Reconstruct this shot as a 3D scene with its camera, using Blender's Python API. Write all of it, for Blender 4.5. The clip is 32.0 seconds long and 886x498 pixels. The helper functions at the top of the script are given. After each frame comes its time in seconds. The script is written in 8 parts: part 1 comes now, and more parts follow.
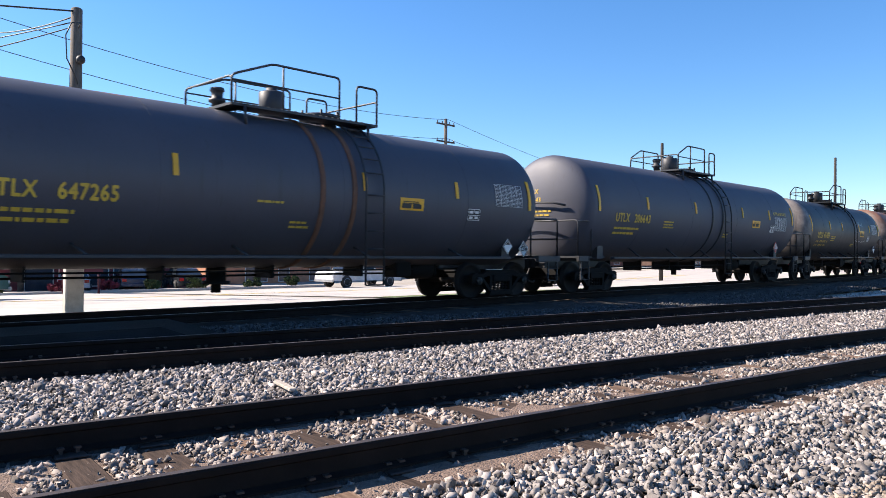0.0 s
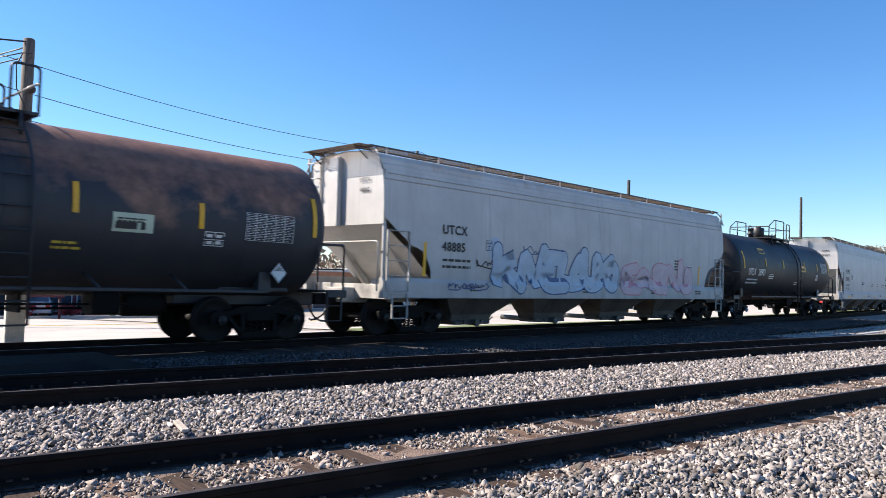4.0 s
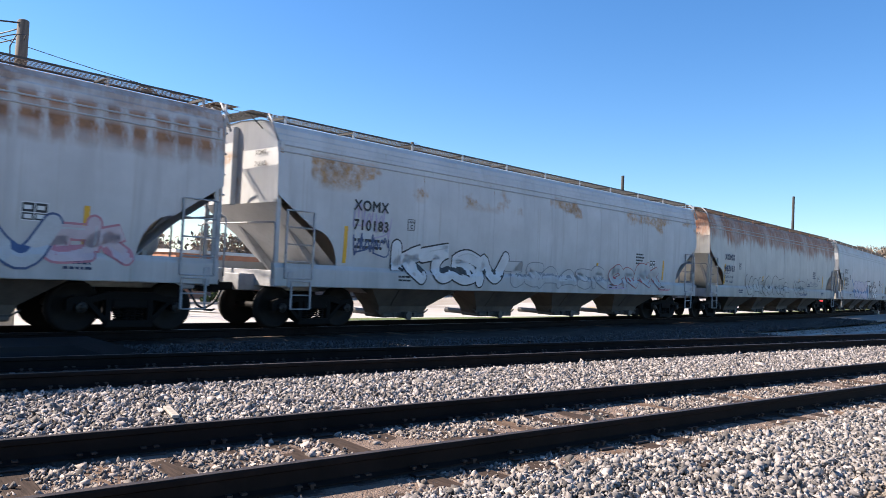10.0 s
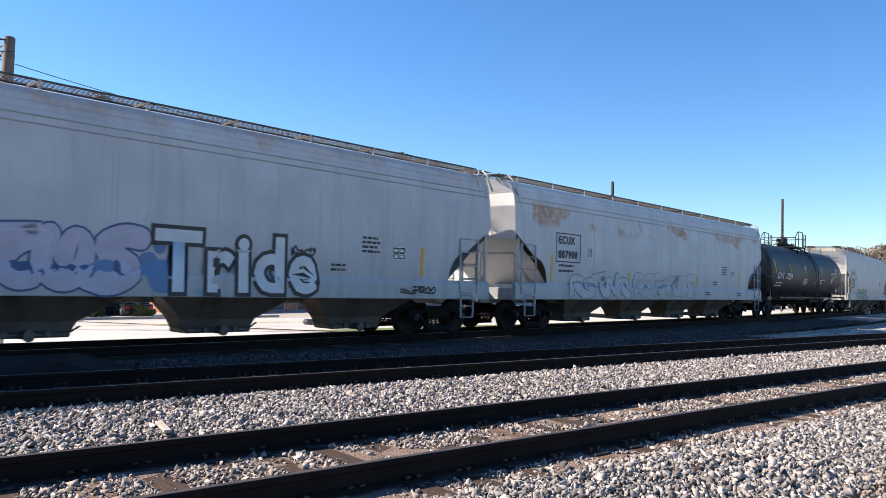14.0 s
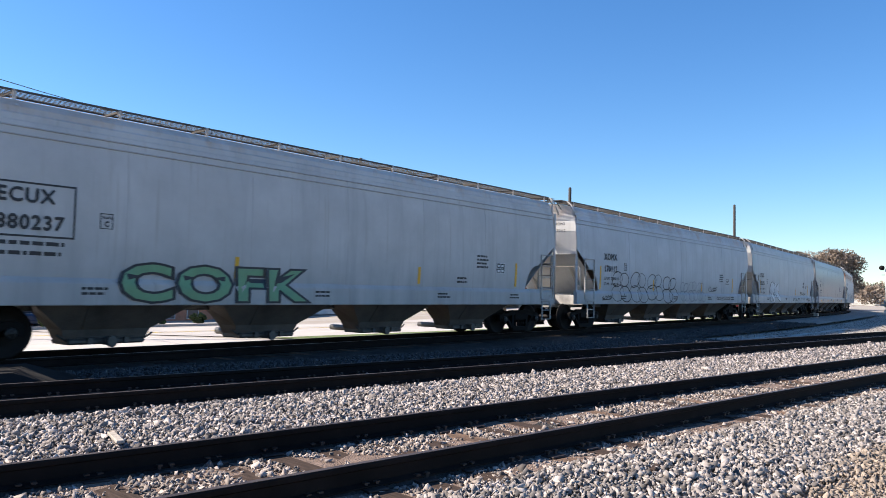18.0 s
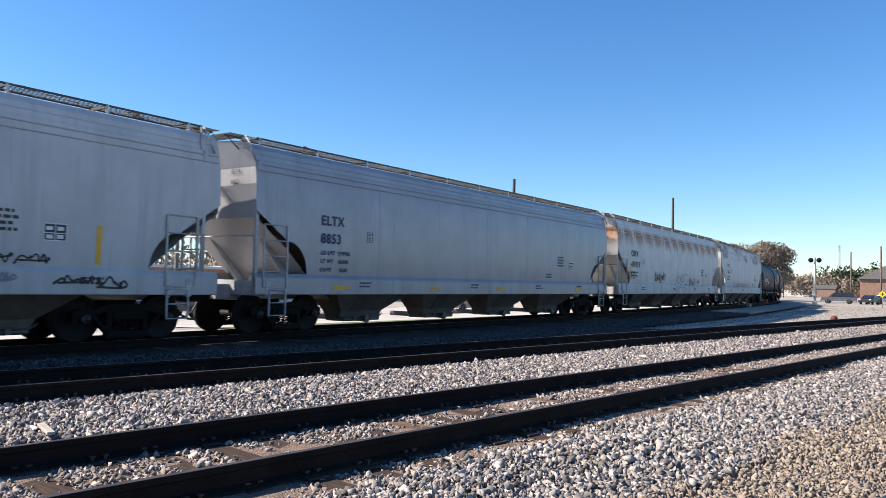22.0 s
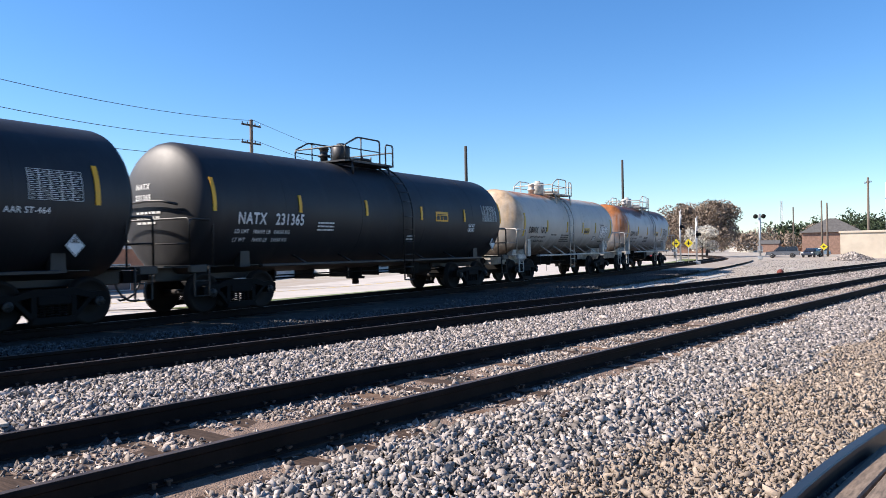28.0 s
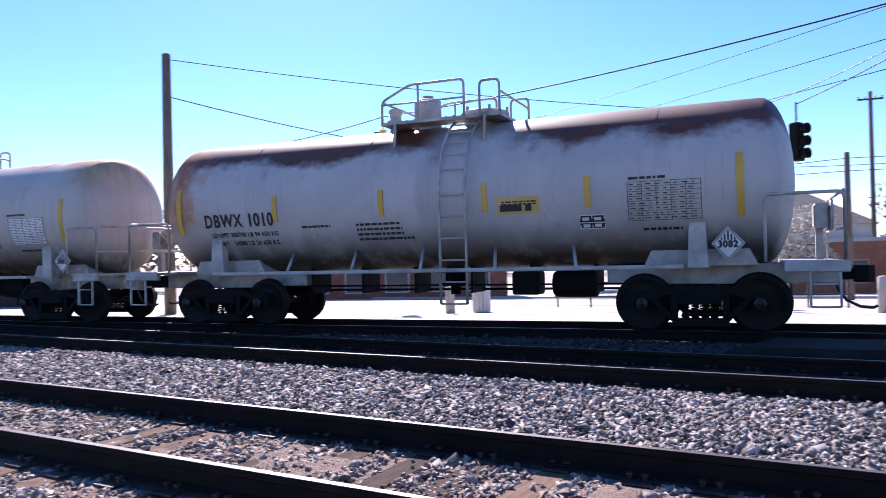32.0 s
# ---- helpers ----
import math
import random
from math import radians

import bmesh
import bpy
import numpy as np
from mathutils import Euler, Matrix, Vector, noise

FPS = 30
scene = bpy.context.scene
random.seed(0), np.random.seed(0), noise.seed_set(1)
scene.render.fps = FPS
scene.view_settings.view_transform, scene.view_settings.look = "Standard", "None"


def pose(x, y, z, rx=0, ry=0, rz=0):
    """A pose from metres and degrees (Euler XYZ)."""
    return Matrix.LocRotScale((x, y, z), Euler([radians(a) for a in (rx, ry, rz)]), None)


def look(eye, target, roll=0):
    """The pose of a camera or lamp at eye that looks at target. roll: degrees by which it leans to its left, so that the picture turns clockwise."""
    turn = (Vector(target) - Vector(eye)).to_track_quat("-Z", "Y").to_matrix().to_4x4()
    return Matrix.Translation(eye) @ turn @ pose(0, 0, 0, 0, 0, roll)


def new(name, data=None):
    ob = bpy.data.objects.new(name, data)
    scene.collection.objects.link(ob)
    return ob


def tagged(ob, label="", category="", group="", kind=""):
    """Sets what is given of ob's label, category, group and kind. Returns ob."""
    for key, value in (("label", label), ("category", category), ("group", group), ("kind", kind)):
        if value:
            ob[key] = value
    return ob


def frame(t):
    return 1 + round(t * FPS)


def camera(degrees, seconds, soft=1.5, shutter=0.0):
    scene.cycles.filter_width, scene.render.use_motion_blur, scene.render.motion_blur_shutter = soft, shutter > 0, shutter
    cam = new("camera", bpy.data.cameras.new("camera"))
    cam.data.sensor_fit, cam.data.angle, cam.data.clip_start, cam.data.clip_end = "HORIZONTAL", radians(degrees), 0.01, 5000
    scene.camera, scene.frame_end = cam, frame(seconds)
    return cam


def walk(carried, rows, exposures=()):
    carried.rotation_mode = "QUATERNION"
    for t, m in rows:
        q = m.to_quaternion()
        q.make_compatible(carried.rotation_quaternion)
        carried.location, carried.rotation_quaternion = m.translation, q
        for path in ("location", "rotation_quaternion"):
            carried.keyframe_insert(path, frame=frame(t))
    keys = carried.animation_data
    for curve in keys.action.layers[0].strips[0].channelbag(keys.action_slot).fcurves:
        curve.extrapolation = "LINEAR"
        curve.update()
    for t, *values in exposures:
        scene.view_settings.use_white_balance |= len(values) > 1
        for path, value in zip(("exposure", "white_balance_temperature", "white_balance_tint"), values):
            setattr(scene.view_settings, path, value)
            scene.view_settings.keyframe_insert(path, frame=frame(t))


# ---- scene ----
cam = camera(60.74, 32.0, soft=0.8, shutter=0.1)
PATH = [
    (0, pose(-0.502, 0.627, 1.146, 90.35, -0.61, -37.47)),
    (0.5, pose(-0.471, 0.611, 1.145, 90.25, -0.90, -35.59)),
    (1, pose(-0.360, 0.526, 1.152, 90.22, -0.72, -33.31)),
    (1.5, pose(-0.175, 0.405, 1.205, 90.38, -1.18, -30.12)),
    (2, pose(-0.081, 0.309, 1.245, 90.30, -1.86, -26.31)),
    (2.5, pose(-0.070, 0.207, 1.251, 89.95, -3.15, -22.52)),
    (3, pose(-0.055, 0.142, 1.291, 90.08, -3.68, -23.49)),
    (3.5, pose(-0.018, 0.048, 1.313, 91.79, -2.54, -32.19)),
    (4, pose(-0.001, -0.012, 1.317, 92.60, -1.70, -39.03)),
    (4.5, pose(0.002, -0.016, 1.305, 92.42, -1.43, -40.69)),
    (6.5, pose(0.009, 0.000, 1.292, 90.32, -1.29, -37.72)),
    (7, pose(0.010, 0.013, 1.286, 90.62, -1.42, -37.87)),
    (7.5, pose(0.014, 0.005, 1.293, 91.03, -1.66, -38.36)),
    (8, pose(0.001, -0.003, 1.297, 91.41, -1.93, -38.98)),
    (8.5, pose(-0.006, -0.002, 1.298, 91.70, -2.15, -39.46)),
    (9, pose(-0.000, -0.000, 1.292, 91.88, -2.30, -39.58)),
    (9.5, pose(-0.007, -0.005, 1.302, 91.95, -2.53, -39.63)),
    (10, pose(-0.010, -0.001, 1.305, 92.02, -2.82, -39.63)),
    (10.5, pose(-0.006, 0.007, 1.305, 92.02, -3.07, -39.65)),
    (11, pose(0.002, 0.007, 1.304, 92.00, -3.03, -39.58)),
    (11.5, pose(0.007, 0.005, 1.304, 92.03, -2.78, -39.53)),
    (12, pose(0.009, 0.003, 1.301, 92.21, -2.34, -39.57)),
    (12.5, pose(0.014, -0.004, 1.305, 92.37, -1.91, -39.69)),
    (13, pose(0.016, -0.007, 1.302, 92.62, -1.61, -39.97)),
    (13.5, pose(0.018, -0.013, 1.299, 92.68, -1.64, -40.17)),
    (14, pose(0.001, -0.016, 1.300, 92.73, -1.66, -40.19)),
    (14.5, pose(-0.013, -0.009, 1.299, 92.68, -1.72, -40.03)),
    (16.5, pose(-0.010, -0.004, 1.300, 92.59, -1.82, -39.89)),
    (17, pose(-0.001, -0.012, 1.288, 92.88, -1.59, -40.54)),
    (17.5, pose(0.001, -0.020, 1.287, 93.15, -1.42, -41.69)),
    (18, pose(0.000, -0.036, 1.293, 93.27, -1.24, -43.24)),
    (18.5, pose(0.015, -0.040, 1.283, 93.20, -1.08, -45.02)),
    (19, pose(0.027, -0.042, 1.267, 92.88, -1.06, -46.55)),
    (19.5, pose(0.034, -0.041, 1.264, 92.53, -1.02, -47.63)),
    (20, pose(0.024, -0.039, 1.256, 92.33, -1.07, -48.12)),
    (20.5, pose(0.019, -0.043, 1.259, 92.31, -1.15, -48.07)),
    (21, pose(0.010, -0.038, 1.266, 92.39, -1.34, -47.82)),
    (21.5, pose(0.004, -0.034, 1.270, 92.60, -1.36, -47.57)),
    (22, pose(0.014, -0.046, 1.268, 92.65, -1.37, -47.43)),
    (22.5, pose(0.018, -0.042, 1.270, 92.59, -1.24, -47.43)),
    (23, pose(0.024, -0.034, 1.260, 92.47, -0.95, -47.46)),
    (23.5, pose(0.022, -0.036, 1.266, 92.17, -1.00, -47.49)),
    (24, pose(0.019, -0.030, 1.268, 91.99, -1.15, -47.57)),
    (24.5, pose(0.020, -0.040, 1.262, 91.92, -1.30, -47.62)),
    (26.5, pose(0.018, -0.045, 1.257, 91.59, -0.55, -48.38)),
    (27, pose(0.006, -0.036, 1.259, 91.27, -0.02, -49.15)),
    (27.5, pose(0.023, -0.011, 1.245, 90.91, 0.83, -50.47)),
    (28, pose(0.059, 0.126, 1.249, 90.36, 0.99, -50.91)),
    (28.5, pose(0.157, 0.309, 1.215, 89.45, 0.11, -45.81)),
    (29, pose(0.363, 0.461, 1.248, 89.60, -0.42, -41.07)),
    (29.5, pose(0.537, 0.631, 1.227, 90.06, -0.07, -36.30)),
    (30, pose(0.680, 0.835, 1.254, 90.55, 0.10, -29.70)),
    (30.5, pose(0.830, 0.963, 1.255, 90.76, 0.32, -20.05)),
    (31, pose(0.937, 1.070, 1.249, 90.59, 0.23, -8.08)),
    (31.5, pose(0.970, 1.197, 1.279, 90.60, 1.16, 8.06)),
    (32, pose(0.967, 1.202, 1.246, 90.72, 1.31, 30.09)),
]
EXPOSURES = [(0, 1.28, 6450, 11), (1, 1.40, 6400, 13), (3, 1.38, 6350, 24), (4, 1.22, 6400, 10), (7, 1.26, 6500, 11), (14, 1.24, 6500, 10), (18, 1.17, 6400, 10),
             (22, 1.12, 6400, 9), (28, 1.12, 6300, 11), (29.5, 1.20, 6400, 11), (31, 1.22, 6350, 13), (32, 1.25, 5800, 26)]
walk(cam, PATH, EXPOSURES)

# ---- daylight ----
SUN_AZ, SUN_EL = 40.0, 37.5          # degrees to the left of +y, and above the horizon
world = bpy.data.worlds.new("world")
scene.world = world
world.use_nodes = True
wn = world.node_tree.nodes
sky = wn.new("ShaderNodeTexSky")
sky.sky_type = "NISHITA"
sky.sun_disc = False
sky.sun_elevation = radians(SUN_EL)
sky.sun_rotation = radians(-SUN_AZ)
sky.air_density, sky.dust_density, sky.ozone_density = 1.0, 0.15, 5.0
wn["Background"].inputs[1].default_value = 0.085
deep = wn.new("ShaderNodeHueSaturation")
deep.inputs["Saturation"].default_value = 1.19
deep.inputs["Hue"].default_value = 0.503
world.node_tree.links.new(sky.outputs[0], deep.inputs["Color"])
world.node_tree.links.new(deep.outputs[0], wn["Background"].inputs[0])
sun_dir = Vector((-math.sin(radians(SUN_AZ)) * math.cos(radians(SUN_EL)),
                  math.cos(radians(SUN_AZ)) * math.cos(radians(SUN_EL)), math.sin(radians(SUN_EL))))
sun = new("sun", bpy.data.lights.new("sun", "SUN"))
sun.data.energy, sun.data.angle, sun.data.color = 5.0, radians(0.53), (1.0, 0.88, 0.76)
sun.matrix_world = look(sun_dir * 200, (0, 0, 0))
scene.view_settings.exposure = 1.22


# ---- materials ----
def nodes_of(name):
    m = bpy.data.materials.new(name)
    m.use_nodes = True
    return m, m.node_tree.nodes, m.node_tree.links, m.node_tree.nodes["Principled BSDF"]


def mixcol(nt, ln, fac, a, b, blend="MIX"):
    n = nt.new("ShaderNodeMix")
    n.data_type, n.blend_type = "RGBA", blend
    for sock, v in ((n.inputs[0], fac), (n.inputs[6], a), (n.inputs[7], b)):
        if isinstance(v, (int, float)):
            sock.default_value = v
        elif isinstance(v, tuple):
            sock.default_value = (*v[:3], 1)
        else:
            ln.new(v, sock)
    return n.outputs[2]


def ramp(nt, ln, src, lo, hi):
    n = nt.new("ShaderNodeMapRange")
    n.inputs[1].default_value, n.inputs[2].default_value = lo, hi
    ln.new(src, n.inputs[0])
    return n.outputs[0]


def noise_tex(nt, ln, scale, detail=4, rough=0.6, stretch=None, coord="Object"):
    tc = nt.new("ShaderNodeTexCoord")
    src = tc.outputs[coord]
    if stretch:
        mp = nt.new("ShaderNodeMapping")
        mp.inputs["Scale"].default_value = stretch
        ln.new(src, mp.inputs["Vector"])
        src = mp.outputs[0]
    n = nt.new("ShaderNodeTexNoise")
    n.inputs["Scale"].default_value, n.inputs["Detail"].default_value, n.inputs["Roughness"].default_value = scale, detail, rough
    ln.new(src, n.inputs["Vector"])
    return n.outputs["Fac"]


def bump(nt, ln, bsdf, src, strength, dist=0.01):
    b = nt.new("ShaderNodeBump")
    b.inputs["Strength"].default_value, b.inputs["Distance"].default_value = strength, dist
    ln.new(src, b.inputs["Height"])
    ln.new(b.outputs[0], bsdf.inputs["Normal"])


def mat(name, col, rough=0.6, metal=0.0, var=0.25, scale=6.0, col2=None, grain=40.0, bmp=0.15, dist=0.004, stretch=None, rand=0.0, coord="Object", island=0.0, spec=0.5):
    """A surface with broad stains and fine grain of its own colour."""
    m, nt, ln, bs = nodes_of(name)
    big = noise_tex(nt, ln, scale, 5, 0.6, stretch, coord)
    fine = noise_tex(nt, ln, grain, 3, 0.6, None, coord)
    dark = tuple(c * (1 - var) for c in col)
    c2 = col2 if col2 else tuple(min(1, c * (1 + var * 0.6)) for c in col)
    base = mixcol(nt, ln, ramp(nt, ln, big, 0.35, 0.65), dark if not col2 else col, c2)
    base = mixcol(nt, ln, ramp(nt, ln, fine, 0.3, 0.75), base, mixcol(nt, ln, 1.0, base, (1 - var * 0.7,) * 3, "MULTIPLY"))
    if rand or island:
        if island:
            src = nt.new("ShaderNodeNewGeometry").outputs["Random Per Island"]
        else:
            src = nt.new("ShaderNodeObjectInfo").outputs["Random"]
        amt = rand or island
        mr = nt.new("ShaderNodeMapRange")
        mr.inputs[3].default_value, mr.inputs[4].default_value = 1 - amt, 1 + amt * 0.7
        ln.new(src, mr.inputs[0])
        comb = nt.new("ShaderNodeCombineColor")
        for k in range(3):
            ln.new(mr.outputs[0], comb.inputs[k])
        base = mixcol(nt, ln, 1.0, base, comb.outputs[0], "MULTIPLY")
    ln.new(base, bs.inputs["Base Color"])
    r = nt.new("ShaderNodeMapRange")
    r.inputs[3].default_value, r.inputs[4].default_value = max(0.03, rough - 0.12), min(1, rough + 0.12)
    ln.new(big, r.inputs[0])
    ln.new(r.outputs[0], bs.inputs["Roughness"])
    bs.inputs["Metallic"].default_value = metal
    bs.inputs["Specular IOR Level"].default_value = spec
    if bmp:
        bump(nt, ln, bs, fine, bmp, dist)
    return m


def plain(name, col, rough=0.5, metal=0.0, emit=0.0):
    return mat(name, col, rough, metal, var=0.12, scale=2.0, grain=25, bmp=0.0)


def paint(name, col, rough=0.42, rust=(0.16, 0.055, 0.02), top=0.0, zlo=3.0, zhi=4.2, teeth=None, runs=(), spots=(), ends=(), bare=None, film=(1.9, 0.9), tall=1.0, dirt=0.35, metal=0.0, dents=0.0):
    """Freight-car paint. top: rust on the upper shell; teeth, runs, spots: rust below the roof edge; ends: stains on the heads; dirt: road film at the bottom."""
    m, nt, ln, bs = nodes_of(name)
    tc = nt.new("ShaderNodeTexCoord")
    sep = nt.new("ShaderNodeSeparateXYZ")
    ln.new(tc.outputs["Object"], sep.inputs[0])
    up = nt.new("ShaderNodeMath")
    up.operation = "DIVIDE"
    ln.new(sep.outputs[2], up.inputs[0])
    up.inputs[1].default_value = tall
    z = up.outputs[0]
    broad = noise_tex(nt, ln, 0.8, 5, 0.62)
    vert = noise_tex(nt, ln, 1.0, 4, 0.6, (2.4, 2.4, 0.22))
    fine = noise_tex(nt, ln, 30, 3, 0.6)
    base = mixcol(nt, ln, ramp(nt, ln, broad, 0.35, 0.7), tuple(c * 0.86 for c in col), tuple(min(1, c * 1.06) for c in col))
    base = mixcol(nt, ln, ramp(nt, ln, vert, 0.52, 0.75), base, tuple(c * 0.74 + 0.012 for c in col))
    thin = noise_tex(nt, ln, 1.0, 3, 0.55, (11, 11, 0.16))
    base = mixcol(nt, ln, ramp(nt, ln, thin, 0.60, 0.84), base, tuple(c * q for c, q in zip(col, (0.74, 0.70, 0.64))))
    rustc = mixcol(nt, ln, ramp(nt, ln, noise_tex(nt, ln, 3.0, 5, 0.7), 0.3, 0.7), rust, tuple(min(1, c * 2.3) for c in rust))
    if dirt:
        d = nt.new("ShaderNodeMath")
        d.operation = "MULTIPLY"
        ln.new(ramp(nt, ln, z, *film), d.inputs[0])
        d.inputs[1].default_value = dirt
        d2 = nt.new("ShaderNodeMath")
        d2.operation = "MULTIPLY"
        ln.new(d.outputs[0], d2.inputs[0])
        ln.new(ramp(nt, ln, vert, 0.1, 0.5), d2.inputs[1])
        base = mixcol(nt, ln, d2.outputs[0], base, (0.07, 0.052, 0.04))
    if top:
        n1 = nt.new("ShaderNodeMath")
        n1.operation = "ADD"
        ln.new(ramp(nt, ln, z, zlo, zhi), n1.inputs[0])
        mul = nt.new("ShaderNodeMath")
        mul.operation = "MULTIPLY_ADD"
        ln.new(noise_tex(nt, ln, 0.9, 5, 0.6, (0.75, 1.3, 0.9)), mul.inputs[0])
        mul.inputs[1].default_value, mul.inputs[2].default_value = 2.2, -1.2 - (1 - top)
        ln.new(mul.outputs[0], n1.inputs[1])
        gate = nt.new("ShaderNodeMath")
        gate.operation = "MULTIPLY"
        ln.new(ramp(nt, ln, n1.outputs[0], 0.38, 0.72), gate.inputs[0])
        ln.new(ramp(nt, ln, z, zlo - 0.15, zlo + 0.2), gate.inputs[1])
        cover = gate.outputs[0]
        if bare:
            gap = nt.new("ShaderNodeMath")
            gap.operation = "MULTIPLY"
            ln.new(cover, gap.inputs[0])
            away = nt.new("ShaderNodeMath")
            away.operation = "ABSOLUTE"
            mid = nt.new("ShaderNodeMath")
            mid.operation = "SUBTRACT"
            ln.new(sep.outputs[0], mid.inputs[0])
            mid.inputs[1].default_value = bare[0]
            ln.new(mid.outputs[0], away.inputs[0])
            ln.new(ramp(nt, ln, away.outputs[0], bare[1] * 0.6, bare[1] * 1.2), gap.inputs[1])
            cover = gap.outputs[0]
        base = mixcol(nt, ln, cover, base, rustc)
    x = sep.outputs[0]

    def calc(op, a, b=None, c=None):
        n = nt.new("ShaderNodeMath")
        n.operation = op
        for k, v in enumerate((a, b, c)):
            if v is None:
                continue
            if isinstance(v, (int, float)):
                n.inputs[k].default_value = v
            else:
                ln.new(v, n.inputs[k])
        return n.outputs[0]

    def along(scale, detail):
        only = nt.new("ShaderNodeCombineXYZ")
        ln.new(x, only.inputs[0])
        n = nt.new("ShaderNodeTexNoise")
        n.inputs["Scale"].default_value, n.inputs["Detail"].default_value = scale, detail
        ln.new(only.outputs[0], n.inputs["Vector"])
        return n.outputs["Fac"]
    if teeth:
        # soft smudges that hang in rows below the seams
        period, rows, lean_ = teeth
        lean = calc("MULTIPLY_ADD", z, lean_, x)
        beat = calc("MULTIPLY_ADD", along(0.6, 2), 4.0, calc("MULTIPLY", lean, 6.2832 / period))
        wave = calc("SINE", beat)
        grainy = noise_tex(nt, ln, 1.0, 5, 0.7, (7, 7, 1.4))
        for k, (ztop, zlen, amount) in enumerate(rows):
            low = calc("MULTIPLY_ADD", along(1.3 + 0.4 * k, 3), -zlen * 1.6, ztop - zlen * 0.15)
            fade = calc("DIVIDE", calc("SUBTRACT", z, low), calc("SUBTRACT", ztop, low))
            body = calc("MULTIPLY", ramp(nt, ln, fade, -0.05, 0.55), ramp(nt, ln, z, ztop + 0.10, ztop - 0.05))
            part_ = calc("ADD", calc("MULTIPLY_ADD", wave, 0.38, 0.24), calc("MULTIPLY_ADD", grainy, 2.6, -1.3))
            patchy = ramp(nt, ln, along(0.45 + 0.2 * k, 3), 0.24, 0.42)
            f = calc("MULTIPLY", calc("MULTIPLY", calc("MULTIPLY", body, ramp(nt, ln, part_, -0.3, 0.3)), patchy), amount)
            base = mixcol(nt, ln, f, base, rustc)
    for z0, k, fx, amount in runs:
        # long fingers that thin out downwards
        drip = noise_tex(nt, ln, 1.0, 5, 0.62, (fx, fx, 0.28))
        f = ramp(nt, ln, calc("ADD", calc("MULTIPLY_ADD", z, k, -k * z0), calc("ADD", drip, calc("MULTIPLY_ADD", along(0.35, 2), 0.7, -0.35))), 0.53, 0.70)
        f = calc("MULTIPLY", calc("MULTIPLY", f, ramp(nt, ln, noise_tex(nt, ln, 1.0, 5, 0.7, (7, 7, 1.6)), 0.2, 0.55)), amount)
        f = calc("MULTIPLY", f, calc("MULTIPLY_ADD", ramp(nt, ln, along(0.62, 3), 0.36, 0.58), 0.8, 0.2))
        base = mixcol(nt, ln, f, base, rustc)
    for zlo_, zhi_, thr in spots:
        # loose patches with short drips
        blob = calc("ADD", noise_tex(nt, ln, 1.0, 3, 0.55, (0.55, 0.55, 0.9)), calc("MULTIPLY_ADD", noise_tex(nt, ln, 1.0, 4, 0.7, (6, 6, 1.1)), 0.16, -0.08))
        f = calc("MULTIPLY", ramp(nt, ln, blob, thr, thr + 0.06), calc("MULTIPLY", ramp(nt, ln, z, zlo_, zlo_ + 0.2), ramp(nt, ln, z, zhi_, zhi_ - 0.12)))
        f = calc("MULTIPLY", f, ramp(nt, ln, noise_tex(nt, ln, 5.0, 5, 0.75), 0.25, 0.6))
        base = mixcol(nt, ln, f, base, rustc)
    for sgn, x0, depth, zmin, stain in ends:
        # stain on a tank's head that runs on to the side
        u = calc("ADD", ramp(nt, ln, calc("MULTIPLY", x, sgn), x0 - depth, x0), calc("MULTIPLY_ADD", noise_tex(nt, ln, 1.2, 6, 0.65), 1.5, -0.75))
        f = calc("MULTIPLY", ramp(nt, ln, u, 0.35, 0.75), ramp(nt, ln, z, zmin, zmin + 0.7))
        f = calc("MULTIPLY", f, ramp(nt, ln, vert, 0.15, 0.5))
        base = mixcol(nt, ln, f, base, mixcol(nt, ln, ramp(nt, ln, noise_tex(nt, ln, 2.5, 5, 0.7), 0.35, 0.65), stain, tuple(c * 0.55 for c in stain)))
    ln.new(base, bs.inputs["Base Color"])
    rr = nt.new("ShaderNodeMapRange")
    rr.inputs[3].default_value, rr.inputs[4].default_value = rough - 0.1, rough + 0.18
    ln.new(broad, rr.inputs[0])
    ln.new(rr.outputs[0], bs.inputs["Roughness"])
    bs.inputs["Metallic"].default_value = metal
    h = noise_tex(nt, ln, 1.1, 2, 0.5)
    if dents:
        bump(nt, ln, bs, h, 0.14, 0.05)
    elif tall > 1:
        bump(nt, ln, bs, noise_tex(nt, ln, 1.0, 3, 0.5, (1.1, 1.1, 0.5)), 0.10, 0.04)
    else:
        bump(nt, ln, bs, fine, 0.08, 0.003)
    return m


M_STEEL = mat("rail_steel", (0.017, 0.012, 0.0105), 0.85, 0.0, 0.35, 3.0, bmp=0.2, spec=0.12)
M_RAILTOP = mat("worn_rail_head", (0.075, 0.06, 0.054), 0.5, 0.25, 0.3, 5.0, grain=60, bmp=0.05, spec=0.3)


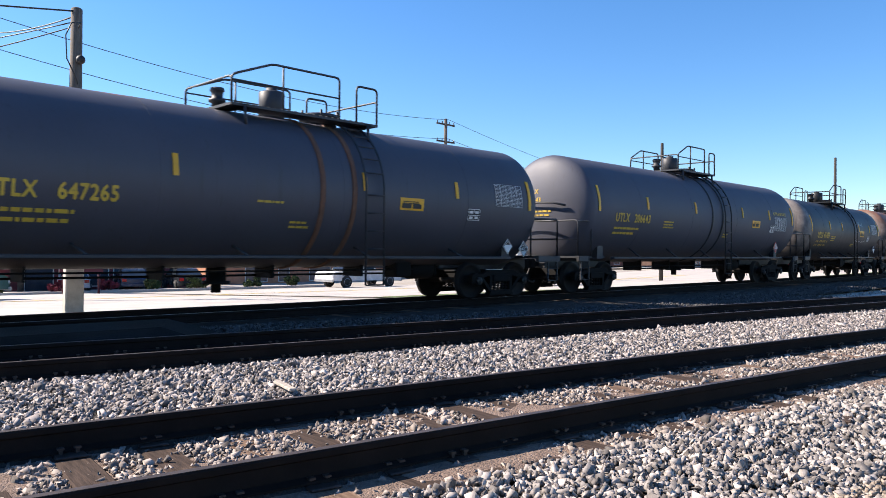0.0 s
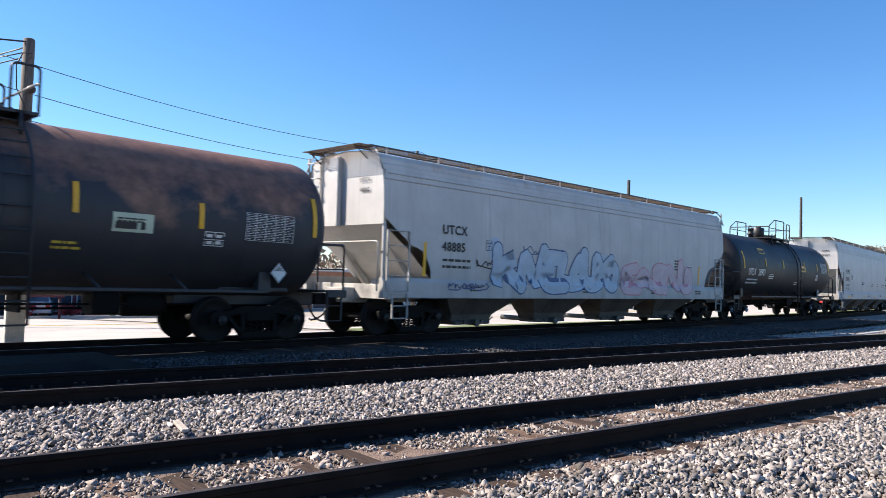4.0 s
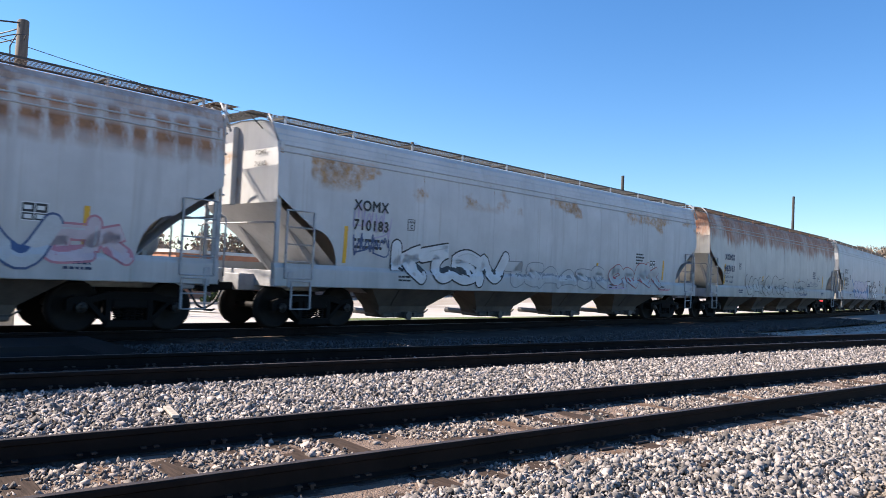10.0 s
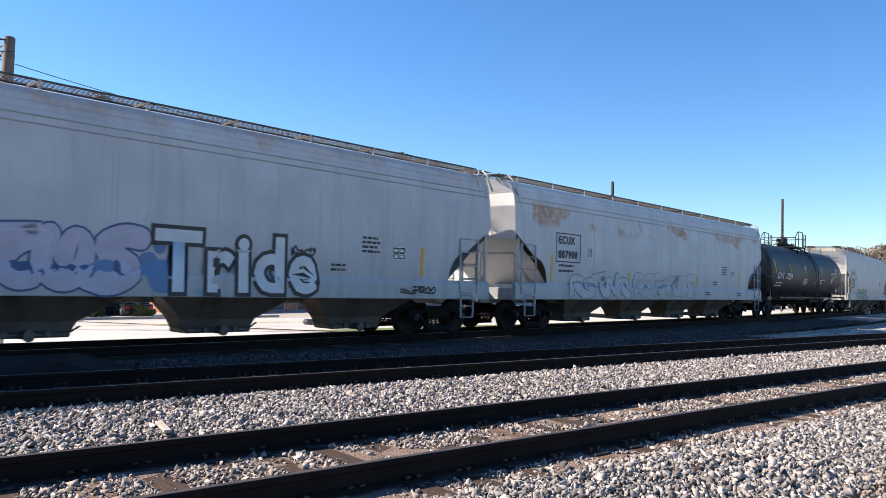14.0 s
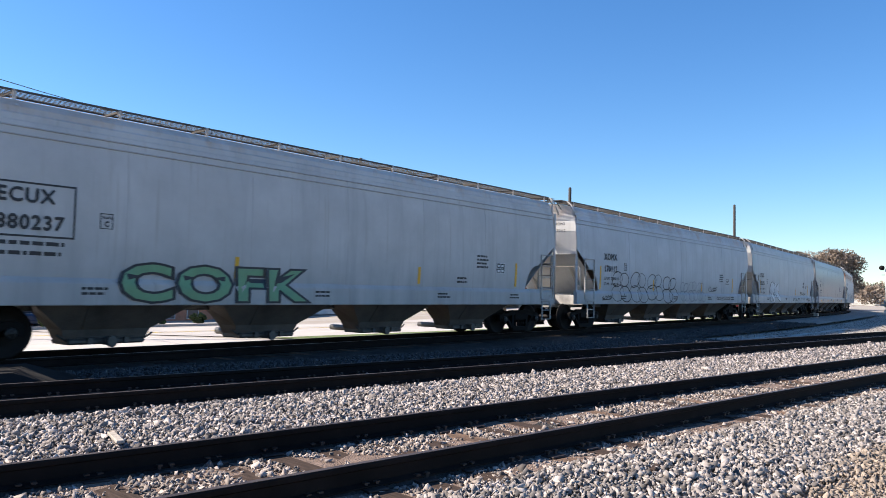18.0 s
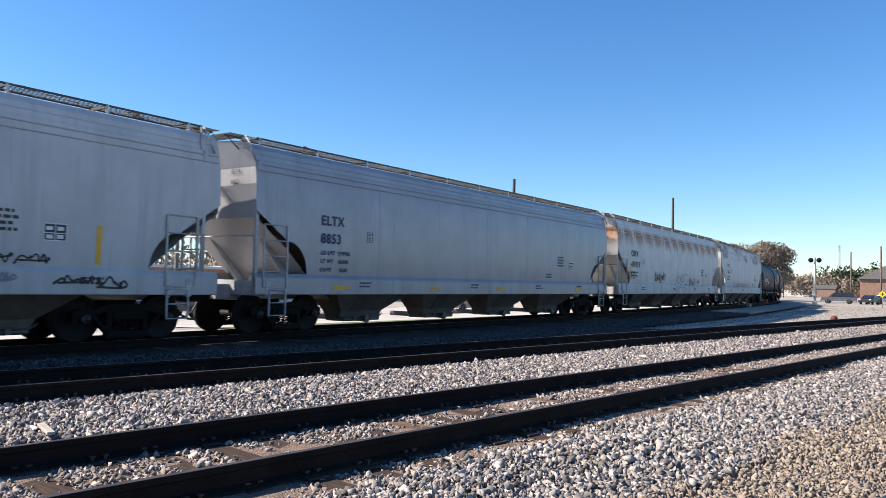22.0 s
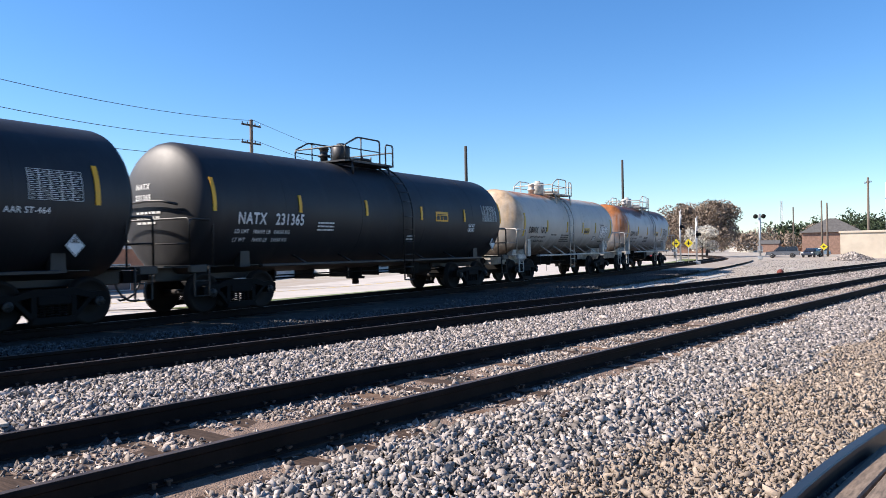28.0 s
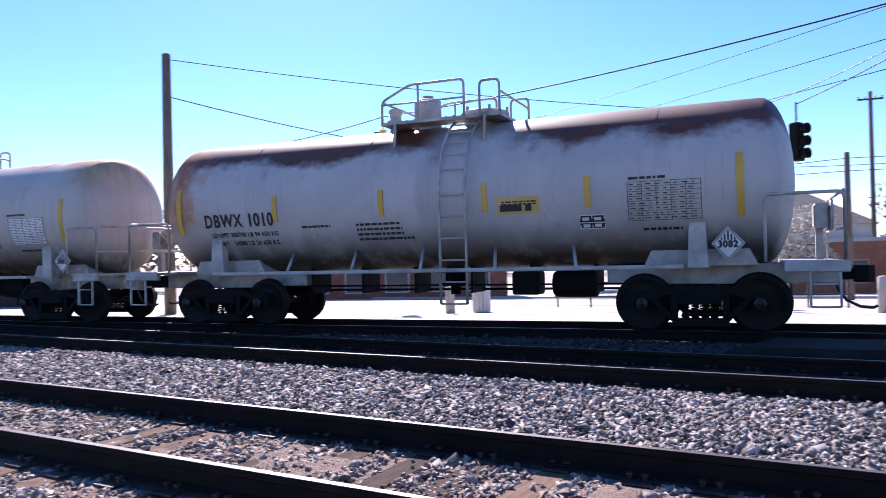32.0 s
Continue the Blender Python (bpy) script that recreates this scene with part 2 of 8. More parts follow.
def tie_wood():
    """Creosoted grey ties among bleached, sandy ones."""
    m, nt, ln, bs = nodes_of("weathered_tie")
    pick = nt.new("ShaderNodeObjectInfo").outputs["Random"]
    grain = noise_tex(nt, ln, 5.0, 5, 0.65, (7, 0.6, 3))
    patch_ = noise_tex(nt, ln, 3.5, 4, 0.6)
    dark = mixcol(nt, ln, ramp(nt, ln, grain, 0.35, 0.7), (0.030, 0.022, 0.018), (0.085, 0.058, 0.044))
    pale = mixcol(nt, ln, ramp(nt, ln, grain, 0.35, 0.7), (0.11, 0.068, 0.047), (0.24, 0.165, 0.115))
    mask = nt.new("ShaderNodeMath")
    mask.operation = "MULTIPLY_ADD"
    ln.new(patch_, mask.inputs[0])
    mask.inputs[1].default_value = 0.8
    ln.new(pick, mask.inputs[2])
    ln.new(mixcol(nt, ln, ramp(nt, ln, mask.outputs[0], 1.08, 1.3), dark, pale), bs.inputs["Base Color"])
    bs.inputs["Roughness"].default_value = 0.92
    bs.inputs["Specular IOR Level"].default_value = 0.12
    bump(nt, ln, bs, grain, 0.6, 0.012)
    return m


M_TIE = tie_wood()
M_PLATE = mat("tie_plate", (0.07, 0.05, 0.042), 0.55, 0.5, 0.4, 14)
M_STONE = mat("ballast_stone", (0.335, 0.298, 0.272), 0.92, 0, 0.35, 14, grain=70, bmp=0.4, island=0.7)
M_STONE_TAN = mat("tan_stone", (0.31, 0.25, 0.195), 0.88, 0, 0.3, 14, grain=70, bmp=0.3, island=0.35)
M_BLACK = mat("bogie_black", (0.006, 0.0055, 0.0055), 0.8, 0.0, 0.4, 4, bmp=0.25, spec=0.2)
M_WHEEL = mat("wheel_steel", (0.012, 0.0095, 0.0085), 0.7, 0.1, 0.35, 6, spec=0.25)
M_YELLOW = plain("yellow_reflector", (0.78, 0.40, 0.015), 0.45)
M_WHITE = plain("white_stencil", (0.72, 0.72, 0.70), 0.55)
M_YTEXT = plain("yellow_stencil", (0.62, 0.42, 0.05), 0.55)
M_INK = plain("black_stencil", (0.02, 0.02, 0.022), 0.55)
M_NAVY_INK = plain("navy_stencil", (0.02, 0.035, 0.09), 0.55)
M_RED = plain("red_sign", (0.55, 0.04, 0.035), 0.45)


# ---- mesh helpers ----
class Geo:
    """Vertices and faces gathered for one mesh."""

    def __init__(self):
        self.v, self.f, self.s = [], [], []

    def face(self, idx, smooth=False):
        self.f.append(idx)
        self.s.append(smooth)

    def box(self, x0, x1, y0, y1, z0, z1, m=None):
        n = len(self.v)
        for z in (z0, z1):
            for x, y in ((x0, y0), (x1, y0), (x1, y1), (x0, y1)):
                p = Vector((x, y, z))
                self.v.append(m @ p if m else p)
        for q in ((0, 3, 2, 1), (4, 5, 6, 7), (0, 1, 5, 4), (1, 2, 6, 5), (2, 3, 7, 6), (3, 0, 4, 7)):
            self.face([n + i for i in q])
        return self

    def bevel_box(self, x0, x1, y0, y1, z0, z1, b=0.01, m=None):
        """A box whose long edges are chamfered all round."""
        ring = lambda x, e: [(x, y0 + b + e, z0 + e), (x, y1 - b - e, z0 + e), (x, y1 - e, z0 + b + e), (x, y1 - e, z1 - b - e),
                             (x, y1 - b - e, z1 - e), (x, y0 + b + e, z1 - e), (x, y0 + e, z1 - b - e), (x, y0 + e, z0 + b + e)]
        rings = [ring(x0, b * 0.7), ring(x0 + b, 0), ring(x1 - b, 0), ring(x1, b * 0.7)]
        self.loft([[Vector(p) if not m else m @ Vector(p) for p in r] for r in rings], True, True)
        return self

    def loft(self, rings, closed=True, caps=True, smooth=False):
        n, k = len(self.v), len(rings[0])
        for r in rings:
            self.v.extend(Vector(p) for p in r)
        for i in range(len(rings) - 1):
            for j in range(k if closed else k - 1):
                a, b = n + i * k + j, n + i * k + (j + 1) % k
                self.face([a, b, b + k, a + k], smooth)
        if caps:
            self.face([n + j for j in range(k)][::-1])
            self.face([n + (len(rings) - 1) * k + j for j in range(k)])
        return self

    def rod(self, a, b, r, seg=8, r2=None):
        a, b = Vector(a), Vector(b)
        d = (b - a).normalized()
        u = d.orthogonal().normalized()
        w = d.cross(u)
        c = [(math.cos(2 * math.pi * i / seg), math.sin(2 * math.pi * i / seg)) for i in range(seg)]
        r2 = r if r2 is None else r2
        self.loft([[a + (u * x + w * y) * r for x, y in c], [b + (u * x + w * y) * r2 for x, y in c]], True, True, True)
        return self

    def tube(self, pts, r, seg=6):
        """A bent pipe along points."""
        pts = [Vector(p) for p in pts]
        rings, up = [], None
        for i, p in enumerate(pts):
            d = (pts[min(i + 1, len(pts) - 1)] - pts[max(i - 1, 0)]).normalized()
            u = (up - d * up.dot(d)).normalized() if up and (up - d * up.dot(d)).length > 1e-3 else d.orthogonal().normalized()
            up, w = u, d.cross(u)
            rings.append([p + (u * math.cos(2 * math.pi * k / seg) + w * math.sin(2 * math.pi * k / seg)) * r for k in range(seg)])
        self.loft(rings, True, True, True)
        return self

    def prism(self, poly, a, b, axis="y"):
        """A polygon of (u, w) pairs pushed from a to b along an axis."""
        put = {"y": lambda u, w, t: (u, t, w), "x": lambda u, w, t: (t, u, w), "z": lambda u, w, t: (u, w, t)}[axis]
        self.loft([[put(u, w, t) for u, w in poly] for t in (a, b)], True, True)
        return self

    def lathe(self, prof, seg=48, centre=(0, 0, 0), axis="x", smooth=True):
        """Rings of (station, radius) round an axis."""
        cx, cy, cz = centre
        rings = []
        for t, r in prof:
            ring = []
            for k in range(seg):
                a = 2 * math.pi * k / seg
                c, s = r * math.cos(a), r * math.sin(a)
                ring.append({"x": (cx + t, cy + c, cz + s), "y": (cx + c, cy + t, cz + s), "z": (cx + c, cy + s, cz + t)}[axis])
            rings.append(ring)
        self.loft(rings, True, True, smooth)
        return self

    def ball(self, c, r, seg=10, squash=1.0):
        prof = [(-r * squash * math.cos(math.pi * i / seg), max(1e-4, r * math.sin(math.pi * i / seg))) for i in range(seg + 1)]
        return self.lathe(prof, seg + 4, c, "z")

    def mesh(self, name):
        me = bpy.data.meshes.new(name)
        me.from_pydata([tuple(p) for p in self.v], [], self.f)
        if any(self.s):
            me.polygons.foreach_set("use_smooth", self.s)
        me.update()
        return me


def put(name, geo, material, parent=None, label="", m=None):
    """Links a Geo or a mesh as one object under a thing or a part."""
    me = geo.mesh(name) if isinstance(geo, Geo) else geo
    if material and not me.materials:
        me.materials.append(material)
    ob = new(name, me)
    if parent:
        ob.parent = parent
    if m is not None:
        ob.matrix_local = m
    return tagged(ob, label)


part = put
CACHE = {}


def cached(key, build, material):
    if key not in CACHE:
        g = build()
        me = g.mesh(key) if isinstance(g, Geo) else g
        me.materials.append(material)
        CACHE[key] = me
    return CACHE[key]


def empty(name, label, category, group="", m=None, kind=""):
    ob = new(name)
    if m is not None:
        ob.matrix_world = m
    return tagged(ob, label, category, group, kind)


# ---- the line of the train's track ----
KNOTS = [(-500, 0.14), (-20, 0.14), (0, 0.134), (15, 0.118), (30, 0.140), (50, 0.205), (80, 0.240), (105, 0.34), (140, 0.55), (190, 0.85), (260, 1.1), (700, 1.1)]
_X = np.arange(-500, 500, 0.5)
_M = np.interp(_X, [k[0] for k in KNOTS], [k[1] for k in KNOTS])
_Y = np.concatenate([[0], np.cumsum((_M[1:] + _M[:-1]) * 0.25)])
_Y += 13.63 - np.interp(0, _X, _Y)
_S = np.concatenate([[0], np.cumsum(np.hypot(np.diff(_X), np.diff(_Y)))])
_S -= np.interp(0, _X, _S)


MID = 1.5          # the rails' centre line lies this far beyond the reference line


def rail_z(x):
    return -0.045 + 0.0039 * min(max(x - 8, 0), 45)


def track_at(s):
    x = float(np.interp(s, _S, _X))
    m = float(np.interp(x, _X, _M))
    n = Vector((-m, 1, 0)).normalized()
    return Vector((x, float(np.interp(x, _X, _Y)), rail_z(x))) + n * MID


def track_xy(x, off=0.0, z=0.0):
    """The point at x, off metres beyond the reference line of the train's near side."""
    m = float(np.interp(x, _X, _M))
    n = Vector((-m, 1, 0)).normalized()
    return Vector((x, float(np.interp(x, _X, _Y)), z)) + n * off


# ---- ground ----
GROUND_Z = -0.30
M_GROUND = mat("dry_gravel_ground", (0.30, 0.255, 0.20), 0.95, 0, 0.3, 0.35, col2=(0.36, 0.33, 0.29), grain=9, bmp=0.6, dist=0.03)
# Near-black: the shade in the gaps between stones is painted here.
M_SHADED_BED = mat("ballast_bed", (0.03, 0.026, 0.023), 0.95, 0, 0.5, 6, grain=26, bmp=1.0, dist=0.04)
# The train's shadow is put into this bed's dark colour.
M_TRAINSHADE_BED = mat("train_shade_bed", (0.05, 0.046, 0.043), 0.95, 0, 0.45, 1.5, grain=16, bmp=0.9, dist=0.03, spec=0.2)
M_CONCRETE = mat("pale_concrete", (0.44, 0.40, 0.355), 0.85, 0, 0.14, 0.5, grain=18, bmp=0.15)
M_ASPHALT = mat("old_asphalt", (0.022, 0.021, 0.021), 0.92, 0, 0.3, 1.2, grain=60, bmp=0.5, spec=0.1)
M_GRASS = mat("grass", (0.075, 0.12, 0.03), 0.95, 0, 0.4, 2.0, col2=(0.17, 0.19, 0.06), grain=50, bmp=0.8, dist=0.04)
M_LINE = plain("white_road_paint", (0.7, 0.7, 0.68), 0.7)
M_YLINE = plain("yellow_road_paint", (0.6, 0.42, 0.06), 0.7)


def sheet(name, pts_a, pts_b, material, label="", category="", kind="structure"):
    g = Geo()
    g.loft([list(p) for p in zip(pts_a, pts_b)], False, False)
    ob = put(name, g, material)
    return tagged(ob, label, category, "", kind)


def land(x, y):
    """Height of the ground, which falls away beyond the street near the camera."""
    o = y - float(np.interp(x, _X, _Y))
    fade = min(max((75 - x) / 40, 0), 1) * min(max((x + 110) / 60, 0), 1)
    return GROUND_Z - 0.038 * min(max(o - 5, 0), 38) * fade


g = Geo()
xs = [-3000, -600, -150, -110, -80, -50, -20, 0, 10, 20, 30, 40, 55, 75, 110, 200, 600, 3000]
g.loft([[(x, y, land(x, y)) for x in xs] for y in (-3000, -200, -20, 0, 10, 17, 20, 24, 28, 33, 38, 44, 50, 56, 62, 80, 100, 300, 3000)], False, False)
tagged(put("ground", g, M_GROUND), "pale dry gravel and dirt beside the railway", "ground", "", "structure")


def ballast_sheet(name, y0, y1, x0, x1, z, amp, material, label, step=0.35):
    g = Geo()
    nx, ny = max(2, int((x1 - x0) / step)), max(2, int((y1 - y0) / step))
    rings = []
    for j in range(ny + 1):
        y = y0 + (y1 - y0) * j / ny
        edge = min(1, min(j, ny - j) / 2)
        rings.append([(x0 + (x1 - x0) * i / nx, y, z * edge + (GROUND_Z - 0.02) * (1 - edge) + amp * edge * (noise.noise((x0 + i * step * 1.3, y * 1.7, 0)))) for i in range(nx + 1)])
    g.loft(rings, False, False, True)
    return tagged(put(name, g, material), label, "ballast", "", "structure")


YA, YB, YC, YD = 4.559, 6.064, 9.363, 10.868
ballast_sheet("ballast_bed", 2.2, 12.9, -70, 130, -0.215, 0.02, M_SHADED_BED, "ballast bed under two straight tracks, shade between the stones painted in", 0.8)


M_GRIT = mat("sandy_grit", (0.17, 0.115, 0.085), 0.95, 0, 0.5, 5, col2=(0.29, 0.205, 0.155), grain=60, bmp=1.0, dist=0.03)
for nm, a, b in (("grit_near", 3.75, 6.75), ("grit_middle", 8.75, 11.5)):
    ballast_sheet(nm, a, b, -60, 110, -0.2045, 0.022, M_GRIT, "sandy brown grit packed round the ties", 0.16)


# ---- rails ----
def rail_profile(top):
    """Half-metric T-rail section, (across, up)."""
    half = [(0.070, top - 0.175), (0.070, top - 0.163), (0.012, top - 0.145), (0.009, top - 0.055), (0.035, top - 0.040), (0.036, top - 0.010), (0.028, top - 0.001)]
    return half + [(-a, b) for a, b in reversed(half)]


def rail_along(name, pts, normals, parent):
    prof = rail_profile(0.0)
    g = Geo()
    g.loft([[p + n * a + Vector((0, 0, b)) for a, b in prof] for p, n in zip(pts, normals)], True, True)
    r = put(name, g, M_STEEL, parent)
    h = Geo()
    h.loft([[p + n * a + Vector((0, 0, b)) for a, b in ((-0.026, 0.0), (0.026, 0.0), (0.026, 0.003), (-0.026, 0.003))] for p, n in zip(pts, normals)], True, True)
    put("running_surface", h, M_RAILTOP, r, "bright worn strip on the rail head")
    return r


def straight_track(name, y0, label, x0=-400, x1=500):
    t = empty(name, label, "railway track", "", None, "structure")
    for y in (y0, y0 + 1.505):
        rail_along("rail", [Vector((x, y, 0)) for x in (x0, -50, 0, 50, x1)], [Vector((0, 1, 0))] * 5, t)
    return t


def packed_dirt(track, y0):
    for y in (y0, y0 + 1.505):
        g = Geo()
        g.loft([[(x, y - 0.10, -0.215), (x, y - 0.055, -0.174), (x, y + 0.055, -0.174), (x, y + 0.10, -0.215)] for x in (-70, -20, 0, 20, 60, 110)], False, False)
        # Stops light showing under the rail; its near-black is painted shade.
        put("packed_dirt", g, M_SHADED_BED, track, "dirt packed under the rail, its shade painted near-black")


main_track = straight_track("track_near", YA, "rusty steel track on weathered wooden ties in grey ballast")
middle_track = straight_track("track_middle", YC, "steel track on wooden ties, partly shaded by the train")
packed_dirt(main_track, YA)
packed_dirt(middle_track, YC)
train_track = empty("track_far", "curving track that carries the freight train", "railway track", "", None, "structure")
for off in (MID - 0.7525, MID + 0.7525):
    xs = list(np.arange(-200, 200, 2.0))
    pts = [track_xy(x, off, rail_z(x)) for x in xs]
    nrm = [Vector((-float(np.interp(x, _X, _M)), 1, 0)).normalized() for x in xs]
    rail_along("rail", pts, nrm, train_track)
M_PALEBED = mat("pale_gravel_bed", (0.27, 0.23, 0.19), 0.95, 0, 0.35, 1.2, col2=(0.36, 0.32, 0.28), grain=14, bmp=0.8, dist=0.03, spec=0.2)
# Near stretch painted as if shaded by the train, far stretch as lit gravel.
for nm, xa, xb, mm, lb in (("track_bed", -200, 48, M_TRAINSHADE_BED, "stone bed under the curving track, the train's shade painted in"), ("track_bed_far", 48, 200, M_PALEBED, "pale gravel bed under the far end of the curving track")):
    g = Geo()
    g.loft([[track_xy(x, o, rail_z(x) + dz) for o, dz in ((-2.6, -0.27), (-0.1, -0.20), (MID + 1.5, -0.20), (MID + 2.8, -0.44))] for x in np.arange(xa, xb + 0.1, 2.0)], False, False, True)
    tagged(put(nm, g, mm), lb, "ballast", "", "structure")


# ---- freight cars: shared pieces ----
def g_wheelset():
    g = Geo()
    for s in (-1, 1):
        prof = [(-0.035, 0.06), (-0.035, 0.16), (-0.02, 0.20), (-0.015, 0.36), (-0.05, 0.39), (-0.055, 0.457), (0.045, 0.462), (0.05, 0.485), (0.075, 0.485), (0.08, 0.40), (0.045, 0.37), (0.03, 0.20), (0.06, 0.15), (0.06, 0.06)]
        g.lathe([(s * (0.735) - s * t, r) for t, r in prof], 28, (0, 0, 0), "y")
    g.rod((0, -0.98, 0), (0, 0.98, 0), 0.075, 10)
    return g


def g_hub():
    g = Geo()
    g.lathe([(0, 0.10), (-0.05, 0.10), (-0.06, 0.085), (-0.06, 0.03), (-0.075, 0.03), (-0.075, 0.004)], 12, (0, 0, 0), "y")
    for k in range(3):
        a = 2 * math.pi * k / 3
        g.rod((0.06 * math.cos(a), -0.055, 0.06 * math.sin(a)), (0.06 * math.cos(a), -0.078, 0.06 * math.sin(a)), 0.015, 6)
    return g


def g_sideframe():
    g = Geo()
    up = [(-1.12, 0.40), (-1.12, 0.60), (-0.98, 0.66), (-0.74, 0.64), (-0.42, 0.74), (0.42, 0.74), (0.74, 0.64), (0.98, 0.66), (1.12, 0.60), (1.12, 0.40), (1.02, 0.40), (1.0, 0.52), (0.80, 0.52), (0.44, 0.60), (-0.44, 0.60), (-0.80, 0.52), (-1.0, 0.52), (-1.02, 0.40)]
    g.prism(up, -0.08, 0.08)
    for s in (-1, 1):
        g.prism([(s * 0.80, 0.55), (s * 0.70, 0.55), (s * 0.30, 0.16), (s * 0.42, 0.16)], -0.07, 0.07)
        g.prism([(s * 0.44, 0.62), (s * 0.34, 0.62), (s * 0.34, 0.20), (s * 0.44, 0.20)], -0.07, 0.07)
    g.prism([(-0.46, 0.10), (0.46, 0.10), (0.40, 0.22), (-0.40, 0.22)], -0.09, 0.09)
    g.bevel_box(-0.32, 0.32, -0.10, 0.10, 0.44, 0.62, 0.02)
    return g


def g_springs():
    g = Geo()
    for x in (-0.22, -0.07, 0.08, 0.22):
        g.tube([(x + 0.055 * math.cos(a), 0.055 * math.sin(a), 0.22 + 0.22 * a / (2 * math.pi * 5)) for a in np.linspace(0, 2 * math.pi * 5, 40)], 0.014, 4)
    return g


def g_bolster():
    g = Geo()
    g.bevel_box(-0.22, 0.22, -1.05, 1.05, 0.46, 0.70, 0.03)
    g.lathe([(0.70, 0.20), (0.80, 0.20), (0.80, 0.05)], 14, (0, 0, 0), "z")
    g.rod((-0.55, -0.85, 0.42), (-0.55, 0.85, 0.42), 0.05, 6)
    g.rod((0.55, -0.85, 0.42), (0.55, 0.85, 0.42), 0.05, 6)
    for s in (-1, 1):
        for y in (-0.73, 0.73):
            g.box(s * 0.44, s * 0.38 + s * 0.02, y - 0.05, y + 0.05, 0.28, 0.60)
    return g


M_HUB = plain("painted_bearing_cap", (0.10, 0.16, 0.24), 0.5)
M_DARKCAP = mat("bearing_cap", (0.03, 0.028, 0.027), 0.5, 0.3, 0.3, 10)
SPIN = []


def bogie(parent, x, caps):
    b = part("bogie", cached("bolster", g_bolster, M_BLACK), None, parent, "black cast-steel freight bogie")
    b.location, b.scale = (x, 0, 0), (1.02, 1.02, 1.02)
    for y in (-0.98, 0.98):
        o = part("side_frame", cached("side_frame", g_sideframe, M_BLACK), None, b)
        o.location = (0, y, 0)
        o = part("spring_pack", cached("spring_pack", g_springs, M_BLACK), None, b)
        o.location = (0, y, 0)
        if y < 0:
            for dx in (-0.889, 0.889):
                o = part("bearing_cap", cached("cap_blue" if caps else "cap_dark", g_hub, M_HUB if caps else M_DARKCAP), None, b, "blue bearing end cap" if caps else "")
                o.location = (dx, y - 0.08, 0.46)
    for dx in (-0.889, 0.889):
        w = part("wheelset", cached("wheelset", g_wheelset, M_WHEEL), None, b, "steel axle with two flanged wheels")
        w.location = (dx, 0, 0.457)
        SPIN.append((w, dx))
    return b


def g_coupler():
    g = Geo()
    g.bevel_box(-0.55, 0.05, -0.09, 0.09, 0.80, 0.98, 0.02)
    g.prism([(0.0, -0.14), (0.20, -0.17), (0.30, -0.05), (0.24, 0.02), (0.15, -0.02), (0.12, 0.08), (0.26, 0.14), (0.20, 0.19), (0.0, 0.15)], 0.76, 1.03, "z")
    return g


def g_hose():
    g = Geo()
    g.tube([(-0.30, -0.28, 0.80), (-0.26, -0.30, 0.66), (-0.14, -0.31, 0.48), (0.05, -0.30, 0.38), (0.24, -0.28, 0.36), (0.30, -0.27, 0.39)], 0.024, 6)
    g.rod((-0.30, -0.28, 0.78), (-0.32, -0.26, 0.90), 0.035, 6)
    return g


M_RUBBER = plain("rubber_hose", (0.02, 0.02, 0.022), 0.6)


def run_gear(car, half, truck, caps, dark):
    """Bogies, couplers and hoses of a car whose body is dark or painted."""
    for s in (-1, 1):
        bogie(car, s * truck, caps)
        turn = pose(s * half - s * 0.22, 0, 0, 0, 0, 0 if s > 0 else 180)
        part("coupler", cached("coupler", g_coupler, M_BLACK), None, car, "", turn)
        part("brake_hose", cached("brake_hose", g_hose, M_RUBBER), None, car, "", turn)


# ---- writing and marks on a curved side ----
def text_mesh(word, size, weight=0.0):
    c = bpy.data.curves.new("writing", "FONT")
    c.body, c.size, c.resolution_u, c.offset = word, size, 3, weight if weight > 0.02 else 0.0
    c.space_character = 1.12
    ob = bpy.data.objects.new("writing", c)
    scene.collection.objects.link(ob)
    me = bpy.data.meshes.new_from_object(ob.evaluated_get(bpy.context.evaluated_depsgraph_get()))
    bpy.data.objects.remove(ob)
    if 0 < weight <= 0.02:
        b = bmesh.new()
        b.from_mesh(me)
        first = list(b.verts) + list(b.faces)
        for k, (u, w) in enumerate(((1, 0), (-1, 0), (0, 1), (0, -1))):
            more = bmesh.ops.duplicate(b, geom=first)["geom"]
            bmesh.ops.translate(b, verts=[v for v in more if isinstance(v, bmesh.types.BMVert)], vec=(u * weight * 1.5, w * weight * 1.5, 0.0005 * (k + 1)))
        b.to_mesh(me)
        b.free()
    return me


def wrap_mesh(me, x, z, side, lift, sx=1.0):
    """Lays a flat mesh of (u, w) on a side given by its outward distance at a height."""
    for v in me.vertices:
        u, w = v.co.x * sx, v.co.y
        v.co = (x + u, -(side(z + w) + lift + v.co.z), z + w)
    me.update()
    return me


def writing(car, word, x, z, size, side, material, sx=1.0, weight=0.008, name="writing"):
    me = text_mesh(word, size, weight)
    wrap_mesh(me, x, z, side, 0.016, sx)
    return part(name, me, material, car)


def patch(g, x0, x1, z0, z1, side, lift, rows=3, lean=0.0):
    """A thin plate on the side, curved with it."""
    rings = []
    for i in range(rows + 1):
        z = z0 + (z1 - z0) * i / rows
        d = lean * i / rows
        y = -(side(z) + lift)
        rings.append([(x0 + d, y, z), (x1 + d, y, z), (x1 + d, y + lift + 0.01, z), (x0 + d, y + lift + 0.01, z)])
    g.loft(rings, True, True)
    return g


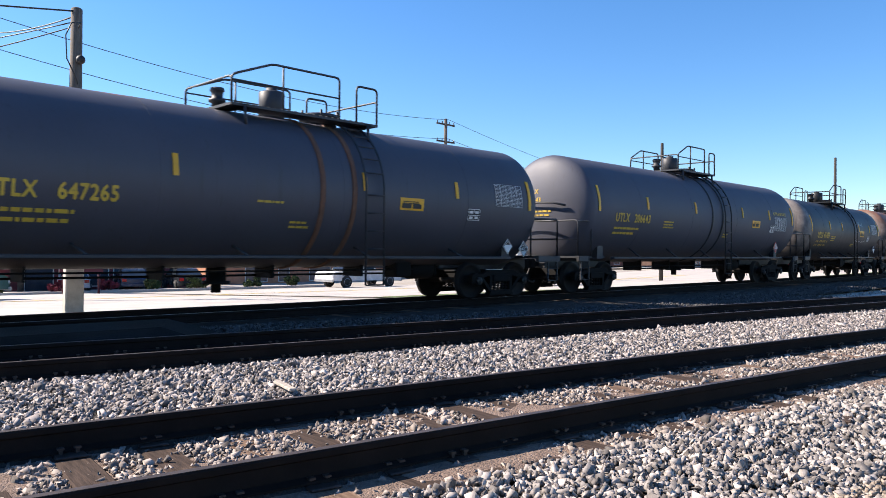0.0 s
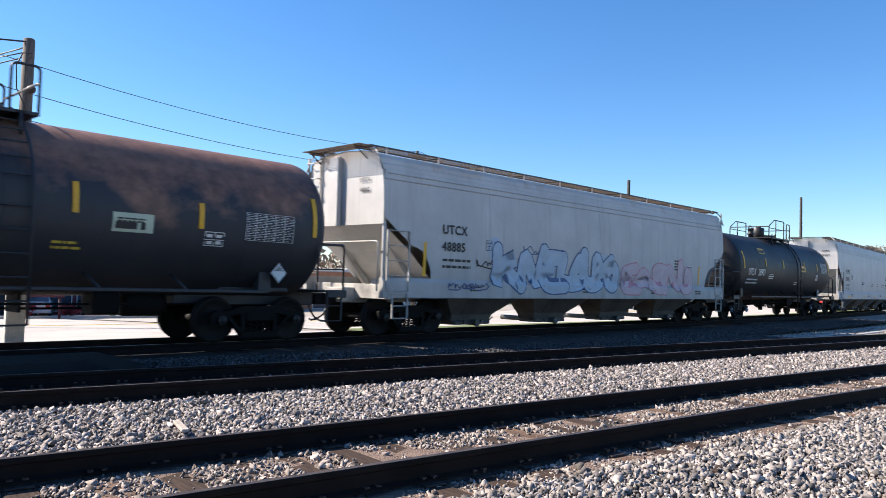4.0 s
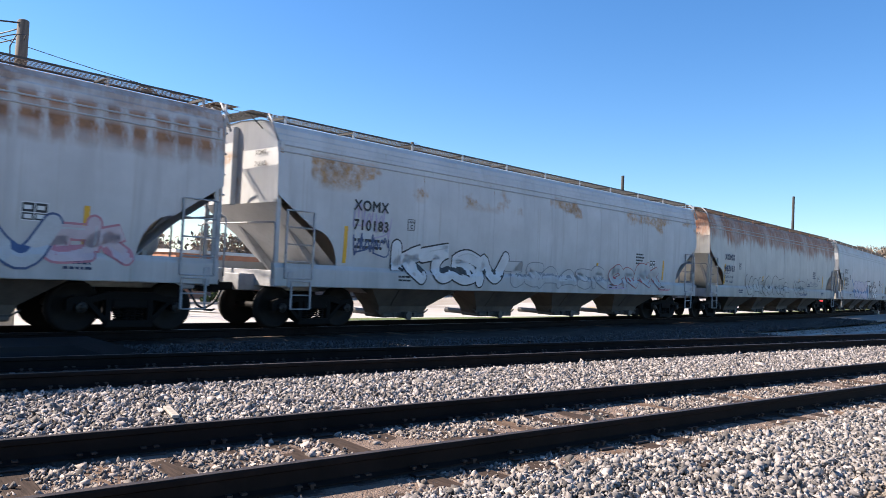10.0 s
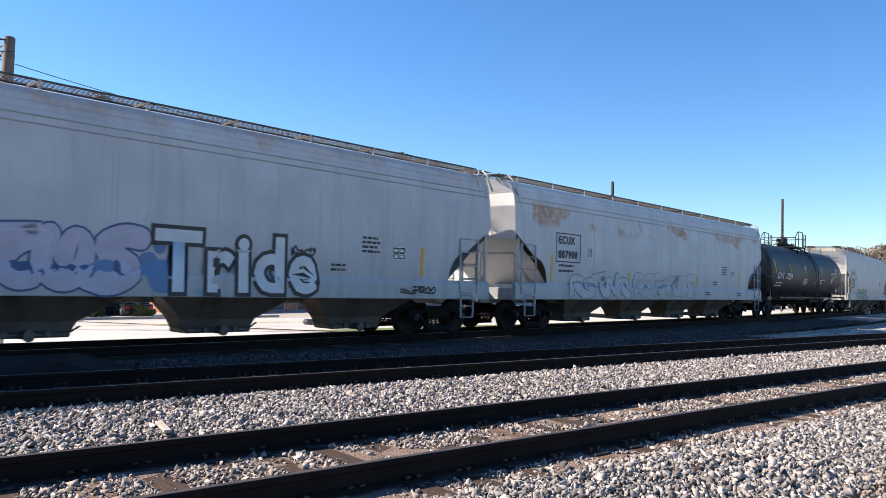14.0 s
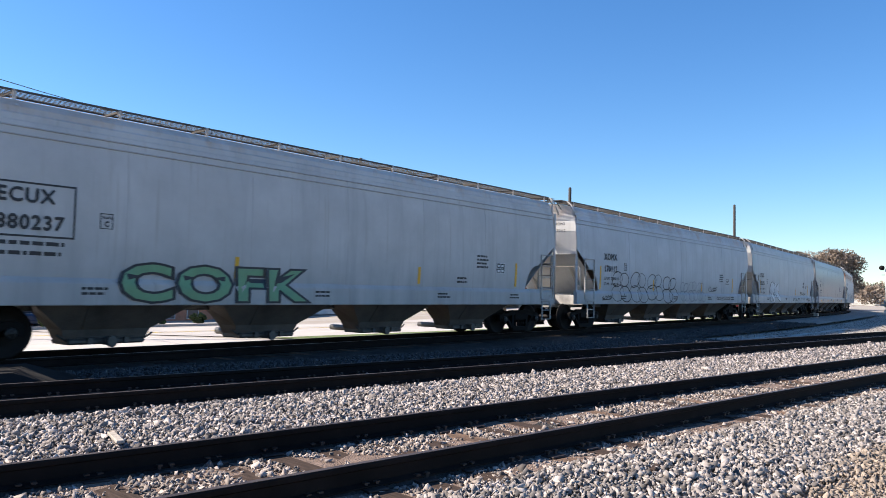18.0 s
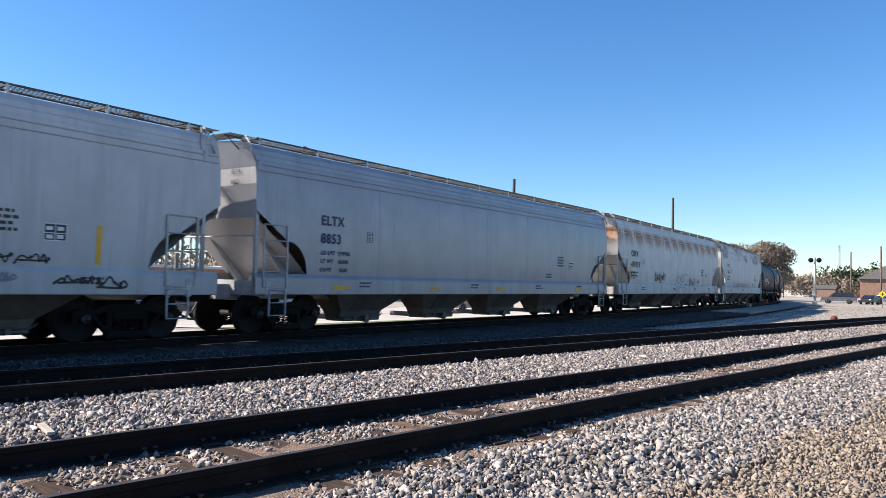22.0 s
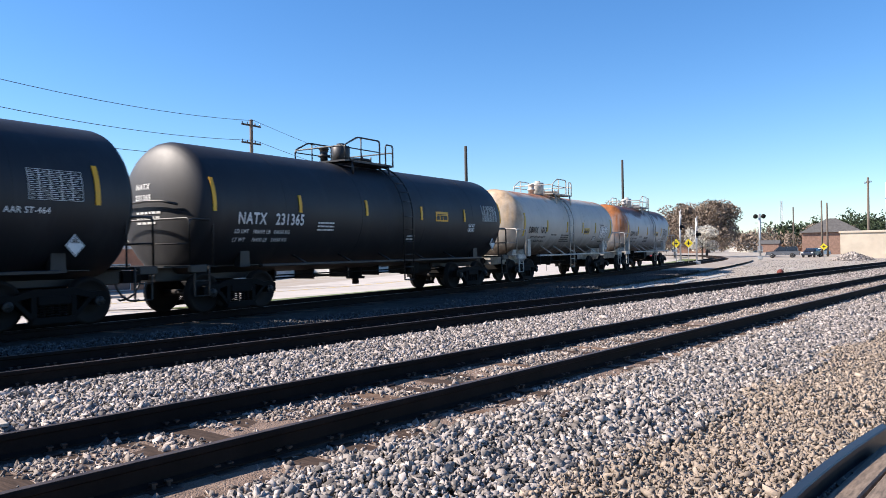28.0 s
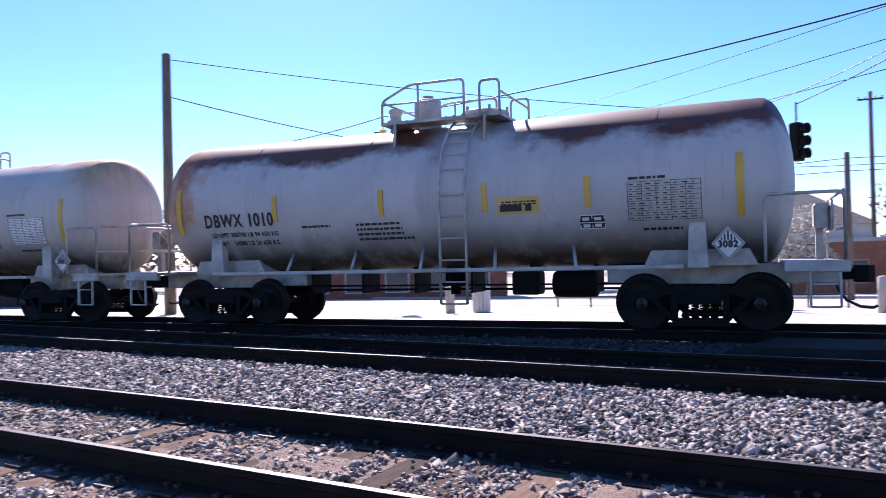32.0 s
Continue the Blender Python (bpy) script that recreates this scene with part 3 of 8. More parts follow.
def strip(car, x, z0, z1, w, side, material=None, name="reflector_strip"):
    return part(name, patch(Geo(), x, x + w, z0, z1, side, 0.008, 6), material or M_YELLOW, car)


def small_print(car, x, z, w, lines, side, material, hgt=0.055, gap=0.095, rng=None, name="small_print"):
    """Rows of short bars that stand for writing too small to read."""
    rng = rng or random.Random(int((x * 7 + z * 13) * 100))
    g = Geo()
    for k in range(lines):
        u = 0.0
        end = w * rng.uniform(0.75, 1.0)
        while u < end:
            d = rng.uniform(0.05, 0.22) * max(0.5, hgt / 0.055)
            patch(g, x + u, x + min(u + d, end), z - k * gap, z - k * gap + hgt, side, 0.007, 1)
            u += d + 0.035 * max(0.6, hgt / 0.055)
    return part(name, g, material, car)


def data_panel(car, x, z, w, h, side, frame_mat, cols=5, rows=7, fill=None):
    """A ruled table: a fill plate with thin lines."""
    if fill:
        p = part("data_panel", patch(Geo(), x, x + w, z, z + h, side, 0.006, 4), fill, car)
    g = Geo()
    t = 0.006
    for i in range(rows + 1):
        zz = z + h * i / rows
        patch(g, x, x + w, zz, zz + t, side, 0.009, 1)
        if i < rows:
            u = x + 0.03
            rng = random.Random(i * 31 + int(x * 50))
            while u < x + w - 0.08:
                d = rng.uniform(0.04, 0.10)
                patch(g, u, u + d, zz + h / rows * 0.42, zz + h / rows * 0.60, side, 0.009, 1)
                u += d + 0.06
    for i in range(cols + 1):
        u = x + (w - t) * i / cols
        patch(g, u, u + t, z, z + h, side, 0.009, 4)
    return part("data_table", g, frame_mat, car)


def stencil_box(car, x, z, w, h, side, line_mat, fill=None):
    """A small framed inspection stencil with blocks inside."""
    if fill:
        part("stencil_ground", patch(Geo(), x, x + w, z, z + h, side, 0.006, 2), fill, car)
    g = Geo()
    t = 0.014
    for a, b, c, d in ((x, x + w, z, z + t), (x, x + w, z + h - t, z + h), (x, x + t, z, z + h), (x + w - t, x + w, z, z + h), (x, x + w, z + h * 0.42, z + h * 0.42 + t), (x + w * 0.48, x + w * 0.48 + t, z, z + h)):
        patch(g, a, b, c, d, side, 0.010, 1)
    for a, b in ((0.1, 0.6), (0.58, 0.6), (0.12, 0.12), (0.58, 0.14)):
        patch(g, x + w * a, x + w * (a + 0.28), z + h * b, z + h * (b + 0.22), side, 0.010, 1)
    return part("inspection_stencil", g, line_mat, car)


def placard(car, x, z, r, side, face, edge_mat, word=None):
    """A diamond placard in a holder."""
    y = -(max(side(z + r), side(z - r)) + 0.02)
    g = Geo()
    g.prism([(x, z - r), (x + r, z), (x, z + r), (x - r, z)], y, y + 0.02)
    p = part("placard", g, face, car, "diamond hazard placard")
    g = Geo()
    i, o = r * 0.86, r * 0.93
    for k in range(4):
        a = [(x, z - o), (x + o, z), (x, z + o), (x - o, z)]
        b = [(x, z - i), (x + i, z), (x, z + i), (x - i, z)]
        n = (k + 1) % 4
        g.loft([[(a[k][0], y - 0.004, a[k][1]), (a[n][0], y - 0.004, a[n][1])], [(b[k][0], y - 0.004, b[k][1]), (b[n][0], y - 0.004, b[n][1])]], False, False)
    for k in (-2, -1, 0, 1, 2):
        g.box(x + k * r * 0.2 - 0.012, x + k * r * 0.2 + 0.012, y - 0.005, y, z + r * 0.2, z + r * (0.75 - 0.2 * abs(k)))
    part("border", g, edge_mat, p)
    if word:
        me = text_mesh(word, r * 0.55, 0.006)
        for v in me.vertices:
            v.co = (x - r * 0.62 + v.co.x, y - 0.005 - v.co.z, z - r * 0.22 + v.co.y)
        part("placard_number", me, edge_mat, p)
    return p


# ---- tank cars ----
def g_tank(R, half, zc):
    """Shell with dished heads, weld seams and the insulation jacket's bands."""
    d = 0.5
    left = [(-half + d * (1 - math.cos(math.pi / 2 * k / 9)), max(0.02, R * math.sin(math.pi / 2 * k / 9))) for k in range(10)]
    body = [(-half + d + (2 * half - 2 * d) * k / 15, R) for k in range(1, 15)]
    return Geo().lathe(left + body + [(-t, r) for t, r in reversed(left)], 64, (0, 0, zc), "x")


def rail_pipe(g, pts, r=0.022):
    """Pipe with rounded corners."""
    out = [Vector(pts[0])]
    for i in range(1, len(pts) - 1):
        p, a, b = Vector(pts[i]), Vector(pts[i - 1]), Vector(pts[i + 1])
        ra, rb = min(0.1, (a - p).length / 2), min(0.1, (b - p).length / 2)
        s, e = p + (a - p).normalized() * ra, p + (b - p).normalized() * rb
        for t in (0, 0.25, 0.5, 0.75, 1):
            out.append(s * (1 - t) ** 2 + p * 2 * t * (1 - t) + e * t ** 2)
    out.append(Vector(pts[-1]))
    g.tube(out, r, 6)
    return g


def ladder(g, x, y, z0, z1, w=0.42, r=0.02, rungs=None, lean=None):
    n = rungs or max(2, int((z1 - z0) / 0.38))
    for s in (-1, 1):
        g.box(x + s * w / 2 - r, x + s * w / 2 + r, y - 0.025, y + 0.012, z0, z1)
    for k in range(n + 1):
        z = z0 + (z1 - z0) * k / n
        g.rod((x - w / 2, y, z), (x + w / 2, y, z), 0.014, 6)
    return g


def side_ladder(car, x, R, zc, z0, material, w=0.5):
    """Ladder that follows the tank's side up to the platform; each rung is a piece."""
    g = Geo()
    for s in (-1, 1):
        pts = [(x + s * w / 2, -R - 0.10, z0), (x + s * w / 2, -R - 0.10, zc + 0.1)]
        for k in range(1, 9):
            a = math.radians(4 + k * 8.6)
            pts.append((x + s * w / 2, -(R + 0.10) * math.cos(a), zc + (R + 0.10) * math.sin(a)))
        g.tube(pts, 0.026, 6)
    lad = part("ladder", g, material, car)
    spots_ = [(-R - 0.10, z0 + 0.36 * k) for k in range(int((zc + 0.05 - z0) / 0.36) + 1)]
    spots_ += [(-(R + 0.10) * math.cos(math.radians(4 + k * 11)), zc + (R + 0.10) * math.sin(math.radians(4 + k * 11))) for k in range(1, 7)]
    for y, z in spots_:
        o = part("rung", cached("rung_" + material.name, lambda: Geo().rod((-w / 2, 0, 0), (w / 2, 0, 0), 0.016, 6), material), None, lad)
        o.location = (x, y, z)
    return lad


def on_head(car, me, y, z, R, th, zc, material, name):
    """Lays a flat mesh on the dished head that travels first; u runs towards the near side."""
    for v in me.vertices:
        yy, zz = -y - v.co.x, z + v.co.y
        q = math.sqrt(max(0.0, 1 - (yy * yy + (zz - zc) ** 2) / (R * R)))
        v.co = (-th + 0.5 * (1 - q) - 0.008 - v.co.z, yy, zz)
    me.update()
    return part(name, me, material, car)


def tank_car(c):
    """One tank car; c holds its size, paint and marks."""
    L, R, zc = c["L"], c["R"], c["zc"]
    half, th = L / 2, L / 2 - c.get("end", 1.32)
    truck = c.get("truck", half - 2.35)
    ph, rh = c.get("ph", 1.2), c.get("rh", 0.86)
    body, trim = c["paint"], c["trim"]
    car = empty("tank_car", c["label"], "tank car", "freight train")
    part("tank_shell", g_tank(R, th, zc), body, car, c.get("shell", ""))
    side = lambda z: math.sqrt(max(0.01, (R + 0.002) ** 2 - (z - zc) ** 2))
    for u in (-0.62, -0.2, 0.24, 0.66):
        g = Geo()
        g.lathe([(u * th - 0.012, R - 0.01), (u * th - 0.012, R + 0.003), (u * th + 0.012, R + 0.003), (u * th + 0.012, R - 0.01)], 64, (0, 0, zc), "x", False)
        part("weld_seam", g, body, car)
    run_gear(car, half, truck, c.get("caps", False), True)
    # stub sills and end platforms
    for s in (-1, 1):
        g = Geo()
        g.bevel_box(min(s * (truck - 1.6), s * (half - 0.45)), max(s * (truck - 1.6), s * (half - 0.45)), -0.32, 0.32, 0.70, 1.02, 0.02)
        g.prism([(s * (truck - 0.9), 1.0), (s * (truck + 0.9), 1.0), (s * (truck + 0.75), zc - R + 0.28), (s * (truck - 0.75), zc - R + 0.28)], -0.75, 0.75)
        for y in (-1.0, 1.0):
            g.prism([(s * truck - 0.16, 0.98), (s * truck + 0.16, 0.98), (s * truck + 0.12, zc - 0.55), (s * truck - 0.12, zc - 0.55)], y * 0.95, y * 1.12)
        part("stub_sill", g, trim, car)
        g = Geo()
        x0, x1 = s * (th - 0.25), s * (half - 0.42)
        g.box(min(x0, x1), max(x0, x1), -1.42, 1.42, 1.00, 1.05)
        g.bevel_box(min(x0, x1), max(x0, x1), -1.48, -1.38, 0.90, 1.06, 0.015)
        g.bevel_box(min(x0, x1), max(x0, x1), 1.38, 1.48, 0.90, 1.06, 0.015)
        part("end_platform", g, trim, car)
        g = Geo()
        xo = s * (half - 0.47)
        rail_pipe(g, [(xo, -1.40, 1.05), (xo, -1.40, 2.02), (xo, 1.40, 2.02), (xo, 1.40, 1.05)], 0.024)
        rail_pipe(g, [(xo, -1.40, 1.05), (xo, -1.40, 2.0), (s * (th - 0.5), -1.40, 2.0), (s * (th - 0.5), -1.40, 1.05)], 0.024)
        g.rod((xo, -1.40, 1.5), (xo, 1.40, 1.5), 0.018, 6)
        part("end_railing", g, c.get("rail", trim), car)
        g = Geo()
        ladder(g, s * (half - 0.75), -1.44, 0.42, 1.04, 0.4, 0.016, 2)
        part("step", g, trim, car)
        if c.get("jacket_pipe", True):
            g = Geo()
            g.tube([(s * (th - 0.02), -0.85, zc + 0.05), (s * (th + 0.1), -0.5, zc + 0.13), (s * (th + 0.13), 0.0, zc + 0.15), (s * (th + 0.1), 0.5, zc + 0.13), (s * (th - 0.02), 0.85, zc + 0.05)], 0.03, 6)
            part("head_grab_iron", g, trim, car)
    # hand-brake gear on the end that travels last
    g = Geo()
    g.lathe([(0, 0.26), (0.03, 0.28), (0.06, 0.26), (0.03, 0.24), (0, 0.26)], 18, (half - 0.5, 0.62, 1.75), "x")
    for k in range(5):
        a = 2 * math.pi * k / 5
        g.rod((half - 0.47, 0.62, 1.75), (half - 0.47, 0.62 + 0.25 * math.cos(a), 1.75 + 0.25 * math.sin(a)), 0.014, 5)
    g.bevel_box(half - 0.75, half - 0.52, 0.42, 0.82, 1.55, 1.95, 0.03)
    g.box(half - 0.72, half - 0.6, 0.56, 0.68, 1.05, 1.6)
    part("brake_wheel", g, trim, car)
    g = Geo()
    g.lathe([(-0.42, 0.05), (-0.40, 0.20), (-0.36, 0.23), (0.36, 0.23), (0.40, 0.20), (0.42, 0.05)], 16, (truck - 2.2, -0.15, 0.72), "x")
    g.bevel_box(truck - 3.3, truck - 2.8, -0.55, -0.1, 0.55, 0.95, 0.03)
    g.rod((-truck, 0.25, 0.62), (truck, 0.25, 0.62), 0.022, 6)
    g.rod((-truck + 1, -0.35, 0.72), (truck - 1, -0.35, 0.72), 0.018, 6)
    for x in np.linspace(-truck + 1.8, truck - 1.8, 6):
        g.box(x - 0.025, x + 0.025, -0.38, 0.28, 0.58, zc - R + 0.12)
    part("brake_rigging", g, M_BLACK, car)
    g = Geo()
    g.lathe([(0, 0.20), (-0.30, 0.20), (-0.30, 0.28), (-0.36, 0.28), (-0.36, 0.10), (-0.52, 0.10)], 14, (0.1, 0, zc - R + 0.05), "z")
    part("bottom_outlet", g, M_BLACK, car)
    # side walkway with brackets
    g = Geo()
    for y in (-1, 1):
        g.bevel_box(-truck + 0.2, truck - 0.2, min(y * 1.34, y * 1.48), max(y * 1.34, y * 1.48), 0.97, 1.035, 0.012)
        for x in np.linspace(-truck + 1.9, truck - 1.9, 5):
            g.rod((x - 0.16, y * side(zc - R * 0.72), zc - R * 0.72), (x, y * 1.40, 1.0), 0.03, 6)
    part("side_rail", g, c.get("rail", trim), car)
    # top platform
    px = c.get("dome", 0.0)
    hx = c.get("hx", (-0.2 * ph, 0.55 * ph, -0.98 * ph))
    zt = zc + R
    g = Geo()
    g.box(px - ph, px + ph, -0.92, -0.45, zt - 0.02, zt + 0.03)
    g.box(px - ph, px + ph, 0.45, 0.92, zt - 0.02, zt + 0.03)
    for s in (-1, 1):
        g.box(px + s * ph - 0.2, px + s * ph + 0.2, -0.92, 0.92, zt - 0.02, zt + 0.03)
        for y in (-0.92, 0.92):
            g.rod((px + s * (ph - 0.1), y, zt), (px + s * (ph - 0.1), y * 1.05, zc + math.sqrt(max(0.02, R * R - 0.94))), 0.03, 6)
    nb = int(2 * ph / 0.16)
    for k in range(nb):
        x = px - ph + k * 0.16
        g.box(x, x + 0.03, -0.92, -0.45, zt + 0.03, zt + 0.045)
    part("top_platform", g, c.get("plat", trim), car)
    e = ph + 0.18
    for y in (-0.9, 0.9):
        g = Geo()
        rail_pipe(g, [(px - e, y, zt + 0.02), (px - e, y, zt + rh * 0.62), (px - e * 0.5, y, zt + rh), (px + e * 0.42, y, zt + rh), (px + e * 0.42, y, zt + 0.02)], 0.024)
        g.rod((px - e * 0.36, y, zt), (px - e * 0.36, y, zt + rh - 0.01), 0.022, 6)
        g.rod((px - e, y, zt + rh * 0.52), (px + e * 0.42, y, zt + rh * 0.52), 0.016, 6)
        rail_pipe(g, [(px + e * 0.68, y, zt + 0.02), (px + e * 0.68, y, zt + rh * 0.9), (px + e, y, zt + rh * 0.9), (px + e, y, zt + 0.02)], 0.024)
        part("platform_railing", g, c.get("rail", trim), car)
    for x in (px - e, px + e):
        g = Geo()
        rail_pipe(g, [(x, -0.9, zt + 0.1), (x, -0.9, zt + rh * 0.6), (x, 0.9, zt + rh * 0.6), (x, 0.9, zt + 0.1)], 0.022)
        part("platform_railing", g, c.get("rail", trim), car)
    g = Geo()
    g.lathe([(zt - 0.1, 0.27), (zt + 0.52, 0.27), (zt + 0.54, 0.25), (zt + 0.54, 0.12), (zt + 0.62, 0.12), (zt + 0.62, 0.02)], 20, (px + hx[0], 0, 0), "z")
    part("valve_housing", g, c.get("fit", trim), car)
    g = Geo()
    g.lathe([(zt - 0.1, 0.40), (zt + 0.14, 0.40), (zt + 0.15, 0.46), (zt + 0.20, 0.46), (zt + 0.23, 0.40), (zt + 0.26, 0.02)], 20, (px + hx[1], 0, 0), "z")
    for k in range(6):
        a = 2 * math.pi * k / 6
        g.rod((px + hx[1] + 0.44 * math.cos(a), 0.44 * math.sin(a), zt + 0.10), (px + hx[1] + 0.44 * math.cos(a), 0.44 * math.sin(a), zt + 0.28), 0.03, 6)
    part("manway", g, c.get("fit", trim), car)
    g = Geo()
    g.lathe([(zt - 0.1, 0.11), (zt + 0.16, 0.11), (zt + 0.17, 0.17), (zt + 0.22, 0.17), (zt + 0.23, 0.11), (zt + 0.36, 0.12), (zt + 0.38, 0.15), (zt + 0.44, 0.13), (zt + 0.46, 0.02)], 14, (px + hx[2], 0, 0), "z")
    part("relief_valve", g, c.get("fit", trim), car)
    side_ladder(car, px + c.get("lad", 0.95), R, zc, 0.45, c.get("rail", trim))
    if c.get("wrap"):
        g = Geo()
        for x in (px - 0.1, px + 0.72):
            g.lathe([(x - 0.06, R + 0.002), (x - 0.05, R + 0.03), (x + 0.05, R + 0.03), (x + 0.06, R + 0.002)], 64, (0, 0, zc), "x")
        part("jacket_band", g, c["wrap"], car)
    # marks
    ink = c["ink"]
    if c.get("mark"):
        ms = c.get("ms", 0.40)
        mx, mz = -th + c.get("mx", 1.35), zc + c.get("mz", -0.35)
        letters, digits = c["mark"].split()
        m0 = writing(car, letters, mx, mz, ms, side, ink, 0.86, 0.007, "reporting_mark")
        writing(car, digits, max(v.co.x for v in m0.data.vertices) + ms * (0.85 if "  " in c["mark"] else 0.35), mz, ms, side, ink, 0.86, 0.007, "car_number")
        for k, word in enumerate((letters, digits)):
            on_head(car, text_mesh(word, 0.17, 0.004), -0.55, zc + 0.42 - 0.24 * k, R, th, zc, ink, "head_mark")
        bars = Geo()
        rb = random.Random(int(L * 100))
        for k in range(3):
            u = -0.4
            while u < 0.4 - 0.1 * k:
                d = rb.uniform(0.06, 0.16)
                bars.prism([(u, -k * 0.11), (u + d, -k * 0.11), (u + d, 0.05 - k * 0.11), (u, 0.05 - k * 0.11)], 0, 0.004, "z")
                u += d + 0.04
        on_head(car, bars.mesh("head_print"), -0.1, zc - 0.12, R, th, zc, ink, "head_print")
        if not c.get("words"):
            small_print(car, mx + 0.05, mz - 0.22, 1.5, 2, side, ink, 0.06, 0.14)
        if c.get("word"):
            writing(car, c["word"][0], -th + c["word"][1], zc + c["word"][2], c["word"][3], side, ink, 1, 0.004)
    for x, z0, z1, w in c.get("strips", ()):
        u = min(1.0, max(0.05, (th - abs(x + w / 2)) / 0.5))
        r = R * math.sin(math.acos(1 - u)) if u < 1 else R
        strip(car, x, zc + z0, zc + z1, w, lambda z: math.sqrt(max(0.01, (r + 0.012) ** 2 - (z - zc) ** 2)), c.get("strip_mat"))
    for x, z, w, h, dark in c.get("panels", ()):
        data_panel(car, x, zc + z, w, h, side, M_INK if dark else M_WHITE, 5, 8, M_WHITE if dark == 2 else None)
    for x, z, w, h in c.get("signs", ()):
        part("contact_sign", patch(Geo(), x, x + w, zc + z, zc + z + h, side, 0.006, 3), c.get("sign_mat", M_YELLOW), car, "yellow emergency contact sign with dark bars")
        small_print(car, x + 0.05, zc + z + h * 0.16, w * 0.9, 1, lambda q: side(q) + 0.008, M_INK, h * 0.36, 0.1)
        small_print(car, x + 0.08, zc + z + h * 0.66, w * 0.85, 2, lambda q: side(q) + 0.008, M_INK, h * 0.08, h * 0.14)
    for word, x, z, size in c.get("words", ()):
        writing(car, word, x, zc + z, size, side, ink, 1.0, 0.002, "notice")
    for x, z, w, n in c.get("notes", ()):
        small_print(car, x, zc + z, w, n, side, ink, 0.04, 0.085)
    for x, z, w, h in c.get("boxes", ()):
        stencil_box(car, x, zc + z, w, h, side, M_WHITE if c.get("boxdark", True) else M_WHITE, M_INK)
    for x, z, r, kind in c.get("placards", ()):
        placard(car, x, zc + z, r, side, M_WHITE if kind != "red" else M_RED, M_INK if kind != "red" else M_WHITE, kind if kind.isdigit() else ("2348" if kind == "red" else None))
    for x, z, w, h in c.get("scrawls", ()):
        rs = random.Random(int(x * 100))
        pts = [(x + w * min(1.0, k / 13 + rs.uniform(-0.11, 0.11)), zc + z + h * (rs.uniform(0.6, 1.0) if k % 2 else rs.uniform(0.0, 0.4))) for k in range(14)]
        part("scrawl", brush(Geo(), rounded(pts), 0.008, side, 0.010), M_WHITE, car, "white chalk scrawl")
    stretch(car, 1.075, 1.075)
    return car


# ---- covered hopper cars ----
HOP_PROF = [(1.50, 1.25), (1.53, 1.7), (1.545, 2.3), (1.535, 2.85), (1.505, 3.28), (1.45, 3.56)]
ROOF_PROF = [(1.45, 3.56), (1.44, 3.61), (1.42, 3.63), (1.41, 3.72), (1.37, 3.75), (1.355, 3.84), (1.25, 3.95), (0.80, 4.05), (0.0, 4.095)]


def hop_side(z):
    zs, ys = [p[1] for p in HOP_PROF], [p[0] for p in HOP_PROF]
    return float(np.interp(z, zs, ys)) + 0.002


def sill_side(z):
    """Outward distance of the side with its proud sill."""
    return max(hop_side(z), 1.569 if z < 1.22 else 1.569 - (z - 1.22) * 0.9)


def cut(x, half):
    """Lower edge of the side sheet: a slanting edge from the end that rounds down to the sill."""
    q = half - abs(x)
    if q >= 1.68:
        return 1.25
    if q <= 1.0:
        return 2.58 - 0.60 * q
    return 1.25 + 0.73 * math.sqrt(max(0.0, 1 - ((q - 1.0) / 0.68) ** 2))


def g_hopper_side(half, sgn):
    g = Geo()
    arc = [half - 1.68] + [half - 1.0 - 0.68 * math.cos(math.pi / 2 * k / 12) for k in range(1, 13)] + [half - 0.7, half - 0.4, half - 0.12, half]
    xs = [-x for x in reversed(arc)] + list(np.linspace(1.70 - half, half - 1.70, 30)) + arc
    rings = []
    for x in xs:
        lo = cut(x, half)
        rings.append([(x, sgn * (hop_side(lo + (3.56 - lo) * k / 12)), lo + (3.56 - lo) * k / 12) for k in range(13)])
    g.loft(rings, False, False, True)
    return g


M_EDGE = mat("dark_walkway_steel", (0.085, 0.078, 0.072), 0.7, 0.2, 0.3, 5)


def g_hopper_roof(half):
    g = Geo()
    prof = [(-y, z) for y, z in ROOF_PROF] + [(y, z) for y, z in reversed(ROOF_PROF[:-1])]
    g.loft([[(x, y, z) for y, z in prof] for x in np.linspace(-half, half, 9)], False, False)
    return g


def g_slope_end(half, s):
    """Closed end: upright sheet above, slope sheet below."""
    g = Geo()
    up = [(-y, z) for y, z in HOP_PROF if z > 2.45] + [(-y, z) for y, z in ROOF_PROF[1:]] + [(y, z) for y, z in reversed(ROOF_PROF[1:-1])] + [(y, z) for y, z in reversed(HOP_PROF) if z > 2.45]
    x = s * (half - 0.02)
    up = [(y * 0.985, z) for y, z in up]
    g.prism([(-1.51, 2.43)] + up + [(1.51, 2.43)], x, x - s * 0.03, "x")
    g.loft([[(x, -1.50, 2.43), (x, 1.50, 2.43)], [(s * (half - 0.95), -1.50, 1.86), (s * (half - 0.95), 1.50, 1.86)], [(s * (half - 1.85), -1.47, 1.16), (s * (half - 1.85), 1.47, 1.16)], [(s * (half - 3.2), -0.9, 0.72), (s * (half - 3.2), 0.9, 0.72)]], False, False)
    return g


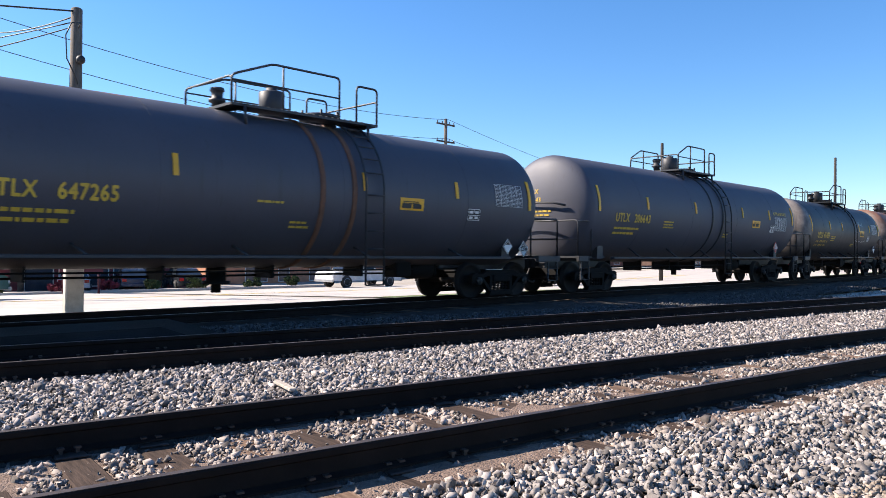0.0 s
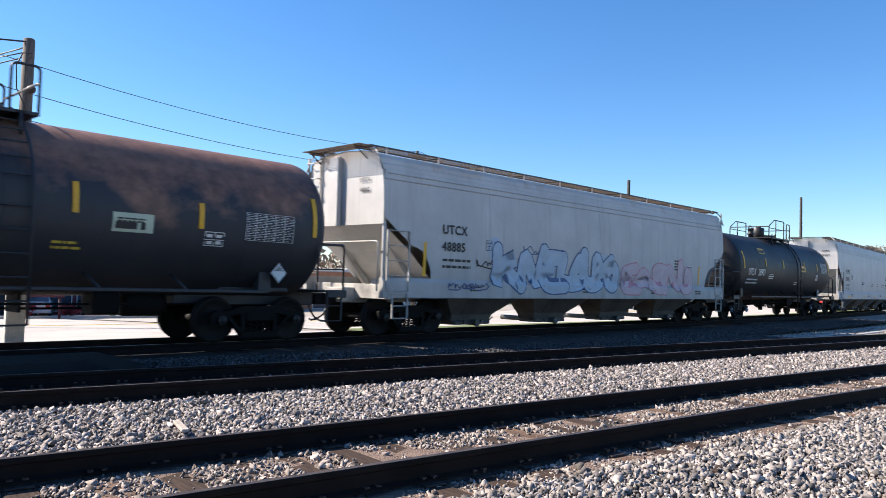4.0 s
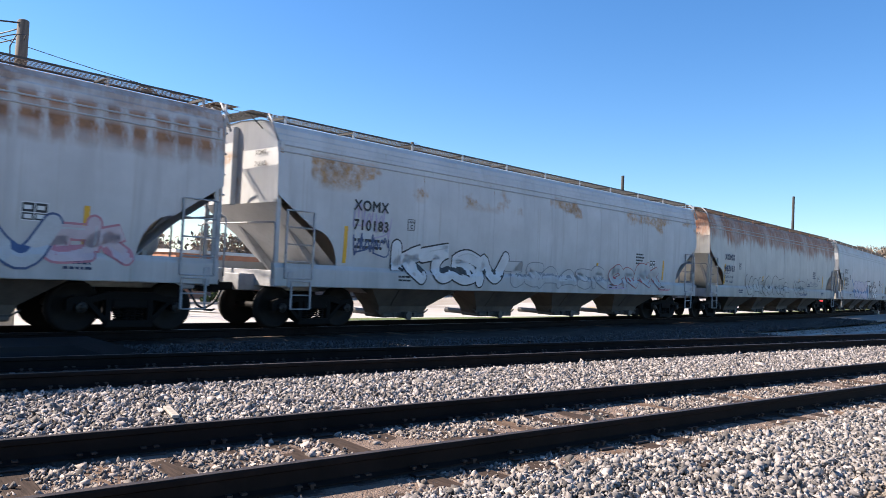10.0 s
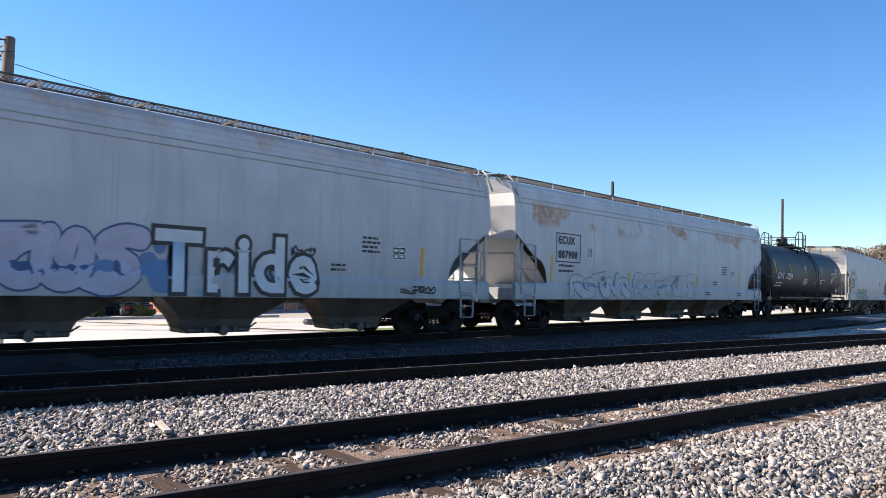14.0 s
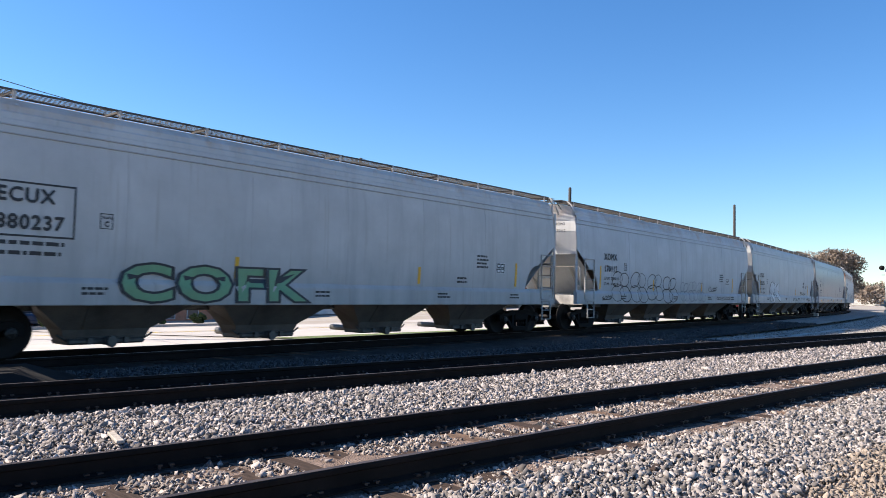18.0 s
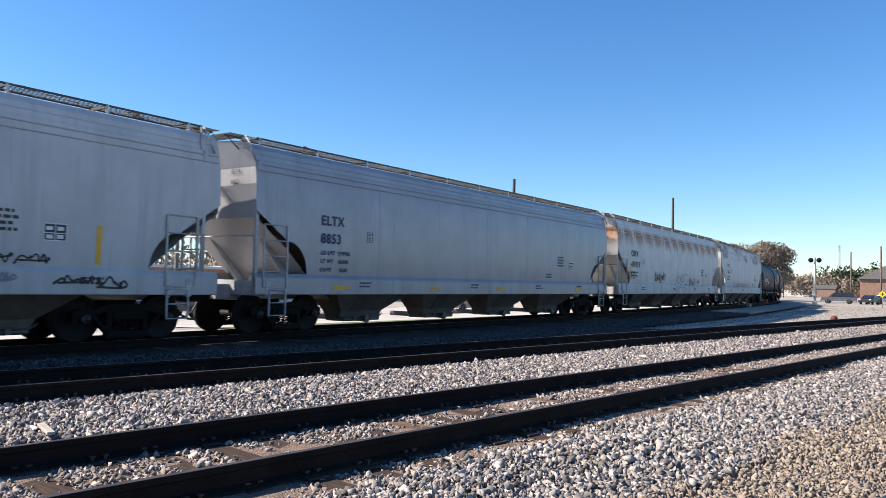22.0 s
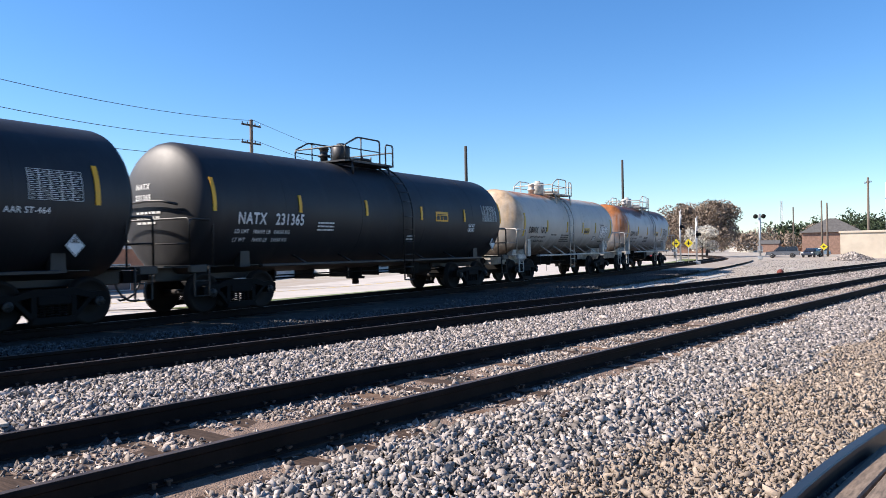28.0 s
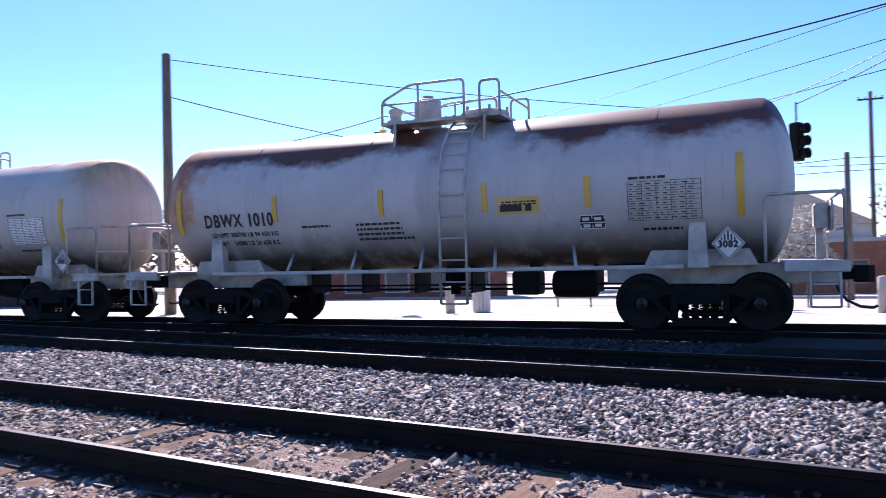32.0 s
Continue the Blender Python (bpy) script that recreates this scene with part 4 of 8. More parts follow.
def g_bay():
    """Outlet bay under the side sill."""
    g = Geo()
    top = [(-1.55, -1.42, 0.88), (1.55, -1.42, 0.88), (1.25, -0.15, 0.88), (-1.25, -0.15, 0.88)]
    mid = [(-0.86, -0.95, 0.44), (0.86, -0.95, 0.44), (0.82, -0.25, 0.44), (-0.82, -0.25, 0.44)]
    low = [(-0.78, -0.88, 0.27), (0.78, -0.88, 0.27), (0.74, -0.30, 0.27), (-0.74, -0.30, 0.27)]
    g.loft([top, mid, low], True, True)
    return g


def g_bay_rib():
    """Pressed stiffener down the middle of a bay."""
    g = Geo()
    g.loft([[(-0.60, -1.435, 0.88), (0.60, -1.435, 0.88), (0.60, -1.38, 0.88), (-0.60, -1.38, 0.88)], [(-0.50, -0.985, 0.45), (0.50, -0.985, 0.45), (0.50, -0.90, 0.45), (-0.50, -0.90, 0.45)]], True, True)
    return g


def g_outlet():
    g = Geo()
    g.bevel_box(-1.30, 0.20, -0.98, -0.28, 0.19, 0.29, 0.03)
    g.bevel_box(-1.12, 0.02, -0.90, -0.34, 0.29, 0.36, 0.02)
    g.rod((-0.55, -1.12, 0.24), (-0.55, 1.0, 0.24), 0.07, 12)
    g.rod((-0.55, -1.16, 0.24), (-0.55, -1.08, 0.24), 0.095, 12)
    g.rod((-1.30, -0.9, 0.26), (-1.48, -0.9, 0.36), 0.018, 6)
    g.rod((0.20, -0.9, 0.26), (0.38, -0.9, 0.36), 0.018, 6)
    g.box(-0.95, -0.85, -1.02, -0.96, 0.20, 0.30)
    g.box(-0.25, -0.15, -1.02, -0.96, 0.20, 0.30)
    return g


def stretch(car, ky, kz):
    """Brings a car's body to its full height above the rails; the running gear keeps its own size."""
    done = set()
    todo = [o for o in car.children if not o.name.startswith(("bogie", "coupler", "brake_hose"))]
    while todo:
        o = todo.pop()
        todo += list(o.children)
        o.location.y *= ky
        o.location.z *= kz
        if o.data.name in done or o.data.name in GROWN:
            continue
        done.add(o.data.name)
        for v in o.data.vertices:
            v.co.y *= ky
            v.co.z *= kz
    GROWN.update(done)


GROWN = set()


def hopper_car(c):
    L = c.get("L", 20.6)
    half = L / 2
    bh = half - 0.64          # body half length
    truck = half - 2.15
    body, trim = c["paint"], c["trim"]
    car = empty("covered_hopper", c["label"], "hopper car", "freight train")
    for sgn, nm in ((-1, "side_sheet"), (1, "side_sheet")):
        part(nm, cached("hop_side%d_%s" % (sgn, body.name), lambda: g_hopper_side(bh, sgn), body), None, car, c.get("shell", ""))
    def g_bead():
        return Geo().bevel_box(-bh + 0.05, bh - 0.05, -0.018, 0.018, -0.014, 0.014, 0.006)
    for z in (3.40, 3.53):
        o = part("eave_bead", cached("hop_bead_" + body.name, g_bead, body), None, car)
        o.location = (0, -hop_side(z) - 0.008, z)
    part("roof", cached("hop_roof_" + body.name, lambda: g_hopper_roof(bh), body), None, car)
    for s in (-1, 1):
        part("end_sheet", cached("hop_end%d_%s" % (s, body.name), lambda: g_slope_end(bh, s), body), None, car)
    run_gear(car, half, truck, c.get("caps", False), False)

    def g_sills():
        g = Geo()
        for y in (-1, 1):
            prof = [(y * 1.42, 0.85), (y * 1.555, 0.85), (y * 1.565, 0.865), (y * 1.565, 1.19), (y * 1.555, 1.215), (y * 1.50, 1.29), (y * 1.42, 1.29)]
            g.prism(prof, -bh + 0.02, bh - 0.02, "x")
        return g
    part("side_sill", cached("hop_sill_" + body.name, g_sills, body), None, car)

    def g_floor():
        g = Geo()
        g.bevel_box(-half + 0.45, half - 0.45, -0.32, 0.32, 0.72, 1.05, 0.02)
        for s in (-1, 1):
            g.box(min(s * (bh - 2.9), s * (bh - 0.3)), max(s * (bh - 2.9), s * (bh - 0.3)), -1.5, 1.5, 0.97, 1.02)
            g.bevel_box(min(s * (bh - 0.35), s * (bh - 0.2)), max(s * (bh - 0.35), s * (bh - 0.2)), -1.58, 1.58, 0.82, 1.14, 0.015)
            g.prism([(s * truck - 0.25, 0.95), (s * truck + 0.25, 0.95), (s * truck + 0.1, 1.25), (s * truck - 0.1, 1.25)], -0.4, 0.4)
        return g
    part("centre_sill", cached("hop_floor_" + trim.name, g_floor, trim), None, car)
    n = 4
    for k in range(n):
        x = (k - (n - 1) / 2) * 3.72
        o = part("outlet_bay", cached("hop_bay", g_bay, M_BAY), None, car, "dark brown steel discharge bay")
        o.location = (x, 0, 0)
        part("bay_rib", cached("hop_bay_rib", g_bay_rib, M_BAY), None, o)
        o = part("outlet_gate", cached("hop_outlet", g_outlet, M_GATE), None, car, "grey pneumatic outlet pipe with caps")
        o.location = (x + 0.55, 0, 0)
    # ends: posts, ladders, railings, air tank
    for s in (-1, 1):
        xe = s * (bh - 0.10)

        def g_post():
            return Geo().bevel_box(-0.045, 0.045, -0.03, 0.03, 1.0, 3.60, 0.01)

        def g_brace():
            return Geo().prism([(-s * 1.75, 1.02), (-s * 1.55, 1.02), (-s * 0.1, 2.5), (-s * 0.3, 2.5)], -0.05, 0.05)

        def g_pilaster():
            return Geo().bevel_box(-0.07, 0.07, -0.17, 0.17, 2.40, 3.97, 0.02)
        for y in (-1.46, 1.46):
            part("end_post", cached("hop_post_" + body.name, g_post, body), None, car, "", pose(xe, y, 0))
            part("end_brace", cached("hop_brace%d_%s" % (s, trim.name), g_brace, trim), None, car, "", pose(xe, y * 0.62, 0))
        part("end_pilaster", cached("hop_pil_" + body.name, g_pilaster, body), None, car, "", pose(s * (bh + 0.05), 0.25, 0))

        def g_cross():
            g = Geo()
            for k in range(17):
                g.box(-0.26 + k * 0.033, -0.254 + k * 0.033, -1.12, 1.12, 4.115, 4.123)
            for y in np.linspace(-1.12, 1.12, 40):
                g.box(-0.27, 0.28, y - 0.004, y + 0.004, 4.114, 4.124)
            for y in (-0.9, 0.9):
                g.box(-0.26, 0.27, y - 0.015, y + 0.015, 4.085, 4.113)
                g.rod((s * 0.16, y, 4.09), (-s * 0.2, y, 3.86), 0.014, 6)
            return g
        part("end_crosswalk", cached("hop_cross%d_%s" % (s, c.get("walkway", M_GALV).name), g_cross, c.get("walkway", M_GALV)), None, car, "", pose(s * (bh + 0.22), 0, 0))

        def g_lad():
            g = Geo()
            ladder(g, s * (bh - 0.48), -1.57, 1.0, 2.30, 0.72, 0.02, 4)
            return g

        def g_endlad():
            g = Geo()
            ya, yb = s * -0.92, s * -1.42
            for z in np.linspace(1.35, 3.9, 8):
                rail_pipe(g, [(s * (bh + 0.0), ya, z), (s * (bh + 0.12), ya, z), (s * (bh + 0.12), yb, z), (s * (bh + 0.0), yb, z)], 0.014)
            for yy in (ya, yb):
                g.box(s * (bh + 0.02) - 0.02, s * (bh + 0.02) + 0.02, yy - 0.02, yy + 0.02, 1.1, 4.05)
            return g
        part("ladder", cached("hop_lad%d_%s" % (s, trim.name), g_lad, trim), None, car)
        part("end_ladder", cached("hop_endlad%d_%s" % (s, trim.name), g_endlad, trim), None, car)

        def g_step():
            g = Geo()
            ladder(g, s * (bh - 0.55), -1.585, 0.42, 0.95, 0.5, 0.016, 2)
            return g
        part("step", cached("hop_step%d_%s" % (s, trim.name), g_step, trim), None, car)

        def g_erail():
            g = Geo()
            rail_pipe(g, [(s * (bh + 0.12), -1.5, 1.0), (s * (bh + 0.12), -1.5, 2.05), (s * (bh + 0.12), 1.5, 2.05), (s * (bh + 0.12), 1.5, 1.0)], 0.02)
            return g
        part("end_railing", cached("hop_erail%d_%s" % (s, trim.name), g_erail, trim), None, car)

    def g_air():
        g = Geo()
        g.lathe([(-0.60, 0.03), (-0.58, 0.20), (-0.50, 0.26), (0.50, 0.26), (0.58, 0.20), (0.60, 0.03)], 18, (bh - 1.45, -0.55, 1.55), "x")
        for x in (bh - 1.75, bh - 1.15):
            g.box(x - 0.05, x + 0.05, -0.75, -0.35, 1.0, 1.4)
        return g
    part("air_reservoir", cached("hop_air_" + trim.name, g_air, trim), None, car)

    def g_brake():
        g = Geo()
        g.lathe([(0, 0.25), (0.03, 0.27), (0.06, 0.25), (0.03, 0.23), (0, 0.25)], 16, (bh + 0.16, 0.55, 2.35), "x")
        for k in range(5):
            a = 2 * math.pi * k / 5
            g.rod((bh + 0.19, 0.55, 2.35), (bh + 0.19, 0.55 + 0.24 * math.cos(a), 2.35 + 0.24 * math.sin(a)), 0.013, 5)
        g.bevel_box(bh - 0.02, bh + 0.15, 0.35, 0.75, 2.12, 2.55, 0.03)
        g.rod((bh + 0.06, 0.55, 1.0), (bh + 0.06, 0.55, 2.2), 0.02, 6)
        return g
    part("brake_wheel", cached("hop_brake_" + trim.name, g_brake, trim), None, car)
    # running board on the roof
    walkmat = c.get("walkway", M_GALV)

    def g_walk():
        g = Geo()
        nx = int(2 * bh / 0.06)
        for y in (-0.89, 0.89):
            for k in range(nx):
                x = -bh - 0.15 + k * 0.06
                g.box(x, x + 0.014, y - 0.27, y + 0.27, 4.118, 4.124)
            for q in (-0.18, -0.09, 0.0, 0.09, 0.18):
                g.box(-bh - 0.2, bh + 0.2, y + q - 0.006, y + q + 0.006, 4.117, 4.125)
        return g

    def g_edge():
        return Geo().box(-bh - 0.2, bh + 0.2, -0.013, 0.013, 4.098, 4.132)
    part("roof_walkway", cached("hop_walk_" + walkmat.name, g_walk, walkmat), None, car, c.get("walk_label", ""))

    for y in (-1.17, -0.61, 0.61, 1.17):
        part("walkway_edge", cached("hop_walk_edge", g_edge, M_EDGE), None, car, "", pose(0, y, 0))

    def g_bracket():
        return Geo().prism([(1.185, 4.12), (1.20, 4.12), (1.20, 3.98), (1.345, 3.86), (1.33, 3.85), (1.185, 3.95)], -0.028, 0.028, "x")

    def g_arm():
        g = Geo()
        g.box(-0.02, 0.02, 0.62, 1.16, 4.07, 4.115)
        g.rod((0.0, 0.65, 4.08), (0.0, 0.65, 4.02), 0.02, 6)
        return g
    for x in np.linspace(-bh + 0.35, bh - 0.35, 11):
        for q in (0, 180):
            post = part("walkway_bracket", cached("hop_bracket_" + body.name, g_bracket, body), None, car, "", pose(x, 0, 0, 0, 0, 180 - q))
            part("bracket_arm", cached("hop_bracket_arm", g_arm, M_EDGE), None, post)

    def g_grab():
        return rail_pipe(Geo(), [(0.0, 1.15, 4.11), (0.06, 1.38, 3.96), (-0.06, 1.48, 3.58)], 0.022)
    for s in (-1, 1):
        for q in (0, 180):
            part("roof_grab_iron", cached("hop_grab_" + trim.name, g_grab, trim), None, car, "", pose(s * (bh + 0.06), 0, 0, 0, 0, q))

    def g_hatch():
        return Geo().lathe([(4.0, 0.34), (4.08, 0.34), (4.095, 0.37), (4.115, 0.34), (4.13, 0.02)], 14, (0, 0, 0), "z")
    for k in range(8):
        o = part("roof_hatch", cached("hop_hatch_" + trim.name, g_hatch, trim), None, car)
        o.location = (-bh + 1.6 + k * (2 * bh - 3.2) / 7, 0, 0)

    def g_seam():
        g = Geo()
        for k in range(8):
            z0, z1 = 1.30 + 2.24 * k / 8, 1.30 + 2.24 * (k + 1) / 8
            y0, y1 = -hop_side(z0), -hop_side(z1)
            g.loft([[(-0.011, y0 + 0.004, z0), (-0.007, y0 - 0.004, z0), (0.007, y0 - 0.004, z0), (0.011, y0 + 0.004, z0)], [(-0.011, y1 + 0.004, z1), (-0.007, y1 - 0.004, z1), (0.007, y1 - 0.004, z1), (0.011, y1 + 0.004, z1)]], False, False)
        return g
    for k in range(5):
        part("panel_seam", cached("hop_seam_" + body.name, g_seam, body), None, car, "", pose(-5.6 + 2.8 * k, 0, 0))

    def g_lock():
        g = Geo()
        g.bevel_box(-0.10, 0.10, -0.06, 0.06, 4.13, 4.20, 0.015)
        g.tube([(-0.22, 0, 4.14), (-0.12, 0, 4.24), (0.10, 0, 4.22), (0.24, 0, 4.15)], 0.016, 5)
        g.rod((0.02, -0.14, 4.17), (0.02, 0.16, 4.22), 0.015, 5)
        return g
    part("hatch_lock", cached("hop_lock", g_lock, M_EDGE), None, car, "", pose(bh - 1.2, -0.5, 0))
    part("hatch_lock", cached("hop_lock", g_lock, M_EDGE), None, car, "", pose(-0.6, -0.5, 0))
    # marks
    ink = c["ink"]
    mx = -bh + 0.3 + c.get("mx", 1.8)
    if c.get("mark"):
        ms = c.get("ms", 0.30)
        a, b = c["mark"].split(" ")
        writing(car, a, mx, c.get("mz", 2.52), ms, hop_side, ink, 1.12, 0.007, "reporting_mark")
        writing(car, b, mx, c.get("mz", 2.52) - ms * 1.35, ms, hop_side, ink, 1.12, 0.007, "car_number")
        small_print(car, mx + 0.05, c.get("mz", 2.52) - ms * 1.35 - 0.24, 1.15, 2, hop_side, ink, 0.06, 0.15) if not c.get("load") else [writing(car, q, mx + 0.02, c.get("mz", 2.52) - ms * 1.35 - 0.26 - 0.19 * k, 0.125, hop_side, ink, 1.1, 0.003, "notice") for k, q in enumerate(c["load"])]
        a, b = c["mark"].split(" ")
        for q, zz in ((a, 3.36), (b, 3.14)):
            me = text_mesh(q, 0.13, 0.002)
            for v in me.vertices:
                v.co = (-bh - 0.012 - v.co.z, 0.25 - v.co.x - 0.9, zz + v.co.y)
            part("end_mark", me, ink, car)
        if c.get("frame"):
            w, h = ms * 4.75, ms * 2.65
            g = Geo()
            x, z, t = mx - 0.12, c.get("mz", 2.52) - ms * 1.35 - 0.12, 0.03
            for q in ((x, x + w, z, z + t), (x, x + w, z + h, z + h + t), (x, x + t, z, z + h), (x + w - t, x + w, z, z + h)):
                patch(g, *q, hop_side, 0.008, 3)
            part("mark_frame", g, ink, car)
        g = Geo()
        x, z, w, h, t = mx + 1.75, c.get("mz", 2.52) - 0.32, 0.24, 0.25, 0.012
        for q in ((x, x + w, z, z + t), (x, x + w, z + h - t, z + h), (x, x + t, z, z + h), (x + w - t, x + w, z, z + h)):
            patch(g, *q, hop_side, 0.008, 1)
        part("plate_frame", g, ink, car)
        writing(car, "PLATE", x + 0.04, z + 0.165, 0.055, hop_side, ink, 1.0, 0.002, "notice")
        writing(car, "C", x + 0.075, z + 0.04, 0.12, hop_side, ink, 1.0, 0.003, "notice")
    for x, z0, z1, w in c.get("strips", ()):
        strip(car, x, z0, z1, w, lambda z: max(hop_side(z), 1.567 if z < 1.31 else 0), c.get("strip_mat"))
    for x, z, w, n in c.get("notes", ()):
        small_print(car, x, z, w, n, hop_side, ink, 0.05, 0.095)
    for x, z, w, h in c.get("boxes", ()):
        stencil_box(car, x, z, w, h, hop_side, M_WHITE, M_INK)
    for word, x, z, size in c.get("words", ()):
        writing(car, word, x, z, size, lambda q: max(hop_side(q), 1.567 if q < 1.31 else 0), ink, 1.0, 0.003, "notice")
    for x in (-6.4, -1.0, 3.4, 6.9):
        small_print(car, x, 1.10, 0.55, 2, lambda q: 1.567, ink, 0.04, 0.08)
    rng = random.Random(c["seed"])
    for word, x, z, size, wide, fill, line in c.get("tags", ()):
        writing(car, word, x, z, size, sill_side, line, wide, size * 0.08, "spray_outline")
        writing(car, word, x, z, size, lambda q: sill_side(q) + 0.006, fill, wide, size * 0.03, "spray_letters")
    for x, w, z0, z1, n, fill, line, solid in c.get("graffiti", ()):
        graffiti(car, body, x, w, z0, z1, n, fill, line, rng, solid)
    for x, w, z0, z1, n, dots in c.get("dots", ()):
        bubbles(car, x, w, z0, z1, n, dots, rng)
    stretch(car, 1.02, 1.128)
    return car


SKELETONS = [
    [(0.1, 0), (0.15, 1), (0.85, 0.8), (0.7, 0.5), (0.15, 0.5), (0.9, 0)],
    [(0.9, 0.85), (0.5, 1), (0.1, 0.75), (0.5, 0.5), (0.9, 0.25), (0.5, 0), (0.1, 0.15)],
    [(0.0, 0), (0.45, 1), (0.95, 0), (0.75, 0.36), (0.2, 0.3)],
    [(0.1, 0), (0.15, 1), (0.5, 0.3), (0.85, 0), (0.9, 1)],
    [(0.9, 1), (0.15, 0.9), (0.1, 0.55), (0.75, 0.5), (0.1, 0.4), (0.15, 0.05), (0.95, 0.1)],
    [(0.55, 1), (0.08, 0.55), (0.5, 0), (0.92, 0.5), (0.5, 0.95), (0.35, 0.6)],
    [(0.1, 1), (0.2, 0), (0.15, 0.5), (0.9, 0.95), (0.3, 0.5), (0.95, 0)],
    [(0.0, 0.85), (0.95, 1), (0.55, 0.9), (0.35, 0.3), (0.6, 0), (0.9, 0.15)],
    [(0.1, 1), (0.1, 0.25), (0.5, 0), (0.9, 0.25), (0.85, 0.8), (0.6, 1), (0.55, 0.5)],
]


def rounded(pts, n=2):
    """Cuts the corners of a line of points."""
    for _ in range(n):
        out = [pts[0]]
        for p, q in zip(pts, pts[1:]):
            out += [(p[0] * 0.75 + q[0] * 0.25, p[1] * 0.75 + q[1] * 0.25), (p[0] * 0.25 + q[0] * 0.75, p[1] * 0.25 + q[1] * 0.75)]
        pts = out + [pts[-1]]
    return pts


def brush(g, pts, wd, side, lift):
    """A sprayed stroke with round ends along (x, z) points."""
    at = lambda u, z: (u, -(side(z) + lift), z)
    ring = []
    for i, (u, z) in enumerate(pts):
        p, q = pts[max(i - 1, 0)], pts[min(i + 1, len(pts) - 1)]
        d = Vector((q[0] - p[0], q[1] - p[1]))
        d = d.normalized() if d.length > 1e-6 else Vector((1, 0))
        here = [(0.0, 1.0)]
        if i == 0:
            here = [(-0.99, 0.12), (-0.8, 0.6), (-0.45, 0.9), (0.0, 1.0)]
        elif i == len(pts) - 1:
            here = [(0.0, 1.0), (0.45, 0.9), (0.8, 0.6), (0.99, 0.12)]
        for ahead, wide in here:
            cu, cz, nx, nz = u + d.x * wd * ahead, z + d.y * wd * ahead, -d.y * wd * wide, d.x * wd * wide
            ring.append([at(cu + nx, cz + nz), at(cu, cz), at(cu - nx, cz - nz)])
    g.loft(ring, False, False)
    return g


def graffiti(car, body, x0, w, z0, z1, n, fill, line, rng, solid):
    """Sprayed shapes in a row. solid 0: hollow letter-like forms; 1: filled ones with a shine; 2: clusters of hoops; 3: a quick scribble. No letters are meant."""
    sd = sill_side
    step = w / n
    for k in range(n):
        gf, gl = Geo(), Geo()
        u0 = x0 + step * k
        h = (z1 - z0) * rng.uniform(0.82, 1.0)
        b0 = z0 + rng.uniform(0, 0.05)
        if solid == 2:
            for cx, cz, rx, rz in ((0.32, 0.74, 0.26, 0.27), (0.70, 0.76, 0.24, 0.24), (0.34, 0.28, 0.33, 0.29), (0.76, 0.27, 0.30, 0.28)):
                cz += rng.uniform(-0.04, 0.04)
                sk = rng.uniform(-0.1, 0.25)
                hoop = [(u0 + step * (cx + rx * math.cos(a) + sk * 0.3 * math.sin(a)), b0 + h * (cz + rz * math.sin(a))) for a in np.linspace(0.3, 6.75, 26)]
                part("graffiti_hoop", brush(Geo(), hoop, rng.uniform(0.011, 0.02), sd, 0.012), line, car, "sprayed thin round hoop")
            continue
        if solid == 3:
            line_pts = [(u0 + step * rng.uniform(0, 0.2), b0 + h * rng.uniform(0.2, 0.8))]
            for i in range(11):
                line_pts.append((u0 + step * min(1.05, (i + 1) / 11 + rng.uniform(-0.14, 0.12)), b0 + h * (rng.uniform(0.55, 1.0) if i % 2 else rng.uniform(0, 0.45))))
            line_pts += [(u0 + step * 0.1, b0 + h * rng.uniform(0.1, 0.4))]
            part("graffiti_scribble", brush(gl, rounded(line_pts), rng.uniform(0.013, 0.020), sd, 0.012), line, car, "quick thin sprayed scribble")
            continue
        fat = min(step * 0.20, h * 0.17)
        lean, swell = rng.uniform(-0.10, 0.22), rng.uniform(0.95, 1.12)
        up = 0.0015 * (k % 6)
        shine = Geo()
        pts = []
        for a, c in rng.choice(SKELETONS):
            a += rng.uniform(-0.10, 0.10)
            c += rng.uniform(-0.08, 0.08)
            pts.append((u0 + step * (0.5 + (a - 0.5) * 1.12 * swell + lean * (c - 0.5)), b0 + fat + (h - 2 * fat) * c))
        pts = rounded(pts)
        brush(gl, pts, fat + (0.036 if solid else 0.024), sd, 0.008 + up)
        brush(gf, pts, fat, sd, 0.0135 + up)
        brush(shine, [(u + fat * 0.35, z + fat * 0.45) for u, z in pts[2:max(6, len(pts) // 3)]], 0.012, sd, 0.0165 + up)
        o = part("graffiti_outline", gl, line, car, "dark sprayed outline of rounded shapes")
        part("graffiti_fill", gf, fill if solid else body, o, "sprayed rounded colour shape" if solid else "")
        if solid:
            part("shine", shine, S_SILVER, o, "thin white highlight strokes")


def bubbles(car, x0, w, z0, z1, n, material, rng):
    """Round sprayed dots behind the letter-like shapes."""
    sd = sill_side
    for k in range(n):
        r = rng.choice((0.05, 0.07, 0.12, 0.2, 0.28))
        u, z = x0 + w * rng.random(), z0 + r + (z1 - z0 - r) * rng.random() ** 1.5
        part("graffiti_dot", brush(Geo(), [(u, z), (u + 0.02, z)], r, sd, 0.0035 + 0.0003 * k), material, car, "round sprayed dot")


M_BAY = mat("bay_dark_steel", (0.05, 0.042, 0.037), 0.6, 0.0, 0.4, 1.2, col2=(0.14, 0.115, 0.095), bmp=0.15)
M_GATE = mat("bay_gate", (0.09, 0.085, 0.08), 0.5, 0.4, 0.35, 4)
M_GALV = mat("galvanised_grating", (0.11, 0.105, 0.095), 0.6, 0.3, 0.35, 2.0)
